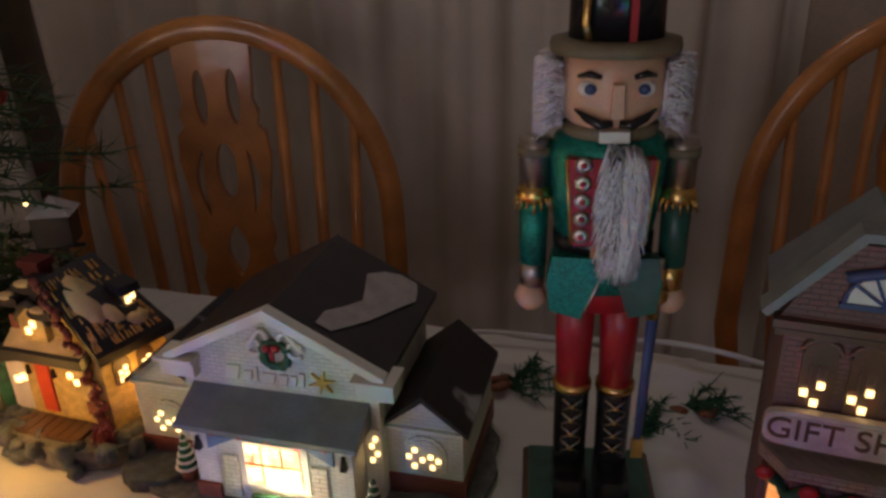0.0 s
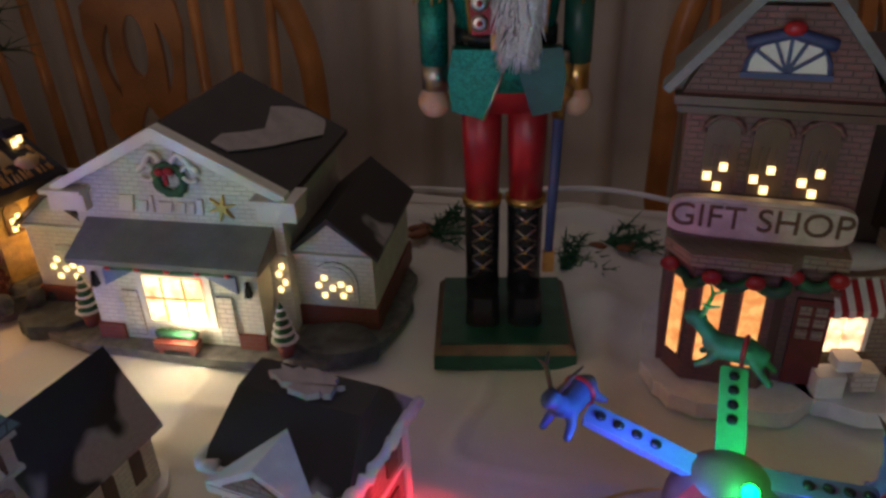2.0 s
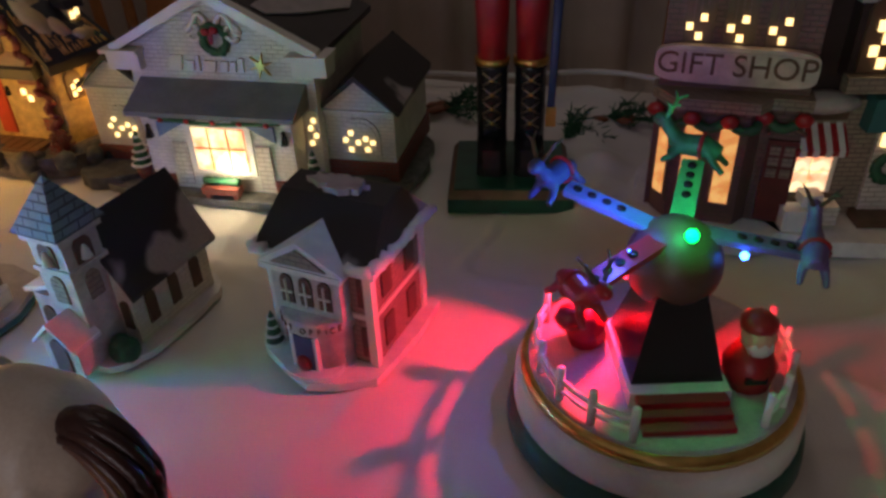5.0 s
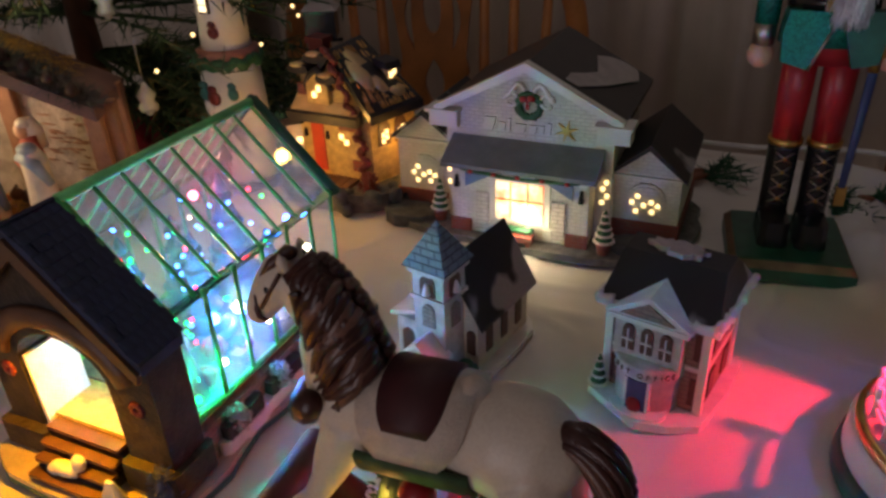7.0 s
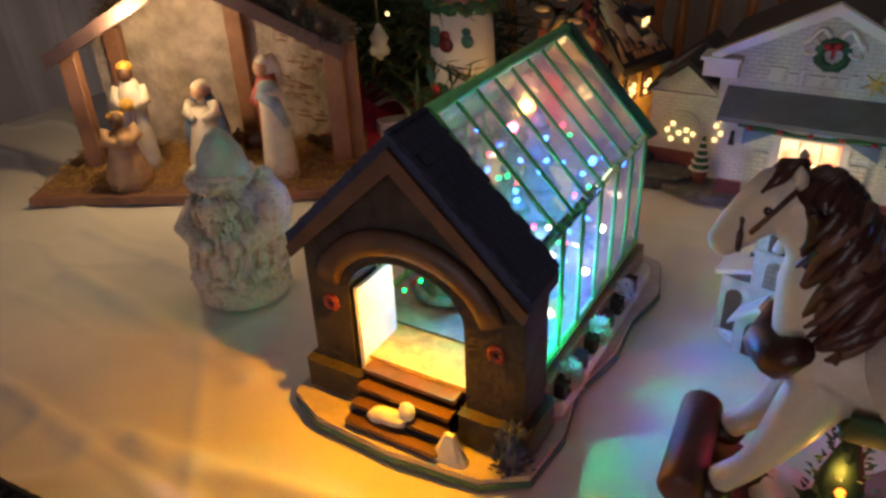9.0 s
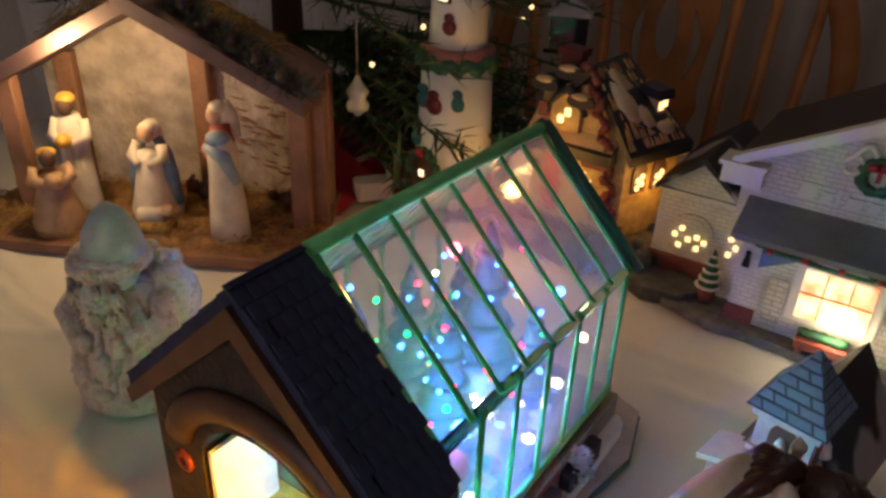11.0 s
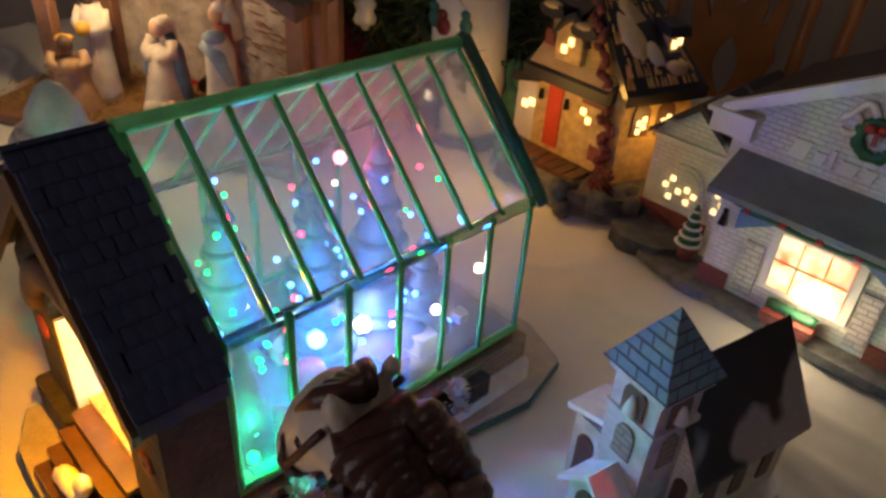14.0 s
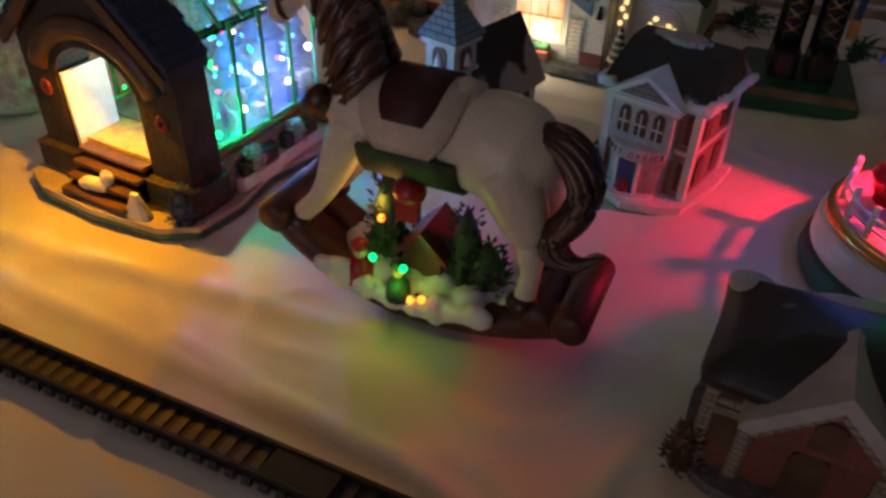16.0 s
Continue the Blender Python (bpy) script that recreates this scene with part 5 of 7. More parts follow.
        part("led", led_meshes[2 if y < 0.045 else (0, 1, 0, 2, 0, 1, 0, 3)[k % 8]], None, t).matrix_local = Matrix.Translation((x, y, z))
    for x, y, z, q in ((0.052, 0.012, 0.045, 2), (0.046, 0.045, 0.048, 3), (0.050, 0.090, 0.052, 3), (0.050, 0.115, 0.070, 3), (0.048, 0.145, 0.080, 3), (0.030, 0.150, 0.098, 0), (-0.046, 0.03, 0.10, 3)):
        part("lamp_bulb", Shape().ball((x, y, z), 0.0026, n=10), (LED_B, LED_R, LED_G, LED_W)[q], t)
    for x, y, z in ((0.044, 0.010, 0.050), (0.030, 0.012, 0.075), (0.048, 0.022, 0.085), (-0.01, 0.02, 0.09)):
        part("led", led_meshes[2], None, t).matrix_local = Matrix.Translation((x, y, z))
    part("corner_tree", Shape().turned([(0.014, 0.036), (0.006, 0.075), (0.001, 0.100)], 12, m=Matrix.Translation((0.038, 0.018, 0))), FROST, t)
    return t


FLOORBLUE = mat("grey_blue_catch_sheet", (0.15, 0.16, 0.18), 0.6, vary=0.4, scale=90)
# lighter copy of FRAMEGREEN: the light along the ridge is in the colour
RIDGEGREEN = mat("lit_green_ridge", (0.18, 0.62, 0.22), 0.3, vary=0.2)
GLASSBAR = clear("clear_green_bar", (0.55, 0.9, 0.7), 0.15)
PORCHNAVY = mat("navy_black_shingle", (0.028, 0.036, 0.080), 0.75, vary=0.35, scale=60, fine=500, bump=0.4, dist=0.001)
STONEWALL = mat("dark_stone_blocks", (0.026, 0.020, 0.018), 0.7, vary=0.6, scale=70, fine=300, bump=0.7, dist=0.002)
greenhouse()


# ---------------------------------------------------------------- rocking horse
FLEECE = mat("cream_fleece", (0.56, 0.47, 0.40), 0.9, vary=0.08, scale=160, fine=900, bump=0.35, dist=0.001)


def skirt(x, y, z, r, h, n=18):
    """One ragged tier of a small fir: points and faces."""
    vs = [(x + r * (1 - 0.25 * (k % 2)) * math.cos(2 * math.pi * k / n), y + r * (1 - 0.25 * (k % 2)) * math.sin(2 * math.pi * k / n), z - 0.003 * (k % 2)) for k in range(n)]
    return vs + [(x, y, z + h), (x, y, z + h * 0.2)], [(k, (k + 1) % n, n) for k in range(n)] + [((k + 1) % n, k, n + 1) for k in range(n)]


STREAK = mat("tan_mane_streak", (0.13, 0.062, 0.046), 0.35, vary=0.3, scale=80)


def flow(pts, radii, n=5):
    """Points and radii of a smooth curve through pts."""
    out, rad = [], []
    for i in range(len(pts) - 1):
        a, b, c, d = (Vector(pts[min(max(j, 0), len(pts) - 1)]) for j in (i - 1, i, i + 1, i + 2))
        for k in range(n):
            u = k / n
            out.append(0.5 * (2 * b + (c - a) * u + (2 * a - 5 * b + 4 * c - d) * u * u + (3 * b - a - 3 * c + d) * u ** 3))
            rad.append(radii[i] + (radii[i + 1] - radii[i]) * u)
    return out + [Vector(pts[-1])], rad + [radii[-1]]


def rocking_horse():
    t = thing("rocking_horse", -0.080, 0.138, T, -10, "ivory ceramic rocking horse with brown mane over a lit village", "rocking horse")
    # head towards -x; rockers along x
    for sy in (-1, 1):
        pts = [(-0.084 + 0.173 * k / 20, sy * 0.016, 0.0085 + 0.042 * ((-0.084 + 0.173 * k / 20) / 0.098) ** 2 * (1.12 if k < 9 else 0.68)) for k in range(21)]
        r = part("rocker", Shape().tube(pts, [0.009] + [0.0098] * 19 + [0.009], n=10, flat=1.0), ROCKER, t, "dark red-brown rocker")
    for x, z, w in ((-0.083, 0.048, 0.030), (0.087, 0.033, 0.030), (0.069, 0.028, 0.026)):
        part("cross_log", Shape().tube([(x, -w, z), (x, -w + 0.002, z), (x, w - 0.002, z), (x, w, z)], [0.0072, 0.0095, 0.0095, 0.0072], n=14), ROCKER, t, "rounded dark log end")
    part("deck", Shape().slab([(-0.083, 0.042), (-0.05, 0.022), (0.05, 0.015), (0.087, 0.027), (0.087, 0.019), (0.05, 0.008), (-0.05, 0.012), (-0.083, 0.034)], -0.016, 0.016), ROCKER, t)
    body = Shape()
    body.tube(*flow([(-0.054, 0, 0.112), (-0.046, 0, 0.113), (-0.032, 0, 0.113), (-0.010, 0, 0.1085), (0.012, 0, 0.1075), (0.030, 0, 0.108), (0.045, 0, 0.105), (0.057, 0, 0.100), (0.063, 0, 0.096)], [0.009, 0.0180, 0.0207, 0.0203, 0.0208, 0.0248, 0.0248, 0.0180, 0.006], 4), n=36, flat=1.08)
    body.tube([(-0.042, 0, 0.114), (-0.047, 0, 0.130), (-0.051, 0, 0.147), (-0.056, 0, 0.163), (-0.061, 0, 0.177)], [0.0195, 0.0160, 0.0132, 0.0115, 0.0100], n=28)
    body.tube([(-0.060, 0, 0.181), (-0.068, 0, 0.175), (-0.0755, 0, 0.166), (-0.0810, 0, 0.158), (-0.0840, 0, 0.153)], [0.0075, 0.0112, 0.0096, 0.0077, 0.0066], n=16)
    body.ball((-0.0838, 0, 0.1540), (0.0066, 0.0070, 0.0072))
    for sy in (-1, 1):
        body.tube(*flow([(-0.038, sy * 0.009, 0.108), (-0.046, sy * 0.013, 0.089), (-0.053, sy * 0.015, 0.072), (-0.060, sy * 0.017, 0.060), (-0.070, sy * 0.018, 0.049)], [0.0140, 0.0108, 0.0074, 0.0060, 0.0062], 3), n=14)
        body.tube(*flow([(0.042, sy * 0.010, 0.103), (0.053, sy * 0.013, 0.083), (0.060, sy * 0.016, 0.065), (0.062, sy * 0.017, 0.052), (0.060, sy * 0.018, 0.036)], [0.0180, 0.0136, 0.0076, 0.0054, 0.0060], 3), n=14)
        body.tube([(-0.062, sy * 0.006, 0.182), (-0.063, sy * 0.008, 0.187), (-0.064, sy * 0.008, 0.191)], [0.0028, 0.0030, 0.0006], n=8)
        body.ball((-0.0862, sy * 0.003, 0.153), (0.002, 0.0015, 0.0018), 0, 6)
    ob = part("body", body, HORSEWHITE, t, "ivory horse body")
    blend(ob, 0.0012, 14)
    for sy in (-1, 1):
        part("hoof", Shape().ball((-0.071, sy * 0.019, 0.045), (0.009, 0.008, 0.006)), MANE, t)
        part("hoof", Shape().ball((0.060, sy * 0.019, 0.034), (0.009, 0.008, 0.006)), MANE, t)
        part("eye", Shape().ball((-0.0705, sy * 0.0098, 0.1725), (0.0022, 0.0015, 0.0022), 0, 8), BLACK, t)
    mane = Shape()
    rr = random.Random(5)
    crest = [((-0.0610, 0.182), 0.0090), ((-0.0535, 0.173), 0.0118), ((-0.0460, 0.160), 0.0132), ((-0.0420, 0.145), 0.0146), ((-0.0385, 0.132), 0.0168), ((-0.0350, 0.122), 0.0165)]
    mane.tube([(c[0], 0, c[1]) for c, r in crest], [r for c, r in crest], n=18)

    def on_neck(u, a, lift):
        u = min(max(u, 0), 0.999) * (len(crest) - 1)
        i, f = int(u), u - int(u)
        (x0, z0), r0 = crest[i]
        (x1, z1), r1 = crest[i + 1]
        r = r0 + (r1 - r0) * f + lift
        return (x0 + (x1 - x0) * f + r * math.cos(a), r * math.sin(a), z0 + (z1 - z0) * f + 0.25 * r * math.cos(a))

    for k in range(40):
        sy = -1 if k % 2 else 1
        u0 = 0.02 + 0.70 * (k // 2) / 19
        a1, du, ph = rr.uniform(1.7, 2.5), rr.uniform(0.26, 0.40), rr.uniform(0, 6)
        pts, rad = [], []
        for j in range(9):
            q = j / 8
            a = sy * (0.15 + (a1 - 0.15) * q + 0.16 * math.sin(ph + q * 6))
            pts.append(on_neck(u0 + du * q * q, a, 0.0005 + 0.0020 * max(q - 0.8, 0) / 0.2))
            rad.append(0.0034 * math.sin(math.pi * (0.22 + 0.74 * q)) + 0.0004)
        mane.tube(pts, rad, 1 if k % 5 in (1, 2) and k > 8 else 0, n=8)
    for k in range(5):
        mane.tube([(-0.062, 0, 0.187), (-0.069, (k - 2) * 0.003, 0.184), (-0.074, (k - 2) * 0.004, 0.178)], [0.0026, 0.0026, 0.0008], n=8)
    part("mane", mane, [MANE, STREAK], t, "long brown mane")
    chest = Shape().tube([(-0.050, -0.0215, 0.126), (-0.057, -0.015, 0.116), (-0.0605, 0, 0.111), (-0.057, 0.015, 0.116), (-0.050, 0.0215, 0.126)], [0.005, 0.0085, 0.0105, 0.0085, 0.005], n=10)
    part("breast_collar", chest, MANE, t)
    part("bridle", Shape().tube([(-0.0785, 0.0098 * math.cos(k * math.pi / 6), 0.1615 + 0.0104 * math.sin(k * math.pi / 6)) for k in range(13)], 0.0011, n=6).tube([(-0.063, -0.0108, 0.182), (-0.0750, -0.0106, 0.163)], 0.001, n=6).tube([(-0.063, 0.0108, 0.182), (-0.0750, 0.0106, 0.163)], 0.001, n=6), ROCKER, t)
    # blanket and saddle wrap over the back

    def wrap(x0, x1, r, a0, a1, thick, z=0.110, taper=0.0):
        n = 16
        q = []
        for k in range(n + 1):
            a = a0 + (a1 - a0) * k / n
            q.append((a, math.sin(a), math.cos(a)))
        vs, fs = [], []
        for rr_ in (r, r + thick):
            for x in (x0, (x0 + x1) / 2, x1):
                vs += [((x0 + x1) / 2 + (x - (x0 + x1) / 2) * (1 - taper * (2 * (a - a0) / (a1 - a0) - 1) ** 4), rr_ * s_, z + rr_ * 1.12 * c_) for a, s_, c_ in q]
        m = n + 1
        for sh in (0, 3 * m):
            for i in range(2):
                fs += [(sh + i * m + k, sh + i * m + k + 1, sh + (i + 1) * m + k + 1, sh + (i + 1) * m + k) for k in range(n)]
        for i in range(2):
            fs += [(i * m, (i + 1) * m, 3 * m + (i + 1) * m, 3 * m + i * m), (i * m + n, 3 * m + i * m + n, 3 * m + (i + 1) * m + n, (i + 1) * m + n)]
        for i in (0, 2):
            fs += [(i * m + k, 3 * m + i * m + k, 3 * m + i * m + k + 1, i * m + k + 1) for k in range(n)]
        return Shape().add(vs, fs, 0, True)

    part("saddle_cloth", wrap(-0.031, 0.021, 0.0226, -1.62, 1.66, 0.0034, z=0.1075, taper=0.45), FLEECE, t, "cream fleece edging")
    part("saddle_blanket", wrap(-0.021, 0.010, 0.0259, -1.10, 1.10, 0.0018, z=0.1075, taper=0.35), SADDLE, t, "dark maroon saddle blanket")
    part("girth", wrap(-0.030, 0.022, 0.0238, 1.72, 4.56, 0.0030), PINE, t, "green garland girth")
    part("girth_bow", Shape().ball((-0.004, -0.018, 0.082), (0.009, 0.008, 0.007)).box((-0.004, -0.020, 0.072), (0.012, 0.005, 0.012)), RED, t)
    part("saddle_pommel", Shape().tube([(0.016, -0.015, 0.125), (0.018, 0, 0.1325), (0.016, 0.015, 0.125)], [0.005, 0.0075, 0.005], n=10), FLEECE, t)
    tail = [(0.051, -0.002, 0.117), (0.062, -0.004, 0.122), (0.074, -0.007, 0.115), (0.081, -0.010, 0.102), (0.078, -0.013, 0.088), (0.071, -0.016, 0.077), (0.074, -0.019, 0.069), (0.084, -0.021, 0.068), (0.096, -0.022, 0.077)]
    tl = Shape().tube(*flow(tail, [0.0050, 0.0068, 0.0078, 0.0082, 0.0082, 0.0074, 0.0060, 0.0042, 0.0008]), n=14)
    for k in range(10):
        a0 = 2 * math.pi * k / 10
        mid, rad = flow(tail, [0.0050, 0.0068, 0.0078, 0.0082, 0.0082, 0.0074, 0.0060, 0.0042, 0.0008])
        tl.tube([p + Vector((math.cos(a0 + 0.05 * j) * 0.8, math.sin(a0 + 0.05 * j), math.cos(a0 + 0.05 * j) * 0.6)) * q * 0.9 for j, (p, q) in enumerate(zip(mid, rad))], [q * 0.34 for q in rad], 1 if k in (2, 6) else 0, n=6)
    part("tail", tl, [MANE, STREAK], t, "curling brown tail")
    # the little village on the rockers
    sn = Shape()
    rr = random.Random(2)
    for k in range(30):
        x = -0.052 + 0.104 * k / 29
        sn.ball((x, rr.uniform(-0.018, 0.018), 0.019 + rr.uniform(-0.003, 0.004)), (rr.uniform(0.009, 0.014), rr.uniform(0.010, 0.014), rr.uniform(0.007, 0.010)))
    for k in range(16):
        x = -0.052 + 0.092 * k / 15
        z = 0.017 + 0.010 * (x / 0.05) ** 2
        sn.ball((x, -0.027 + rr.uniform(-0.002, 0.002), z), (rr.uniform(0.006, 0.010), 0.005, rr.uniform(0.005, 0.012)), n=10)
    blend(part("snow_bank", sn, SNOW, t, "lumpy white snow bank"), 0.0013, 3)
    for x, h in ((-0.024, 0.060), (0.022, 0.047), (0.034, 0.030)):
        tree = leafy(x, -0.003, 0.022, 0.017, h, int(x * 1000) + 90)
        for k in range(4):
            tree.add(*skirt(x, -0.003, 0.024 + h * 0.22 * k, 0.018 * (1 - 0.22 * k), h * 0.30))
        part("fir_tree", tree, PINE, t, "small dark green fir")
    ho = part("cottage", Shape().slab([(-0.010, 0.026), (0.012, 0.026), (0.012, 0.042), (0.001, 0.053), (-0.010, 0.042)], -0.014, 0.014), BROWN, t)
    part("roof", Shape().gable(-0.011, 0.013, -0.014, 0.014, 0.041, 0.053, over=0.003, thick=0.003), MAROON, ho)
    f = Shape().turned([(0.008, 0.020), (0.007, 0.030), (0.004, 0.036)], 10, 0, Matrix.Translation((-0.031, -0.024, 0)))
    f.ball((-0.031, -0.024, 0.040), 0.0045, 1, 8).ball((-0.031, -0.024, 0.044), (0.005, 0.005, 0.004), 0, 8)
    part("figurine", f, [RED, FLESH], t, "small red figurine shape")
    f = Shape().turned([(0.007, 0.020), (0.006, 0.030), (0.003, 0.035)], 10, 0, Matrix.Translation((-0.006, -0.028, 0)))
    f.ball((-0.006, -0.028, 0.038), 0.004, 1, 8).ball((-0.006, -0.028, 0.042), (0.0045, 0.0045, 0.004), 0, 8)
    part("figurine", f, [GREEN, FLESH], t, "small green figurine shape")
    for x, y, z, q in ((-0.024, -0.012, 0.056, LED_A), (-0.022, -0.026, 0.040, LED_G), (-0.002, -0.030, 0.042, LED_G), (0.004, -0.034, 0.026, LED_A), (0.010, -0.033, 0.028, LED_A)):
        part("led", Shape().ball((x, y, z), 0.0022, n=8), q, t)
    return t


rocking_horse()


# ---------------------------------------------------------------- spinning toy
def reindeer(parent, m, body, other, name="flyer"):
    s = Shape()
    s.tube([(-0.016, 0, 0), (-0.006, 0, 0.002), (0.008, 0, 0.001), (0.016, 0, 0.005)], [0.004, 0.0075, 0.007, 0.005], 0, n=12)
    s.tube([(0.012, 0, 0.004), (0.016, 0, 0.008), (0.022, 0, 0.014)], [0.005, 0.0045, 0.004], 0, n=10)
    s.ball((0.023, 0, 0.015), (0.0065, 0.0045, 0.0048), 0, 10)
    for sy in (-1, 1):
        s.tube([(0.009, sy * 0.004, 0), (0.013, sy * 0.006, -0.006), (0.019, sy * 0.007, -0.010)], [0.0034, 0.0026, 0.0019], 0, n=8)
        s.tube([(-0.009, sy * 0.004, 0), (-0.014, sy * 0.006, -0.006), (-0.020, sy * 0.007, -0.011)], [0.0034, 0.0026, 0.0019], 0, n=8)
    o = part(name, s, [body], parent)
    o.matrix_local = m
    blend(o, 0.0010, 3)
    for sy in (-1, 1):
        pts = [(0.020, sy * 0.002, 0.018), (0.018, sy * 0.005, 0.023), (0.017, sy * 0.007, 0.027), (0.020, sy * 0.011, 0.032), (0.017, sy * 0.007, 0.027), (0.011, sy * 0.009, 0.030)]
        part("antler", Shape().tube(pts, [0.0014, 0.0013, 0.0012, 0.0007, 0.0011, 0.0006], n=6), other, o)
    part("harness", Shape().tube([(-0.004, 0.0078 * math.cos(k * math.pi / 8), 0.002 + 0.0078 * math.sin(k * math.pi / 8)) for k in range(17)], 0.0013, n=6), RED, o)
    return o


def spinning_toy():
    t = thing("spinning_toy", 0.207, 0.236, T, 0, "round musical toy with glowing red stage and spinning arms", "musical toy")
    part("base_ring", Shape().turned([(0.074, 0), (0.076, 0.004), (0.075, 0.013), (0.072, 0.016)], 48), COATDARK, t, "dark green base ring")
    part("drum", Shape().turned([(0.069, 0.014), (0.0725, 0.018), (0.072, 0.032), (0.069, 0.036)], 48), WHITE, t, "white drum")
    part("gold_rim", Shape().turned([(0.066, 0.034), (0.0692, 0.036), (0.0692, 0.040), (0.066, 0.042)], 48), GOLD, t)
    part("stage", Shape().turned([(0.066, 0.036), (0.0655, 0.0425), (0.063, 0.0430)], 48), GREYSNOW, t, "grey snowy stage floor")
    fence = part("fence", Shape().tube([(0.061 * math.cos(a), 0.061 * math.sin(a), 0.055) for a in [radians(150 + 6 * k) for k in range(17)]], 0.0014, n=6).tube([(0.061 * math.cos(a), 0.061 * math.sin(a), 0.049) for a in [radians(150 + 6 * k) for k in range(17)]], 0.0010, n=6), SNOW, t, "white picket fence")
    for k in range(6):
        a = radians(150 + 19 * k)
        part("fence_post", Shape().tube([(0.061 * math.cos(a), 0.061 * math.sin(a), 0.042), (0.061 * math.cos(a), 0.061 * math.sin(a), 0.062)], 0.0021, n=6), SNOW, fence)
    fence = part("fence", Shape().tube([(0.061 * math.cos(a), 0.061 * math.sin(a), 0.055) for a in [radians(-55 + 6 * k) for k in range(12)]], 0.0014, n=6).tube([(0.061 * math.cos(a), 0.061 * math.sin(a), 0.049) for a in [radians(-55 + 6 * k) for k in range(12)]], 0.0010, n=6), SNOW, t)
    for k in range(5):
        a = radians(-55 + 16.5 * k)
        part("fence_post", Shape().tube([(0.061 * math.cos(a), 0.061 * math.sin(a), 0.042), (0.061 * math.cos(a), 0.061 * math.sin(a), 0.062)], 0.0021, n=6), SNOW, fence)
    part("pedestal", Shape().box((0, -0.008, 0.0465), (0.047, 0.056, 0.010)), SNOW, t)
    for k in range(3):
        part("step", Shape().box((0, -0.039 - 0.006 * k, 0.0495 - 0.0026 * k), (0.042, 0.006, 0.003)), RED, t)
    part("column", Shape().box((0, -0.006, 0.073), (0.044, 0.048, 0.046), top=0.5), BLACK, t, "black tapering column")
    part("hub", Shape().ball((0, 0, 0.100), (0.0225, 0.0225, 0.0225), n=24), BROWN, t, "dark round hub")
    for a, mt, col in ((68, FRAMEGREEN, GREEN), (148, BLUE, NAVY), (-8, PURPLE, PURPLE), (212, RED, RED)):
        ca, sa = math.cos(radians(a)), math.sin(radians(a))
        rise = 0.012 if a in (68, 148) else -0.010
        arm = Shape().box((0.022, 0, 0), (0.044, 0.011, 0.003), bevel=0.001)
        o = part("arm", arm, mt, t, "flat perforated arm")
        o.matrix_local = Matrix.Translation((0.012 * ca, 0.012 * sa, 0.116)) @ Matrix.Rotation(radians(a), 4, "Z") @ Matrix.Rotation(-rise * 18, 4, "Y")
        for k in range(4):
            d = part("stud", Shape().turned([(0.0022, 0), (0.0022, 0.001)], 10, m=Matrix.Translation((0.016 + 0.0075 * k, 0, 0.0015))), BLACK, o)
        e = 0.060
        reindeer(t, Matrix.Translation((e * ca, e * sa, 0.119 + rise)) @ Matrix.Rotation(radians(a + 80), 4, "Z") @ Matrix.Scale(0.8, 4), col, BROWN if a != 68 else FRAMEGREEN)
    for x, y, z, q, r in ((0.002, -0.012, 0.1215, LED_G, 0.0032), (-0.024, -0.012, 0.113, LED_B, 0.0022), (0.027, -0.012, 0.110, LED_B, 0.0020)):
        part("led", Shape().ball((x, y, z), r, n=10), q, t)
    part("red_lamp", Shape().ball((-0.0215, 0.0, 0.0945), 0.0026), LED_R, t, "small glowing red lamp")
    # figures on the stage
    f = Shape().turned([(0.011, 0.043), (0.013, 0.055), (0.007, 0.066)], 14, 0, Matrix.Translation((0.037, -0.020, 0)))
    f.ball((0.037, -0.022, 0.072), 0.0085, 1, 10).ball((0.037, -0.020, 0.078), (0.009, 0.009, 0.006), 0, 10).ball((0.037, -0.026, 0.069), (0.007, 0.005, 0.006), 2, 8).box((0.036, -0.031, 0.053), (0.010, 0.003, 0.004), 3)
    part("figurine", f, [RED, FLESH, SNOW, BLACK], t, "small red figurine shape with a white beard")
    f = Shape().tube([(-0.034, 0.014, 0.046), (-0.036, 0.012, 0.056), (-0.040, 0.008, 0.064)], [0.010, 0.011, 0.007], 0, n=12).ball((-0.046, 0.002, 0.068), (0.008, 0.007, 0.007), 0, 8)
    part("sleigh_animal", f, RED, t, "red animal shape")
    return t


spinning_toy()


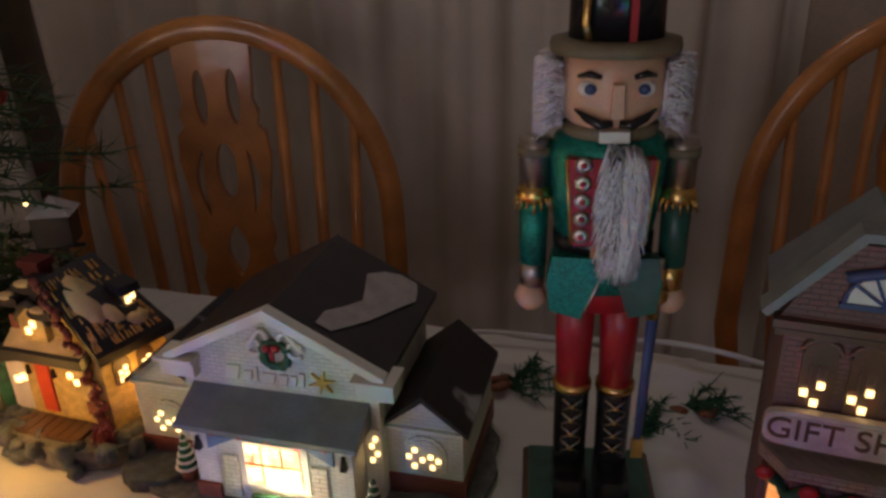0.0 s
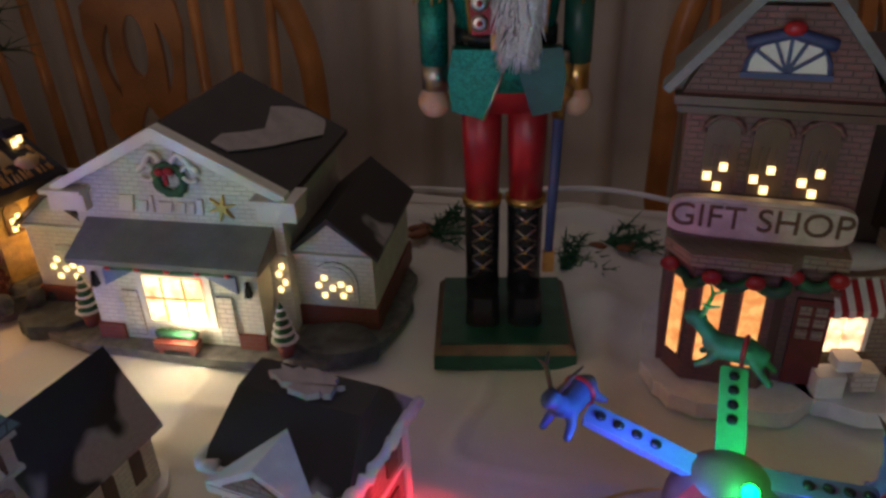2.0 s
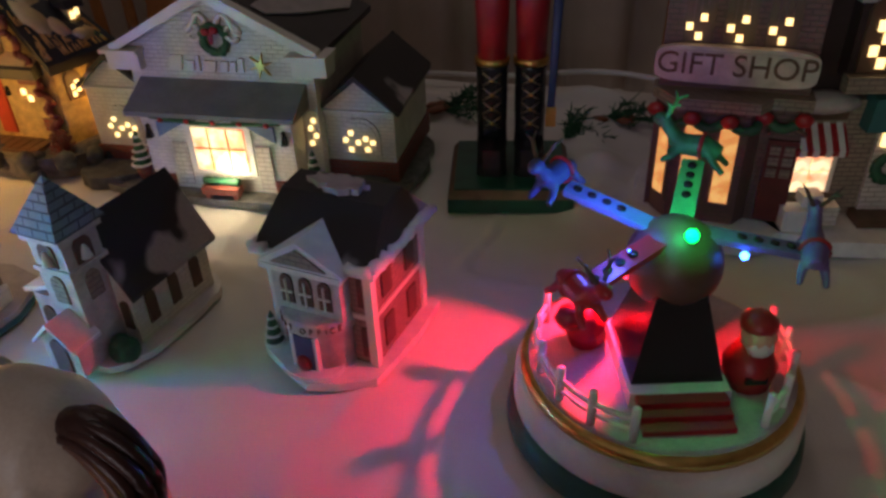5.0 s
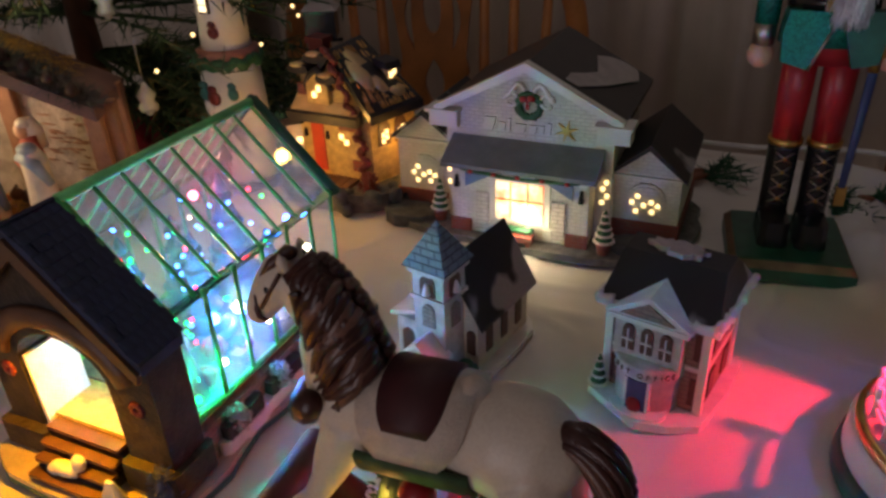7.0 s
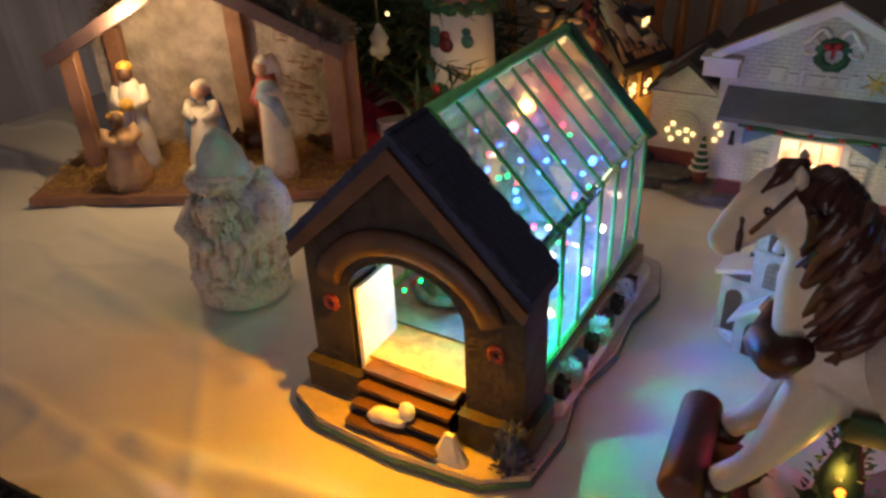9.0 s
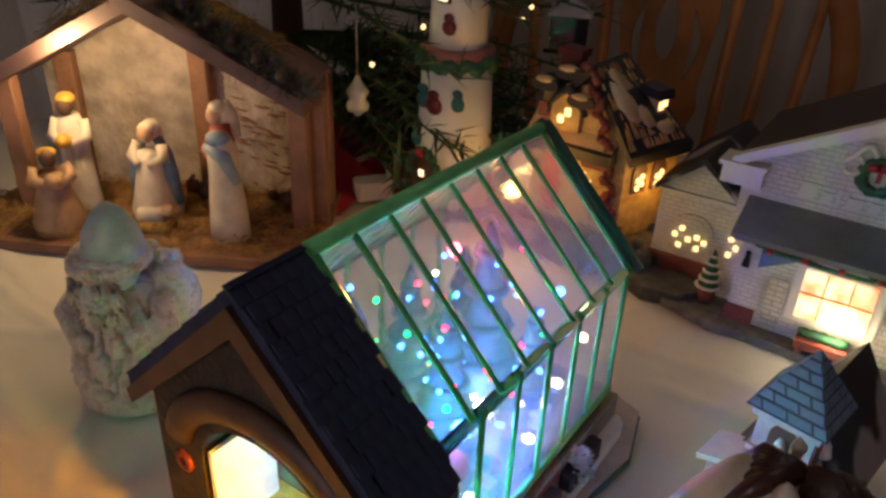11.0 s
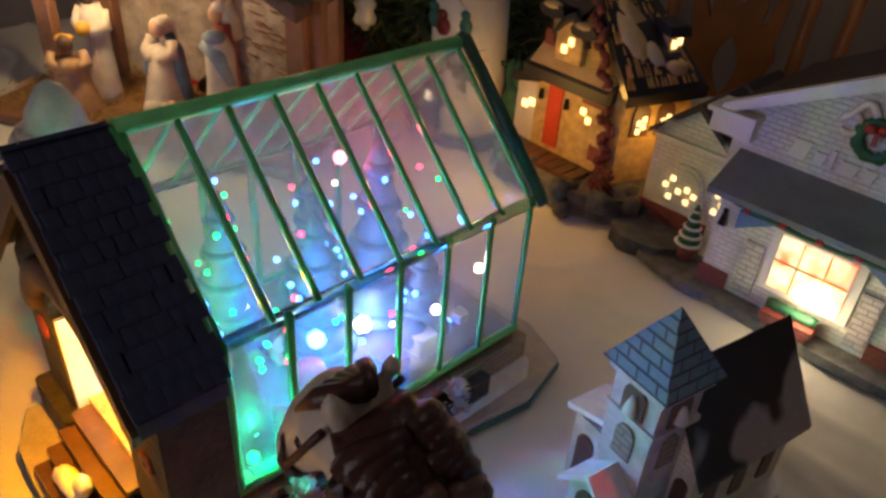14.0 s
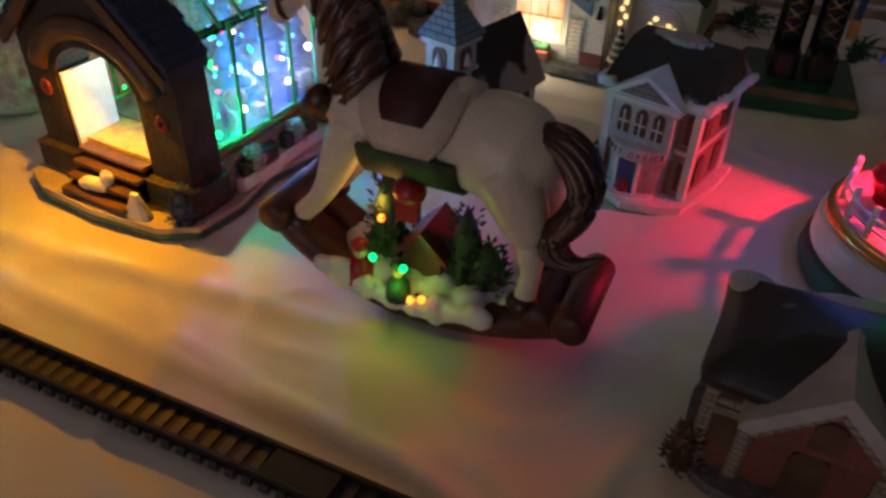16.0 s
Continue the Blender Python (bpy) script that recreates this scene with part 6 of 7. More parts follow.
# ---------------------------------------------------------------- santa figurine
def santa():
    s = Shape()
    s.turned([(0.030, 0), (0.034, 0.004), (0.034, 0.016), (0.030, 0.020)], 24, 0)
    s.turned([(0.030, 0.018), (0.031, 0.035), (0.027, 0.055), (0.020, 0.078)], 20, 0)
    s.ball((-0.004, -0.006, 0.086), (0.018, 0.017, 0.018), 1, 14)
    s.turned([(0.0195, 0.088), (0.0205, 0.094), (0.019, 0.099)], 18, 1, Matrix.Translation((-0.002, -0.004, 0)))
    s.turned([(0.0180, 0.096), (0.0150, 0.110), (0.0075, 0.122), (0.002, 0.126)], 16, 2, Matrix.Translation((0.001, -0.003, 0)))
    s.ball((-0.003, -0.020, 0.076), (0.013, 0.009, 0.014), 1, 10).ball((-0.004, -0.022, 0.066), (0.009, 0.007, 0.010), 1, 10)
    s.ball((-0.004, -0.023, 0.088), 0.0032, 0, 8)
    for sx in (-1, 1):
        s.tube([(sx * 0.022, 0.0, 0.070), (sx * 0.029, -0.010, 0.056), (sx * 0.014, -0.025, 0.050)], [0.009, 0.0095, 0.007], 0, n=10)
        s.ball((sx * 0.010, -0.028, 0.050), (0.007, 0.006, 0.007), 1, 8)
        s.ball((sx * 0.012, -0.024, 0.024), (0.009, 0.012, 0.012), 0, 8)
    s.ball((0.022, 0.012, 0.062), (0.018, 0.016, 0.024), 0, 12).ball((0.026, 0.008, 0.040), (0.014, 0.012, 0.014), 0, 10)
    s.ball((0.0, -0.030, 0.036), (0.008, 0.006, 0.010), 0, 8)
    rr = random.Random(8)
    for k in range(70):
        # beard locks
        a, z = rr.uniform(-1.1, 1.1), rr.uniform(0.062, 0.088)
        w = 0.012 + 0.006 * (z - 0.062) / 0.026
        p = Vector((-0.003 + w * math.sin(a), -0.013 - 0.012 * math.cos(a), z))
        s.tube([p, p + Vector((rr.uniform(-0.002, 0.002), -0.002, -0.005)), p + Vector((rr.uniform(-0.004, 0.004), -0.001, -0.011))], [0.0020, 0.0019, 0.0005], 1, n=6)
    for k in range(46):
        # fur trim round the hood, the hem and the coat's opening
        a = 2 * math.pi * k / 46
        s.ball((-0.002 + 0.0200 * math.cos(a), -0.004 + 0.0195 * math.sin(a), 0.0925 + rr.uniform(-0.001, 0.001)), rr.uniform(0.0030, 0.0042), 1, 6)
        s.ball((0.0315 * math.cos(a), 0.0315 * math.sin(a), 0.026 + rr.uniform(-0.002, 0.002)), rr.uniform(0.0036, 0.0050), 1, 6)
    for k in range(18):
        a = 2 * math.pi * k / 18
        s.tube([(0.0310 * math.cos(a), 0.0310 * math.sin(a), 0.030), (0.0285 * math.cos(a + 0.12), 0.0285 * math.sin(a + 0.12), 0.050), (0.021 * math.cos(a), 0.021 * math.sin(a), 0.074)], [0.0040, 0.0030, 0.0016], 0, n=6)
    for k in range(26):
        a = rr.uniform(0, 2 * math.pi)
        s.ball((0.029 * math.cos(a), 0.029 * math.sin(a), rr.uniform(0.010, 0.022)), (rr.uniform(0.004, 0.009), rr.uniform(0.004, 0.009), rr.uniform(0.004, 0.007)), 0, 7)
    for k in range(7):
        s.ball((0.008 + rr.uniform(-0.012, 0.016), 0.014 + rr.uniform(-0.006, 0.006), 0.082 + rr.uniform(-0.006, 0.008)), rr.uniform(0.005, 0.008), 0, 8)
    ob = solid("santa_figurine", s, [FIGWASH, FIGWASH, SANTAHAT], "whitewashed bearded gift-bringer figurine on a round base", "figurine", -0.470, 0.288, T, 12)
    return ob


FIGWASH = mat("brown_washed_white", (0.60, 0.55, 0.49), 0.55, vary=0.2, scale=130, fine=500, bump=0.5, dist=0.001, other=(0.46, 0.39, 0.32), cut=0.56)
# the hat's teal holds the green light falling on it from the greenhouse
SANTAHAT = mat("green_lit_hat_glaze", (0.42, 0.50, 0.48), 0.5, vary=0.2)
santa()


# ---------------------------------------------------------------- nativity stable
NX, NY, NYAW = -0.592, 0.452, 16


def stable():
    t = thing("nativity_stable", NX, NY, T, NYAW, "wooden stable with a bark back wall and straw floor", "stable")
    part("base", Shape().slab(wavy([(-0.16, -0.042), (0.0, -0.046), (0.138, -0.040), (0.142, 0.03), (0.135, 0.10), (-0.16, 0.10)], 0.002, 3), 0, 0.008, "z"), BARN, t, "dark wooden base")
    part("back_wall", Shape().slab([(-0.125, 0.008), (0.122, 0.008), (0.122, 0.122), (0, 0.180), (-0.125, 0.122)], 0.082, 0.088), BARK, t, "rough pale bark back wall")
    for x, y, h in ((-0.120, 0.020, 0.126), (0.120, 0.020, 0.124), (-0.100, 0.076, 0.128), (0.126, 0.076, 0.124), (0.020, 0.076, 0.172), (0.132, 0.030, 0.120)):
        part("post", Shape().box((x, y, h / 2 + 0.004), (0.016, 0.012, h), bevel=0.001), BARN, t, "reddish wooden post")
    for sx in (-1, 1):
        part("roof_board", Shape().slab([(0, 0.197), (sx * 0.131, 0.127), (sx * 0.131, 0.114), (0, 0.184)], -0.004, 0.095), BARNDARK, t, "dark purple-brown roof board")
    rr = random.Random(19)
    for k in range(60):
        x, z = rr.uniform(0.034, 0.108), rr.uniform(0.030, 0.125)
        ln = rr.uniform(0.006, 0.016)
        part("bark_ridge", Shape().tube([(x, 0.0815, z), (x + ln * 0.5, 0.0808, z - 0.001), (x + ln, 0.0815, z - 0.0025)], [0.0005, 0.0011, 0.0004], n=5), BARN, t)
    part("bulb", Shape().ball((-0.046, -0.004, 0.164), 0.0035), LED_W, t, "warm lit bulb")
    h = Shape()
    rr = random.Random(44)
    for k in range(2600):
        x, y = rr.uniform(-0.155, 0.135), rr.uniform(-0.040, 0.080)
        a, ln, z = rr.uniform(0, math.pi), rr.uniform(0.006, 0.018), 0.008 + rr.random() ** 2 * 0.010
        dx, dy, dz = ln * math.cos(a), ln * math.sin(a), rr.uniform(-0.003, 0.004)
        w = 0.0006
        nx, ny = -math.sin(a) * w, math.cos(a) * w
        h.add([(x - nx, y - ny, z), (x + nx, y + ny, z), (x + dx, y + dy, z + dz), (x + dx * 0.5, y + dy * 0.5, z + dz * 0.5 + 0.0008)], [(0, 1, 2), (0, 3, 1), (1, 3, 2), (2, 3, 0)])
    for k in range(700):
        sx = rr.choice((-1, 1))
        u, y = rr.uniform(0.2, 0.75), rr.uniform(0.03, 0.07)
        x, z = sx * 0.131 * u, 0.199 - 0.070 * u + rr.random() ** 2 * 0.012
        a, ln = rr.uniform(0, math.pi), rr.uniform(0.008, 0.022)
        dx, dy = ln * math.cos(a), ln * math.sin(a) * 0.8
        dz = -0.070 * (abs(x + dx) - abs(x)) / 0.131 + rr.uniform(0.0, 0.005)
        h.add([(x, y - 0.0006, z), (x, y + 0.0006, z), (x + dx, y + dy, z + dz), (x + dx * 0.5, y + dy * 0.5, z + dz * 0.5 + 0.0008)], [(0, 1, 2), (0, 3, 1), (1, 3, 2), (2, 3, 0)])
    hob = part("straw", h, HAY, t, "loose golden straw")
    tagged(hob, kind="stuff")
    return t


stable()


def roof_greenery():
    ca, sa = math.cos(radians(NYAW)), math.sin(radians(NYAW))
    lx, ly = 0.062, 0.010
    t = thing("pine_garland", NX + ca * lx - sa * ly, NY + sa * lx + ca * ly, T + 0.160, NYAW, "frosted grey-green pine garland lying on the stable roof", "garland")
    s, rr = Shape(), random.Random(52)
    spine = [Vector((-0.040, 0.020, 0.030)), Vector((-0.005, 0.008, 0.012)), Vector((0.030, -0.004, -0.006)), Vector((0.070, -0.010, -0.030))]
    s.tube(spine, 0.0022, n=6)
    for k in range(1500):
        u = rr.random() * 2.999
        p = spine[int(u)].lerp(spine[int(u) + 1], u - int(u))
        d = Vector((rr.gauss(0.2, 0.8), rr.gauss(-0.1, 0.8), rr.gauss(0.25, 0.6))).normalized() * rr.uniform(0.010, 0.024)
        w = d.cross(Vector((0.1, 0.2, 1))).normalized() * 0.0008
        s.add([p - w, p + w, p + d, p + d * 0.5 + Vector((0, 0, 0.0008))], [(0, 1, 2), (0, 3, 1), (1, 3, 2), (2, 3, 0)])
    tagged(part("needles", s, FROSTPINE, t, "frosted needles"), kind="stuff")
    for k in range(5):
        p = spine[0].lerp(spine[3], 0.15 + 0.18 * k)
        part("cone", Shape().turned([(0.002, -0.006), (0.006, -0.002), (0.005, 0.004), (0.001, 0.008)], 9, m=Matrix.Translation(p + Vector((0, -0.010, 0.008)))), DARKBROWN, t)


FROSTPINE = mat("frosted_pine", (0.075, 0.085, 0.075), 0.8, vary=0.5, scale=90)
roof_greenery()
GOLDPAINT = mat("yellow_gold_paint", (0.62, 0.36, 0.06), 0.45, vary=0.2)
CAPEBLUE = mat("slate_blue_cape", (0.13, 0.20, 0.32), 0.5, vary=0.25, scale=80)


def robed(name, lx, ly, h, mats, label, kneel=False, hold=True, cape=0, yaw=0):
    s = Shape()
    if kneel:
        s.turned([(0.020, 0), (0.021, h * 0.12), (0.014, h * 0.45), (0.010, h * 0.72)], 16, 0, squash=1.1)
        s.ball((0, 0.010, h * 0.12), (0.014, 0.020, 0.010), 0, 10)
    else:
        s.turned([(0.015, 0), (0.0145, h * 0.1), (0.012, h * 0.5), (0.0125, h * 0.7), (0.008, h * 0.83)], 16, 0, squash=0.85)
    s.ball((0, -0.0035, h * 0.895), (0.0066, 0.0068, 0.0080), 1, 12)
    s.turned([(0.0072, h * 0.93), (0.0078, h * 0.955), (0.0055, h * 0.985), (0.002, h)], 12, 2, squash=1.0)
    for sx in (-1, 1):
        s.tube([(sx * 0.010, 0, h * 0.78), (sx * 0.014, -0.004, h * 0.66), (sx * 0.004, -0.014, h * 0.62)], [0.0055, 0.0055, 0.0035], 0, n=8)
    for k in range(5):
        a = -1.9 + k * 0.35
        s.tube([(0.0125 * math.cos(a), 0.011 * math.sin(a), h * 0.08), (0.010 * math.cos(a), 0.0095 * math.sin(a), h * 0.6)], 0.0012, 0, n=5)
    if cape:
        for sx in (-1, 1):
            s.tube([(sx * 0.006, 0.003, h * 0.84), (sx * 0.0125, 0.002, h * 0.70), (sx * 0.0165, 0.001, h * 0.45), (sx * 0.018, 0.002, h * 0.16)], [0.0042, 0.0058, 0.0060, 0.0052], cape, n=8)
        s.tube([(0, 0.004, h * 0.98), (0, 0.007, h * 0.88), (0, 0.009, h * 0.72)], [0.006, 0.0085, 0.0075], 2, n=10)
    if hold:
        s.turned([(0.006, 0), (0.0065, 0.006), (0.003, 0.010)], 10, 3, Matrix.Translation((0, -0.016, h * 0.62)))
    ca, sa = math.cos(radians(NYAW)), math.sin(radians(NYAW))
    return solid(name, s, mats, label, "figurine", NX + ca * lx - sa * ly, NY + sa * lx + ca * ly, T + 0.008, yaw, "stable figurines")


robed("kingly_figurine", -0.072, 0.020, 0.106, [FIGURE, BROWN, GOLDPAINT, GOLDPAINT], "cream robed figurine with gold crown standing in straw", yaw=20)
robed("kneeling_figurine", -0.076, -0.014, 0.070, [FIGTAN, BROWN, GOLDPAINT, FIGTAN], "tan robed figurine with gold cap kneeling in straw", True, yaw=50)
robed("motherly_figurine", -0.008, 0.022, 0.084, [FIGURE, FLESH, FIGURE, CAPEBLUE], "cream and blue veiled figurine kneeling in straw", True, False, cape=3, yaw=10)
robed("fatherly_figurine", 0.058, 0.012, 0.110, [FIGRED, FLESH, FIGURE, FIGRED], "red and pale blue robed figurine standing in straw", False, False, cape=3, yaw=-40)


def veil(name, lx, ly, z, shape, mats, label):
    ca, sa = math.cos(radians(NYAW)), math.sin(radians(NYAW))
    return solid(name, shape, mats, label, "figurine", NX + ca * lx - sa * ly, NY + sa * lx + ca * ly, T + z, NYAW, "stable figurines")


# the shepherd in pale blue stands before the red robe, the baby lies in straw
sh = Shape().turned([(0.0165, 0), (0.0155, 0.02), (0.0125, 0.055), (0.012, 0.078), (0.006, 0.090)], 16, 0, squash=0.9).tube([(-0.010, -0.004, 0.082), (0.004, -0.009, 0.074), (0.012, -0.006, 0.052)], [0.006, 0.0065, 0.004], 1, n=8).ball((-0.002, -0.002, 0.087), (0.010, 0.009, 0.006), 1, 10)
veil("shepherd_figurine", 0.066, -0.008, 0.008, sh, [FIGURE, FIGBLUE], "cream and pale blue cloaked figurine standing in straw")
baby = Shape().tube([(-0.010, 0, 0.012), (0.010, 0, 0.014)], [0.007, 0.006], 0, n=10).ball((0.014, 0, 0.018), 0.0055, 1, 8).tube([(-0.016, -0.008, 0.004), (0.016, -0.008, 0.004)], 0.004, 2, n=8).tube([(-0.016, 0.008, 0.004), (0.016, 0.008, 0.004)], 0.004, 2, n=8).box((0, 0, 0.005), (0.030, 0.016, 0.008), 2)
veil("crib_figurine", -0.002, -0.004, 0.008, baby, [FIGURE, FLESH, HAY], "swaddled shape in a small straw crib")
ox = Shape().ball((0, 0, 0.014), (0.016, 0.009, 0.010), 0, 10).ball((-0.016, -0.004, 0.019), (0.008, 0.006, 0.007), 0, 8).tube([(-0.017, -0.009, 0.024), (-0.018, 0.004, 0.025)], 0.002, 0, n=6)
veil("resting_ox", 0.030, 0.050, 0.008, ox, [BROWN], "dark brown resting ox figurine in straw")
veil("resting_lamb", 0.098, 0.050, 0.008, Shape().ball((0, 0, 0.010), (0.012, 0.007, 0.008), 0, 10).ball((-0.012, -0.003, 0.015), (0.006, 0.005, 0.005), 0, 8), [BROWN], "small brown resting animal figurine in straw")


# ---------------------------------------------------------------- tower and cottage
def lighthouse():
    t = thing("snowy_tower", -0.393, 0.624, T, -20, "cream ceramic tower with painted mittens and garland bands", "village tower", "village houses")
    t.scale = (0.9, 0.9, 1)
    part("base", Shape().slab(wavy(oval(0, 0, 0.050, 0.046, 28), 0.002, 4), 0, 0.010, "z"), ROCK, t)
    part("shaft", Shape().turned([(0.042, 0.006), (0.038, 0.06), (0.034, 0.138)], 28), WHITE, t, "cream lower shaft")
    part("upper_shaft", Shape().turned([(0.029, 0.138), (0.0265, 0.20), (0.024, 0.27)], 28), WHITE, t)
    rr = random.Random(14)
    gal = Shape().tube([(0.0355 * math.cos(2 * math.pi * k / 60), 0.0355 * math.sin(2 * math.pi * k / 60), 0.137 + 0.003 * math.sin(k * 1.3)) for k in range(61)], [rr.uniform(0.0046, 0.0072) for k in range(61)], n=8)
    part("garland", gal, GREEN, t, "dark green garland band")
    part("ledge", Shape().turned([(0.034, 0.139), (0.037, 0.142), (0.036, 0.148), (0.029, 0.150)], 28), ROSE, t, "rose ledge")
    for a, z, rad, w in ((-108, 0.105, 0.0355, 0.010), (-86, 0.102, 0.0355, 0.010), (-70, 0.168, 0.028, 0.008), (-48, 0.106, 0.0355, 0.009), (-120, 0.068, 0.0375, 0.010)):
        ca, sa = math.cos(radians(a)), math.sin(radians(a))
        part("mitten_ornament", Shape().ball((rad * ca, rad * sa, z), (w, 0.004, w * 0.8)).ball((rad * ca * 1.05, rad * sa * 1.05, z + w), (w * 0.7, 0.003, 0.004)), MAROON if int(a) % 4 else TEAL, t)
    w = part("window", Shape().box((0.004, -0.0268, 0.200), (0.013, 0.004, 0.026)), BROWN, t)
    window_lights(t, 0.001, -0.0293, 0.192, [(0, 0), (1, 0), (0, 1), (1, 1), (0, 2), (1, 2)], 0.0045, 0.006, LITPALE)
    d = part("door", Shape().slab(arch_top(-0.004, 0.012, 0.030, 0.045), -0.043, -0.036), BROWN, t, "dark arched door")
    window_lights(t, -0.004, -0.0440, 0.040, [(0, 0)], 0.006, 0.006, LITPALE)
    ga = Shape()
    for k in range(9):
        a = math.pi * k / 8
        ga.ball((-0.004 + 0.018 * math.cos(a), -0.041, 0.040 + 0.020 * math.sin(a)), 0.005, n=6)
    part("door_garland", ga, GREEN, t)
    part("bow", Shape().ball((-0.004, -0.047, 0.060), (0.006, 0.003, 0.004), n=8), RED, t)
    r = Shape().turned([(0.030, 0.262), (0.034, 0.266), (0.032, 0.275), (0.020, 0.29), (0.004, 0.31)], 24)
    part("cap", r, FIGRED, t)
    return t


ROSE = mat("dusty_rose", (0.30, 0.12, 0.10), 0.5)
LITPALE = glow("pale_window_light", (1.0, 0.80, 0.50), 1.4)
lighthouse()


def thatch(t, a, b, c, d, seed):
    """Ochre straw strokes and a pale snow patch on a dark roof slope with eave a-b and ridge d-c."""
    a, b, c, d = (Vector(q) for q in (a, b, c, d))
    nrm = (b - a).cross(d - a).normalized()
    rr = random.Random(seed)

    def at(u, v, lift):
        return (a.lerp(b, u)).lerp(d.lerp(c, u), v) + nrm * lift

    s = Shape()
    for k in range(150):
        u, v0 = rr.uniform(0.03, 0.93), 0.06 + 0.11 * rr.randrange(8)
        ln = rr.uniform(0.07, 0.13)
        s.tube([at(u, v0, 0.0006), at(u + rr.uniform(-0.02, 0.02), min(v0 + ln, 0.99), 0.0010)], [0.0009, 0.0004], n=5)
    f = part("straw_thatch", s, THATCH, t, "ochre straw strokes")
    tagged(f, kind="stuff")
    for u0, v0, ru, rv in ((0.36, 0.60, 0.24, 0.30), (0.52, 0.42, 0.15, 0.20), (0.72, 0.22, 0.14, 0.09)):
        ring = [at(u0 + ru * q[0] * rr.uniform(0.85, 1.1), v0 + rv * q[1] * rr.uniform(0.85, 1.1), 0.0) for q in oval(0, 0, 1, 1, 22)]
        m = len(ring)
        vs = [tuple(p) for p in ring] + [tuple(p + nrm * 0.0018) for p in ring] + [tuple(at(u0, v0, 0.0032))]
        fs = [(k, (k + 1) % m, m + (k + 1) % m, m + k) for k in range(m)] + [(m + k, m + (k + 1) % m, 2 * m) for k in range(m)]
        part("roof_snow", Shape().add(vs, fs, 0, True), ROOFCREAM, t, "cream glazed snow patch")
    p = at(0.80, 0.46, 0.002)
    dm = part("roof_dormer", Shape().box((0, 0, 0), (0.012, 0.009, 0.012)), YELLOWSTONE, t)
    dm.matrix_local = Matrix.Translation(p) @ Matrix.Rotation(radians(-18), 4, "Z")
    part("dormer_cap", Shape().slab([(-0.008, 0.005), (0.009, 0.004), (0.007, 0.010), (-0.008, 0.012)], -0.008, 0.008), ROOF_DARK, dm)
    part("window_pane", Shape().box((0.0064, -0.002, -0.001), (0.0016, 0.0036, 0.0050)).box((0.0064, 0.002, 0.001), (0.0016, 0.0030, 0.0050)), LIT, dm)


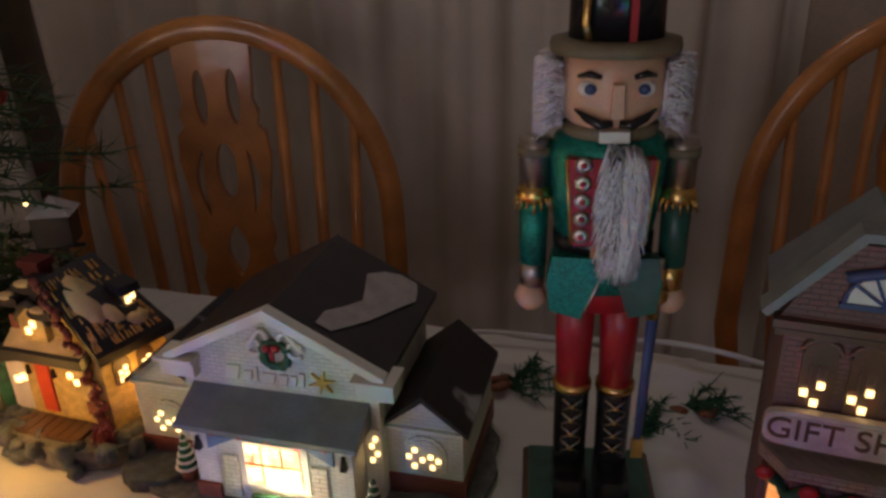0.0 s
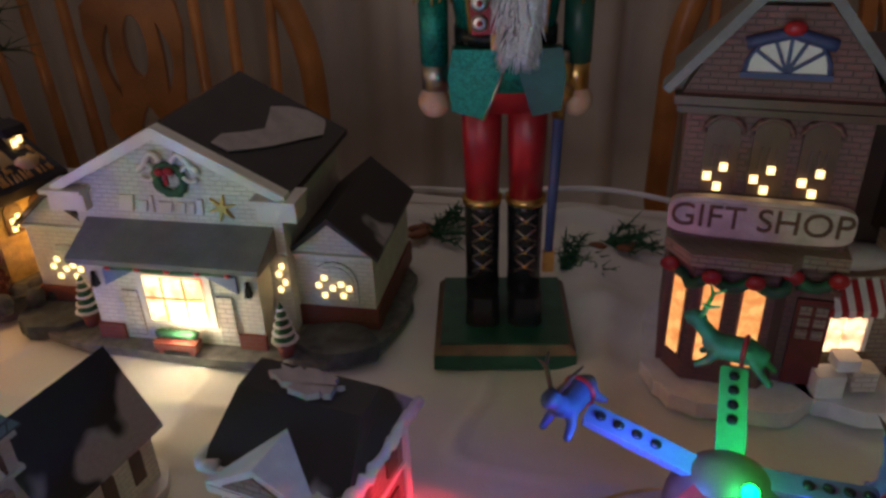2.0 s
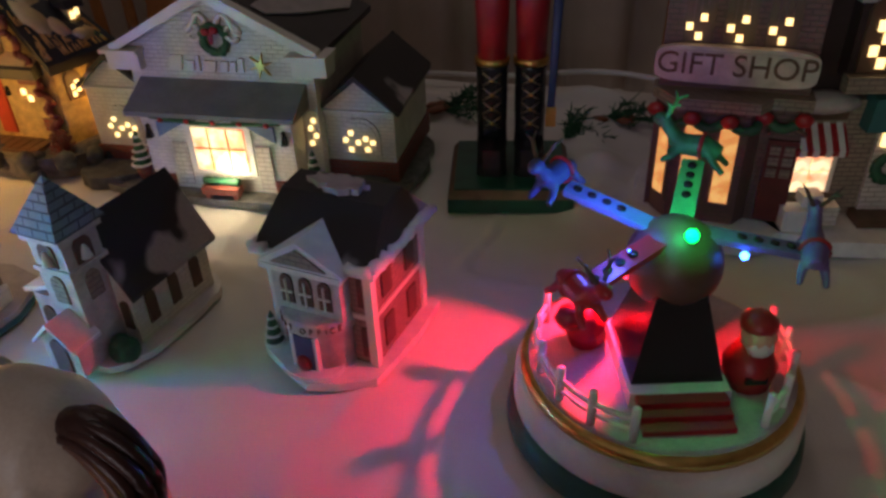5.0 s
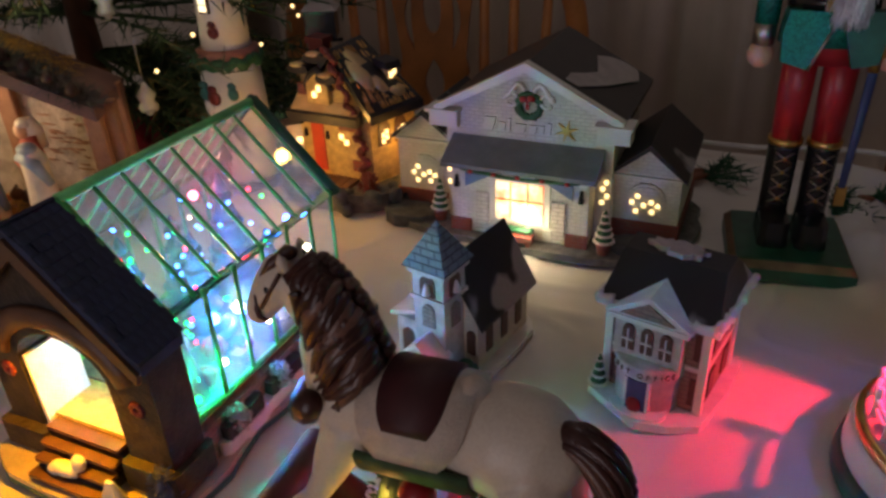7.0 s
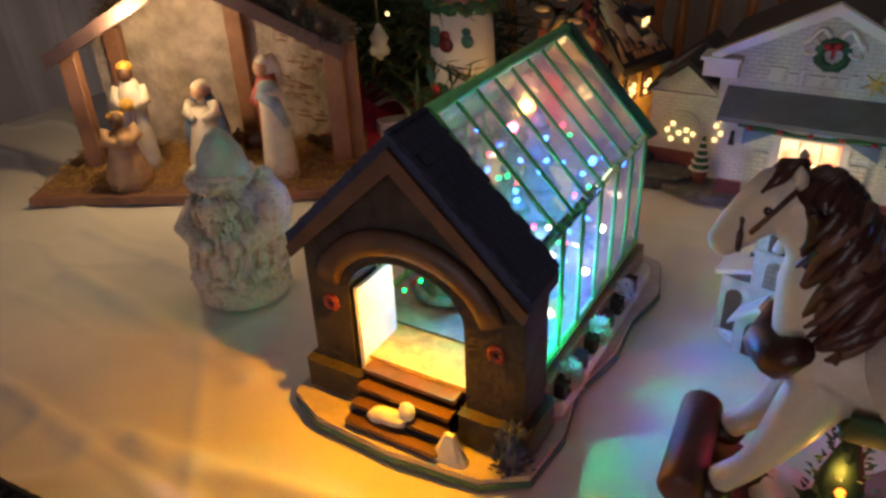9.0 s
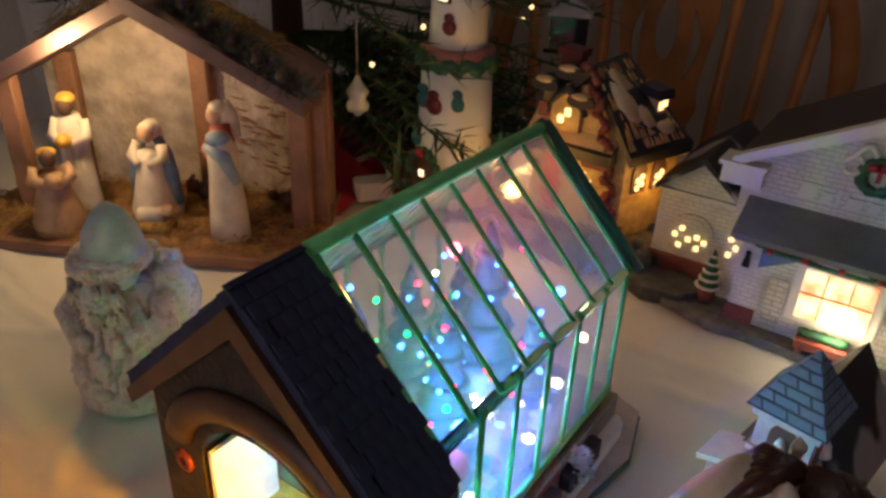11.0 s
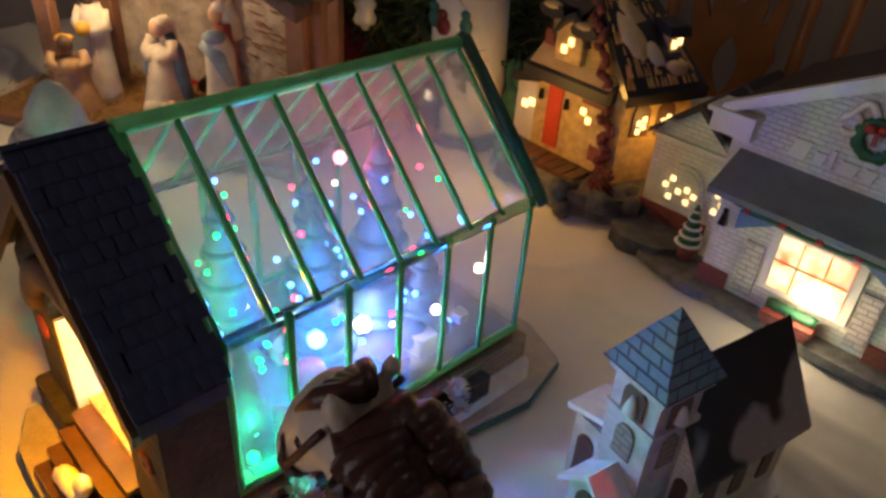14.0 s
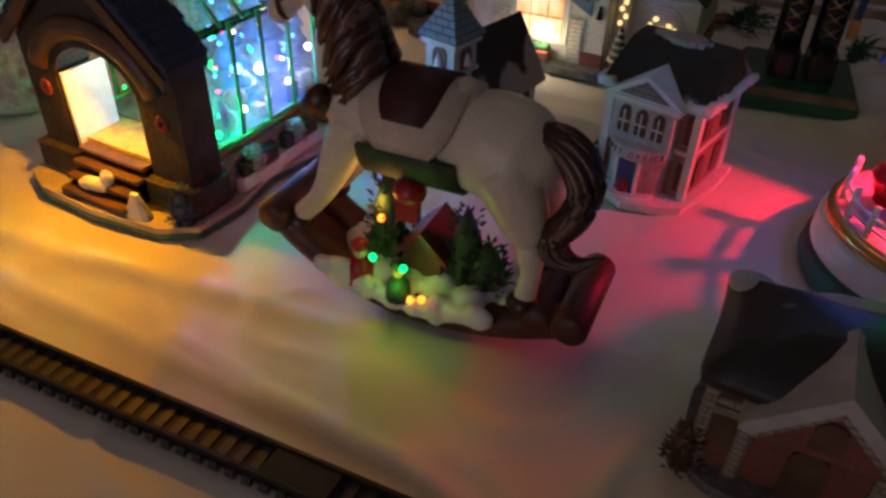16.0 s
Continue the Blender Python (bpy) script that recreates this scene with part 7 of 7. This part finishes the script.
def cottage():
    t = thing("stone_cottage", -0.262, 0.590, T, -16, "honey stone ceramic cottage with ochre roof on dark rocks", "village house", "village houses")
    t.scale = (1.22, 1.14, 1.20)
    rk = Shape()
    rr = random.Random(6)
    for k in range(120):
        a = rr.uniform(0, 2 * math.pi)
        q = rr.uniform(0.7, 1.0)
        rk.ball((0.070 * q * math.cos(a) - 0.004, 0.014 + 0.058 * q * math.sin(a), rr.uniform(0.004, 0.016)), (rr.uniform(0.004, 0.009), rr.uniform(0.004, 0.009), rr.uniform(0.004, 0.009)), n=6)
    part("rock_border", rk, ROCK, t, "dark grey rock border")
    part("ground", Shape().slab(wavy(oval(-0.004, 0.014, 0.064, 0.052, 28), 0.002, 2), 0, 0.016, "z"), STONE, t)
    for k in range(7):
        part("boardwalk_plank", Shape().box((-0.042 + 0.0085 * k, -0.016, 0.0175), (0.0076, 0.022, 0.003)), BROWN, t)
    part("wall", Shape().slab([(-0.045, 0.0), (0.027, -0.003), (0.044, 0.046), (-0.045, 0.050)], 0.012, 0.086, "z"), YELLOWSTONE, t, "honey stone wall")
    for x, z, w, h in ((0.006, 0.066, 0.022, 0.010), (0.012, 0.030, 0.012, 0.010), (-0.036, 0.094, 0.012, 0.010)):
        part("brick_patch", Shape().box((x, -0.0022, z), (w, 0.003, h), bevel=0.001), BRICKRED, t, "bare red brick patch")
    part("annex", Shape().box((-0.054, 0.018, 0.036), (0.018, 0.034, 0.046)), FIGURE, t, "pale annex")
    part("annex_roof", Shape().slab([(-0.066, 0.056), (-0.042, 0.062), (-0.042, 0.070), (-0.066, 0.062)], -0.004, 0.038), ROOF_DARK, t)
    window_lights(t, -0.054, -0.0002, 0.042, [(0, 0), (1, 0.5)], 0.0046, 0.0046)
    part("eave", Shape().slab([(-0.013, 0.068), (-0.014, 0.076), (0.004, 0.084), (0.004, 0.070)], -0.049, 0.020, "x"), ROOF_DARK, t, "thick dark eave")
    part("lower_roof", Shape().slab([(-0.011, 0.0775), (0.004, 0.090), (0.012, 0.094), (0.012, 0.082)], -0.046, 0.019, "x"), ROOFCREAM, t, "ochre curved lower roof")
    part("upper_wall", Shape().slab([(-0.042, 0.084), (0.004, 0.084), (0.004, 0.108), (-0.018, 0.116), (-0.042, 0.104)], 0.004, 0.030), YELLOWSTONE, t)
    # steep roof with its ridge front to back
    r0, r1, e0, e1, l0, l1 = (-0.006, -0.004, 0.130), (-0.004, 0.046, 0.131), (0.032, -0.010, 0.078), (0.052, 0.048, 0.080), (-0.034, -0.004, 0.098), (-0.034, 0.046, 0.098)
    k_ = [r0, r1, e0, e1, l0, l1]
    low = [(x, y, z - 0.007) for x, y, z in k_]
    part("roof", Shape().add(k_ + low, [(0, 2, 3, 1), (1, 5, 4, 0), (6, 7, 9, 8), (6, 10, 11, 7), (0, 6, 8, 2), (2, 8, 9, 3), (3, 9, 7, 1), (1, 7, 11, 5), (5, 11, 10, 4), (4, 10, 6, 0)]), ROOF_DARK, t, "steep dark roof with ochre thatch")
    part("gable_wall", Shape().slab([(-0.028, 0.084), (0.026, 0.080), (-0.005, 0.122)], -0.002, 0.044), YELLOWSTONE, t)
    thatch(t, e0, e1, r1, r0, 22)
    dm = part("dormer", Shape().slab([(-0.029, 0.084), (-0.008, 0.084), (-0.008, 0.101), (-0.0185, 0.110), (-0.029, 0.101)], -0.008, 0.012), YELLOWSTONE, t, "small gabled dormer")
    part("dormer_roof", Shape().tube([(-0.032, -0.006, 0.098), (-0.025, -0.006, 0.108), (-0.0185, -0.006, 0.112), (-0.012, -0.006, 0.108), (-0.005, -0.006, 0.096)], [0.0022, 0.0032, 0.0036, 0.0032, 0.0022], n=8), ROOF_DARK, dm)
    window_lights(t, -0.021, -0.0092, 0.092, [(0, 0), (1, 0.9)], 0.0036, 0.0050)
    for x, y, z in ((-0.036, 0.002, 0.112), (-0.022, 0.006, 0.121), (-0.008, 0.000, 0.106)):
        o = part("roof_ledge", Shape().slab(oval(x, z, 0.010, 0.0042, 16, 2.6), y - 0.010, y + 0.010), ROOF_DARK, t)
        part("ledge_snow", Shape().ball((x - 0.001, y - 0.007, z + 0.0030), (0.0075, 0.0055, 0.0022), n=10), ROOFCREAM, o)
    part("chimney", Shape().box((-0.030, 0.020, 0.112), (0.014, 0.012, 0.034)).box((-0.030, 0.020, 0.131), (0.018, 0.016, 0.005)), MAROON, t, "red-brown chimney")
    vine = Shape()
    rr = random.Random(3)
    for k in range(70):
        u = k / 69
        vine.ball((0.021 - 0.026 * u * u + 0.003 * math.sin(k * 0.7), -0.006 - 0.003 * u + rr.uniform(-0.002, 0.002), 0.018 + 0.112 * u), (rr.uniform(0.002, 0.0045), 0.0026, rr.uniform(0.002, 0.004)), n=6)
    tagged(part("vine", vine, MAROON, t, "dark red climbing vine"), kind="stuff")
    part("bush", leafy(0.030, -0.018, 0.014, 0.010, 0.016, 8), MAROON, t, "dark red bush")
    part("door", Shape().box((-0.027, -0.0012, 0.043), (0.012, 0.003, 0.044)), DOORRED, t, "red door")
    for x in (-0.0385, -0.0165):
        part("lantern", Shape().box((x, -0.003, 0.055), (0.003, 0.003, 0.007), top=0.6), BLACK, t)
    window_lights(t, -0.003, -0.0026, 0.050, [(0, 0.9), (1, 0)], 0.0036, 0.0042)
    wall = Vector((0.017, 0.049, 0)).normalized()
    for d in (0.014, 0.033):
        p = Vector((0.0272, -0.003, 0.058)) + wall * d
        o = part("window_frame", Shape().slab(arch_top(0, -0.010, 0.013, 0.022), -0.0012, 0.0012), BROWN, t)
        o.matrix_local = Matrix.Translation(p) @ Matrix.Rotation(math.atan2(wall.y, wall.x), 4, "Z")
        window_lights(t, p.x + 0.0016 - wall.x * 0.0025, p.y - wall.y * 0.0025, 0.052, [(0, 0), (1, 0.6), (0, 1.2), (1, 1.7)], 0.0028, 0.0034, dx=wall.x, dy=wall.y)
    part("cactus_bush", Shape().ball((-0.070, 0.004, 0.030), (0.008, 0.007, 0.022)).ball((-0.074, 0.006, 0.054), (0.005, 0.004, 0.013)).ball((-0.066, 0.004, 0.058), (0.004, 0.004, 0.010)), GREEN, t, "dark green cactus-like bush")
    return t


ROOFCREAM = mat("ochre_cream_glaze", (0.66, 0.46, 0.22), 0.45, vary=0.2, scale=60)
DOORRED = mat("orange_red_door", (0.50, 0.06, 0.02), 0.4)
cottage()


def brown_house():
    t = thing("brick_house", 0.112, 0.076, T, -12, "dark brick ceramic house with snowy charcoal roof", "village house", "village houses")
    part("base", Shape().slab(wavy(oval(0, -0.002, 0.050, 0.041, 30, 3.5), 0.001, 7), 0, 0.006, "z"), STONE, t)
    part("wall", Shape().box((0, 0, 0.033), (0.086, 0.058, 0.056)), BRICKRED, t, "dark red brick wall")
    rf = Shape()
    outline = [(-0.050, -0.038), (0.050, -0.038), (0.050, 0.038), (-0.050, 0.038)]
    edge = [(a[0] + (b[0] - a[0]) * s / 8, a[1] + (b[1] - a[1]) * s / 8) for a, b in zip(outline, outline[1:] + outline[:1]) for s in range(8)]
    rings = []
    for k, (inset, z) in enumerate(((0.002, 0.058), (0.0, 0.061), (0.001, 0.065), (0.010, 0.0705), (0.020, 0.077), (0.030, 0.081))):
        rings.append([(x * (1 - inset / 0.050) + 0.0008 * math.sin(7 * j + k), y * (1 - inset / 0.042) + 0.0008 * math.cos(5 * j + k), z) for j, (x, y) in enumerate(edge)])
    vs = [p for r in rings for p in r]
    n = 32
    fs = [(k * n + j, k * n + (j + 1) % n, (k + 1) * n + (j + 1) % n, (k + 1) * n + j) for k in range(len(rings) - 1) for j in range(n)]
    rf.add(vs, fs + [tuple(range(n))[::-1], tuple((len(rings) - 1) * n + j for j in range(n))], 0, True)
    part("roof", rf, ROOF_PATCH, t, "charcoal hipped roof with snow")
    for x, y, rx, ry, z in ((-0.040, 0.028, 0.011, 0.009, 0.0675), (0.016, 0.026, 0.034, 0.010, 0.0705), (0.036, -0.004, 0.010, 0.014, 0.0715)):
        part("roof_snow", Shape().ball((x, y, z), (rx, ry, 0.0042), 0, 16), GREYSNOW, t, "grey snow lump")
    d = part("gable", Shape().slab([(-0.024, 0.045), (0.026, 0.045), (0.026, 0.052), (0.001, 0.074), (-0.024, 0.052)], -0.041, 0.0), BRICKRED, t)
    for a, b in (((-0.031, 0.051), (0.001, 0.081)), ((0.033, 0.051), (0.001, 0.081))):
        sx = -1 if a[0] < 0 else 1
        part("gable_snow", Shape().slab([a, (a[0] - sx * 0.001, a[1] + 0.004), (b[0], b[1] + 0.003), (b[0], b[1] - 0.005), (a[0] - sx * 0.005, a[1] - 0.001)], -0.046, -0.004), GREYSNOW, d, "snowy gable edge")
        part("verge_board", Shape().slab([(a[0] - sx * 0.004, a[1] - 0.002), (b[0], b[1] - 0.006), (b[0], b[1] - 0.010), (a[0] - sx * 0.007, a[1] - 0.005)], -0.0435, -0.038), BRICKTAN, d)
    part("gable_window", Shape().slab(arch_top(0.001, 0.050, 0.012, 0.016), -0.0425, -0.040), BROWN, d)
    for x in (-0.043, -0.026, 0.028, 0.043):
        part("corner_post", Shape().box((x, -0.029, 0.032), (0.006, 0.006, 0.054), bevel=0.001), BRICKTAN, t, "tan pillar")
    for x in (-0.034, 0.036):
        w = part("window", Shape().box((x, -0.0292, 0.034), (0.010, 0.003, 0.026)), BROWN, t)
        part("lintel", Shape().box((x, -0.0300, 0.049), (0.012, 0.004, 0.004)), BRICKTAN, w)
    part("door", Shape().slab(arch_top(0.001, 0.006, 0.016, 0.030), -0.0310, -0.028), BROWN, t)
    part("string_course", Shape().box((0, -0.0295, 0.043), (0.088, 0.004, 0.004)), BRICKTAN, t)
    for y in (-0.013, 0.013):
        part("side_window", Shape().box((-0.0432, y, 0.034), (0.003, 0.011, 0.026)), BROWN, t)
    part("bush", leafy(-0.047, -0.032, 0.004, 0.010, 0.024, 31), BROWN, t, "dry brown bush")
    return t


brown_house()


# ---------------------------------------------------------------- railway track
# lighter copy of TRACK: the light on the sleepers is in the colour
SLEEPER = mat("lit_black_plastic", (0.035, 0.030, 0.026), 0.5, vary=0.3)


def track():
    t = thing("railway_track", -0.190, 0.0185, T, -10.5, "black plastic toy railway track lying on the cloth", "railway track")
    x0, x1, g = -0.62, 0.42, 0.0085
    for sy in (-1, 1):
        part("rail", Shape().box(((x0 + x1) / 2, sy * g, 0.0052), (x1 - x0, 0.0020, 0.0040)).box(((x0 + x1) / 2, sy * g, 0.0028), (x1 - x0, 0.0044, 0.0012)), TRACK, t)
    tie = Shape().box((0, 0, 0.0021), (0.0052, 0.0250, 0.0044), top=0.9).mesh("sleeper", SLEEPER)
    part("track_bed", Shape().box(((x0 + x1) / 2, 0, 0.0018), (x1 - x0, 0.0185, 0.0036)), TRACK, t, "black plastic bed between the sleepers")
    n = int((x1 - x0) / 0.0090)
    for k in range(n):
        part("sleeper", tie, None, t).matrix_local = Matrix.Translation((x0 + 0.0090 * (k + 0.5), 0, 0))
    part("joiner", Shape().box((0.090, 0, 0.004), (0.034, 0.014, 0.005), bevel=0.001), TRACK, t)
    return t


track()


# ---------------------------------------------------------------- christmas tree
def christmas_tree():
    t = thing("christmas_tree", -0.620, 0.715, T, 0, "green Christmas tree with ornaments and warm string lights on red skirt", "christmas tree")
    part("stand", Shape().turned([(0.05, 0), (0.05, 0.02), (0.02, 0.03), (0.014, 0.2)], 14), BROWN, t)
    part("trunk", Shape().turned([(0.014, 0.1), (0.010, 0.5), (0.003, 0.86)], 12), BROWN, t)
    nd, tips = Shape(), Shape()
    rr = random.Random(9)
    for tier in range(-2, 15):
        z = 0.135 + 0.048 * tier
        R = 0.33 * (1 - tier / 16.5) if tier >= 0 else 0.27
        for k in range(24 - tier):
            a = rr.uniform(0, 2 * math.pi) if tier >= 0 else rr.uniform(-0.62, 0.7)
            R_ = R * rr.uniform(0.8, 1.08)
            base = Vector((0, 0, z + 0.03))
            end = Vector((R_ * math.cos(a), R_ * math.sin(a), z - 0.02 + rr.uniform(-0.02, 0.03)))
            if end.y < -0.06 and end.x < 0.15 and tier >= 0:
                end.z = max(end.z, 0.202 + rr.uniform(0, 0.03))
                base.z = max(base.z, 0.235)
            nd.tube([base, base.lerp(end, 0.5) + Vector((0, 0, 0.012)), end], [0.003, 0.0022, 0.001], 0, n=5)
            for q in range(60):
                u = rr.uniform(0.25, 1.0)
                p = base.lerp(end, u) + Vector((0, 0, 0.012 * math.sin(math.pi * u)))
                d = Vector((rr.gauss(0, 1), rr.gauss(0, 1), rr.gauss(0, 0.7))).normalized() * rr.uniform(0.018, 0.034) + (end - base).normalized() * 0.012
                w = d.cross(Vector((0, 0, 1))).normalized() * 0.0021
                up = Vector((0, 0, 0.0012))
                sh = tips if rr.random() < 0.22 else nd
                sh.add([p - w, p + w, p + d, p + d * 0.5 + up], [(0, 1, 2), (0, 3, 1), (1, 3, 2), (2, 3, 0)])
    tagged(part("green_foliage", nd, PINE, t, "dark green needles"), kind="stuff")
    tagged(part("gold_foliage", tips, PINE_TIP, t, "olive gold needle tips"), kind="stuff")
    bulb = Shape().ball((0, 0, 0), 0.0024, n=8).mesh("string_light", LIT)
    for k in range(22):
        z = 0.30 + 0.5 * k / 22
        a, R = k * 2.4, 0.27 * (1 - (z - 0.1) / 0.8)
        part("string_light", bulb, None, t).matrix_local = Matrix.Translation((R * math.cos(a), R * math.sin(a), z))
    for k in range(9):
        a, R = -0.65 + 0.15 * k, 0.20 + 0.03 * (k % 3)
        part("string_light", bulb, None, t).matrix_local = Matrix.Translation((R * math.cos(a), R * math.sin(a), 0.130 + 0.035 * (k % 4)))
    for k in range(12):
        z = 0.26 + 0.45 * k / 12
        a, R = k * 2.1 + 0.4, 0.285 * (1 - (z - 0.1) / 0.85)
        part("bauble", Shape().ball((R * math.cos(a), R * math.sin(a), z), 0.014, n=14), (RED, GOLD, MAROON, PEWTER)[k % 4], t)
    sk = Shape()
    n = 60
    vs = [(0.02 * math.cos(2 * math.pi * k / n), 0.02 * math.sin(2 * math.pi * k / n), 0.035) for k in range(n)]
    vs += [((0.14 + 0.01 * math.sin(k * 1.1)) * math.cos(2 * math.pi * k / n), (0.14 + 0.01 * math.sin(k * 1.1)) * math.sin(2 * math.pi * k / n), 0.016 + 0.012 * math.sin(k * 1.9)) for k in range(n)]
    vs += [((0.21 + 0.02 * math.sin(k * 0.9)) * math.cos(2 * math.pi * k / n), (0.21 + 0.02 * math.sin(k * 0.9)) * math.sin(2 * math.pi * k / n), 0.005 + 0.004 * math.sin(k * 1.9)) for k in range(n)]
    sk.add(vs, [(r * n + k, r * n + (k + 1) % n, (r + 1) * n + (k + 1) % n, (r + 1) * n + k) for r in range(2) for k in range(n)], 0, True)
    o = part("tree_skirt", sk, REDCLOTH, t, "rumpled red velvet skirt")
    sd = o.modifiers.new("thickness", "SOLIDIFY")
    sd.thickness = 0.003
    return t


christmas_tree()


def hanging_ornament(x, y, z, label):
    t = thing("hanging_ornament", x, y, z, 20, label, "ornament", "tree ornaments")
    part("thread", Shape().tube([(0, 0, 0.016), (0, 0, 0.075)], 0.0008, n=5), SILVER, t)
    part("bell", Shape().turned([(0.009, -0.012), (0.010, -0.008), (0.007, -0.002), (0.010, 0.004), (0.004, 0.012), (0.002, 0.017)], 14), PEWTER, t)
    part("clapper", Shape().ball((0, 0, -0.014), 0.004), PEWTER, t)


hanging_ornament(-0.459, 0.562, 0.858, "pale green glass angel-bell ornament on a thread")
hanging_ornament(-0.505, 0.600, 0.945, "pale blue glass house ornament on a thread")


# ---------------------------------------------------------------- sprigs, cables, post lantern
def sprig(x, y, yaw, berries, seed, label):
    t = thing("evergreen_sprig", x, y, T, yaw, label, "sprig", "sprigs")
    rr = random.Random(seed)
    s = Shape()
    for b in range(9):
        a = rr.uniform(-0.9, 0.9)
        ln = rr.uniform(0.030, 0.055)
        p0, p1 = Vector((0, 0, 0.006)), Vector((ln * math.cos(a), ln * math.sin(a), rr.uniform(0.004, 0.024)))
        s.tube([p0, p1], [0.001, 0.0006], n=5)
        for k in range(26):
            p = p0.lerp(p1, rr.uniform(0.1, 1))
            d = Vector((rr.gauss(0.4, 0.6), rr.gauss(0, 0.7), rr.gauss(0.2, 0.4))) * 0.009
            s.tube([p, p + d], [0.0009, 0.0003], n=4)
    part("needles", s, GREEN, t)
    for k in range(berries):
        part("leaf", Shape().ball((rr.uniform(-0.012, 0.02), rr.uniform(-0.014, 0.014), 0.008), (rr.uniform(0.008, 0.013), 0.006, 0.003), n=8), LEAF, t)


LEAF = mat("rust_leaf", (0.22, 0.075, 0.03), 0.6, vary=0.4, scale=100)
sprig(0.105, 0.655, 10, 4, 1, "dark green sprig with rust-brown leaves lying on cloth")
sprig(0.215, 0.580, 25, 0, 2, "dark green artificial pine sprig lying on cloth")
sprig(0.262, 0.622, -10, 3, 3, "rust-brown leaf sprig lying on cloth")


def cable(name, pts, r, label):
    pts = [Vector(p) for p in pts]
    out = []
    for i in range(len(pts) - 1):
        p0, p1, p2, p3 = pts[max(i - 1, 0)], pts[i], pts[i + 1], pts[min(i + 2, len(pts) - 1)]
        for k in range(8):
            u = k / 8
            out.append(0.5 * ((2 * p1) + (p2 - p0) * u + (2 * p0 - 5 * p1 + 4 * p2 - p3) * u * u + (3 * p1 - p0 - 3 * p2 + p3) * u ** 3))
    out.append(pts[-1])
    return solid(name, Shape().tube(out, r, n=8), CABLE, label, "cable", group="cables")


cable("power_cable", [(-0.06, 0.70, T + 0.004), (0.06, 0.745, T + 0.012), (0.17, 0.73, T + 0.012), (0.28, 0.70, T + 0.022), (0.38, 0.66, T + 0.012), (0.5, 0.60, T + 0.004)], 0.0028, "thin white power cable along the table edge")
cable("power_cable", [(-0.20, 0.665, T + 0.003), (-0.215, 0.64, T + 0.045), (-0.19, 0.655, T + 0.075), (-0.155, 0.68, T + 0.055), (-0.13, 0.69, T + 0.004)], 0.0030, "thin white power cable looping behind the cottage")
cable("power_cable", [(-0.52, 0.64, T + 0.004), (-0.48, 0.63, T + 0.03), (-0.455, 0.612, T + 0.030), (-0.44, 0.59, T + 0.006), (-0.42, 0.55, T + 0.003)], 0.0026, "thin white power cable beside the stable")
pl = thing("plug_adapter", -0.463, 0.598, T, 40, "white plug adapter lying on the cloth", "plug")
part("housing", Shape().box((0, 0, 0.011), (0.036, 0.020, 0.018), bevel=0.004), CABLE, pl)
part("cord_relief", Shape().tube([(0.018, 0, 0.011), (0.036, 0, 0.016)], [0.004, 0.0022], n=8), CABLE, pl)

lp = thing("village_lantern", -0.315, 0.705, T, 10, "dark metal lantern tower with a pitched white-edged roof", "lantern")
part("pole", Shape().tube([(0, 0, 0), (0, 0, 0.12)], 0.0030, n=8), BLACK, lp)
part("foot", Shape().turned([(0.016, 0), (0.014, 0.006), (0.004, 0.012)], 14), BLACK, lp)
part("crossarm", Shape().tube([(-0.022, 0, 0.135), (0.022, 0, 0.135)], 0.0022, n=6), BLACK, lp)
part("lantern_box", Shape().box((0, 0, 0.155), (0.034, 0.030, 0.030)), BLACK, lp)
part("lantern_roof", Shape().add([(-0.020, -0.018, 0.170), (0.020, -0.018, 0.170), (0.020, 0.018, 0.170), (-0.020, 0.018, 0.170), (0, 0, 0.186)], [(3, 2, 1, 0), (0, 1, 4), (1, 2, 4), (2, 3, 4), (3, 0, 4)]), GREYSNOW, lp)


# ---------------------------------------------------------------- shingles on the greenhouse porch
tile_mesh = Shape().box((0, 0, 0), (0.0096, 0.0060, 0.0010), 0, None, 0.96).mesh("shingle", PORCHNAVY)
rr = random.Random(61)
for roof, sx in zip(PORCH_ROOFS, (-1, 1)):
    tilt = math.atan2(0.0675, 0.070)
    for row in range(13):
        for col in range(6):
            d = 0.003 + 0.0074 * row
            y = -0.0325 + 0.0056 * (col + 0.35 * (row % 2)) + rr.uniform(-0.0006, 0.0006)
            o = part("shingle", tile_mesh, None, roof)
            o.matrix_local = Matrix.Translation((sx * d * math.cos(tilt), y, 0.1775 - d * math.sin(tilt))) @ Matrix.Rotation(sx * (tilt - 0.045), 4, "Y") @ Matrix.Rotation(rr.uniform(-0.04, 0.04), 4, "Z")
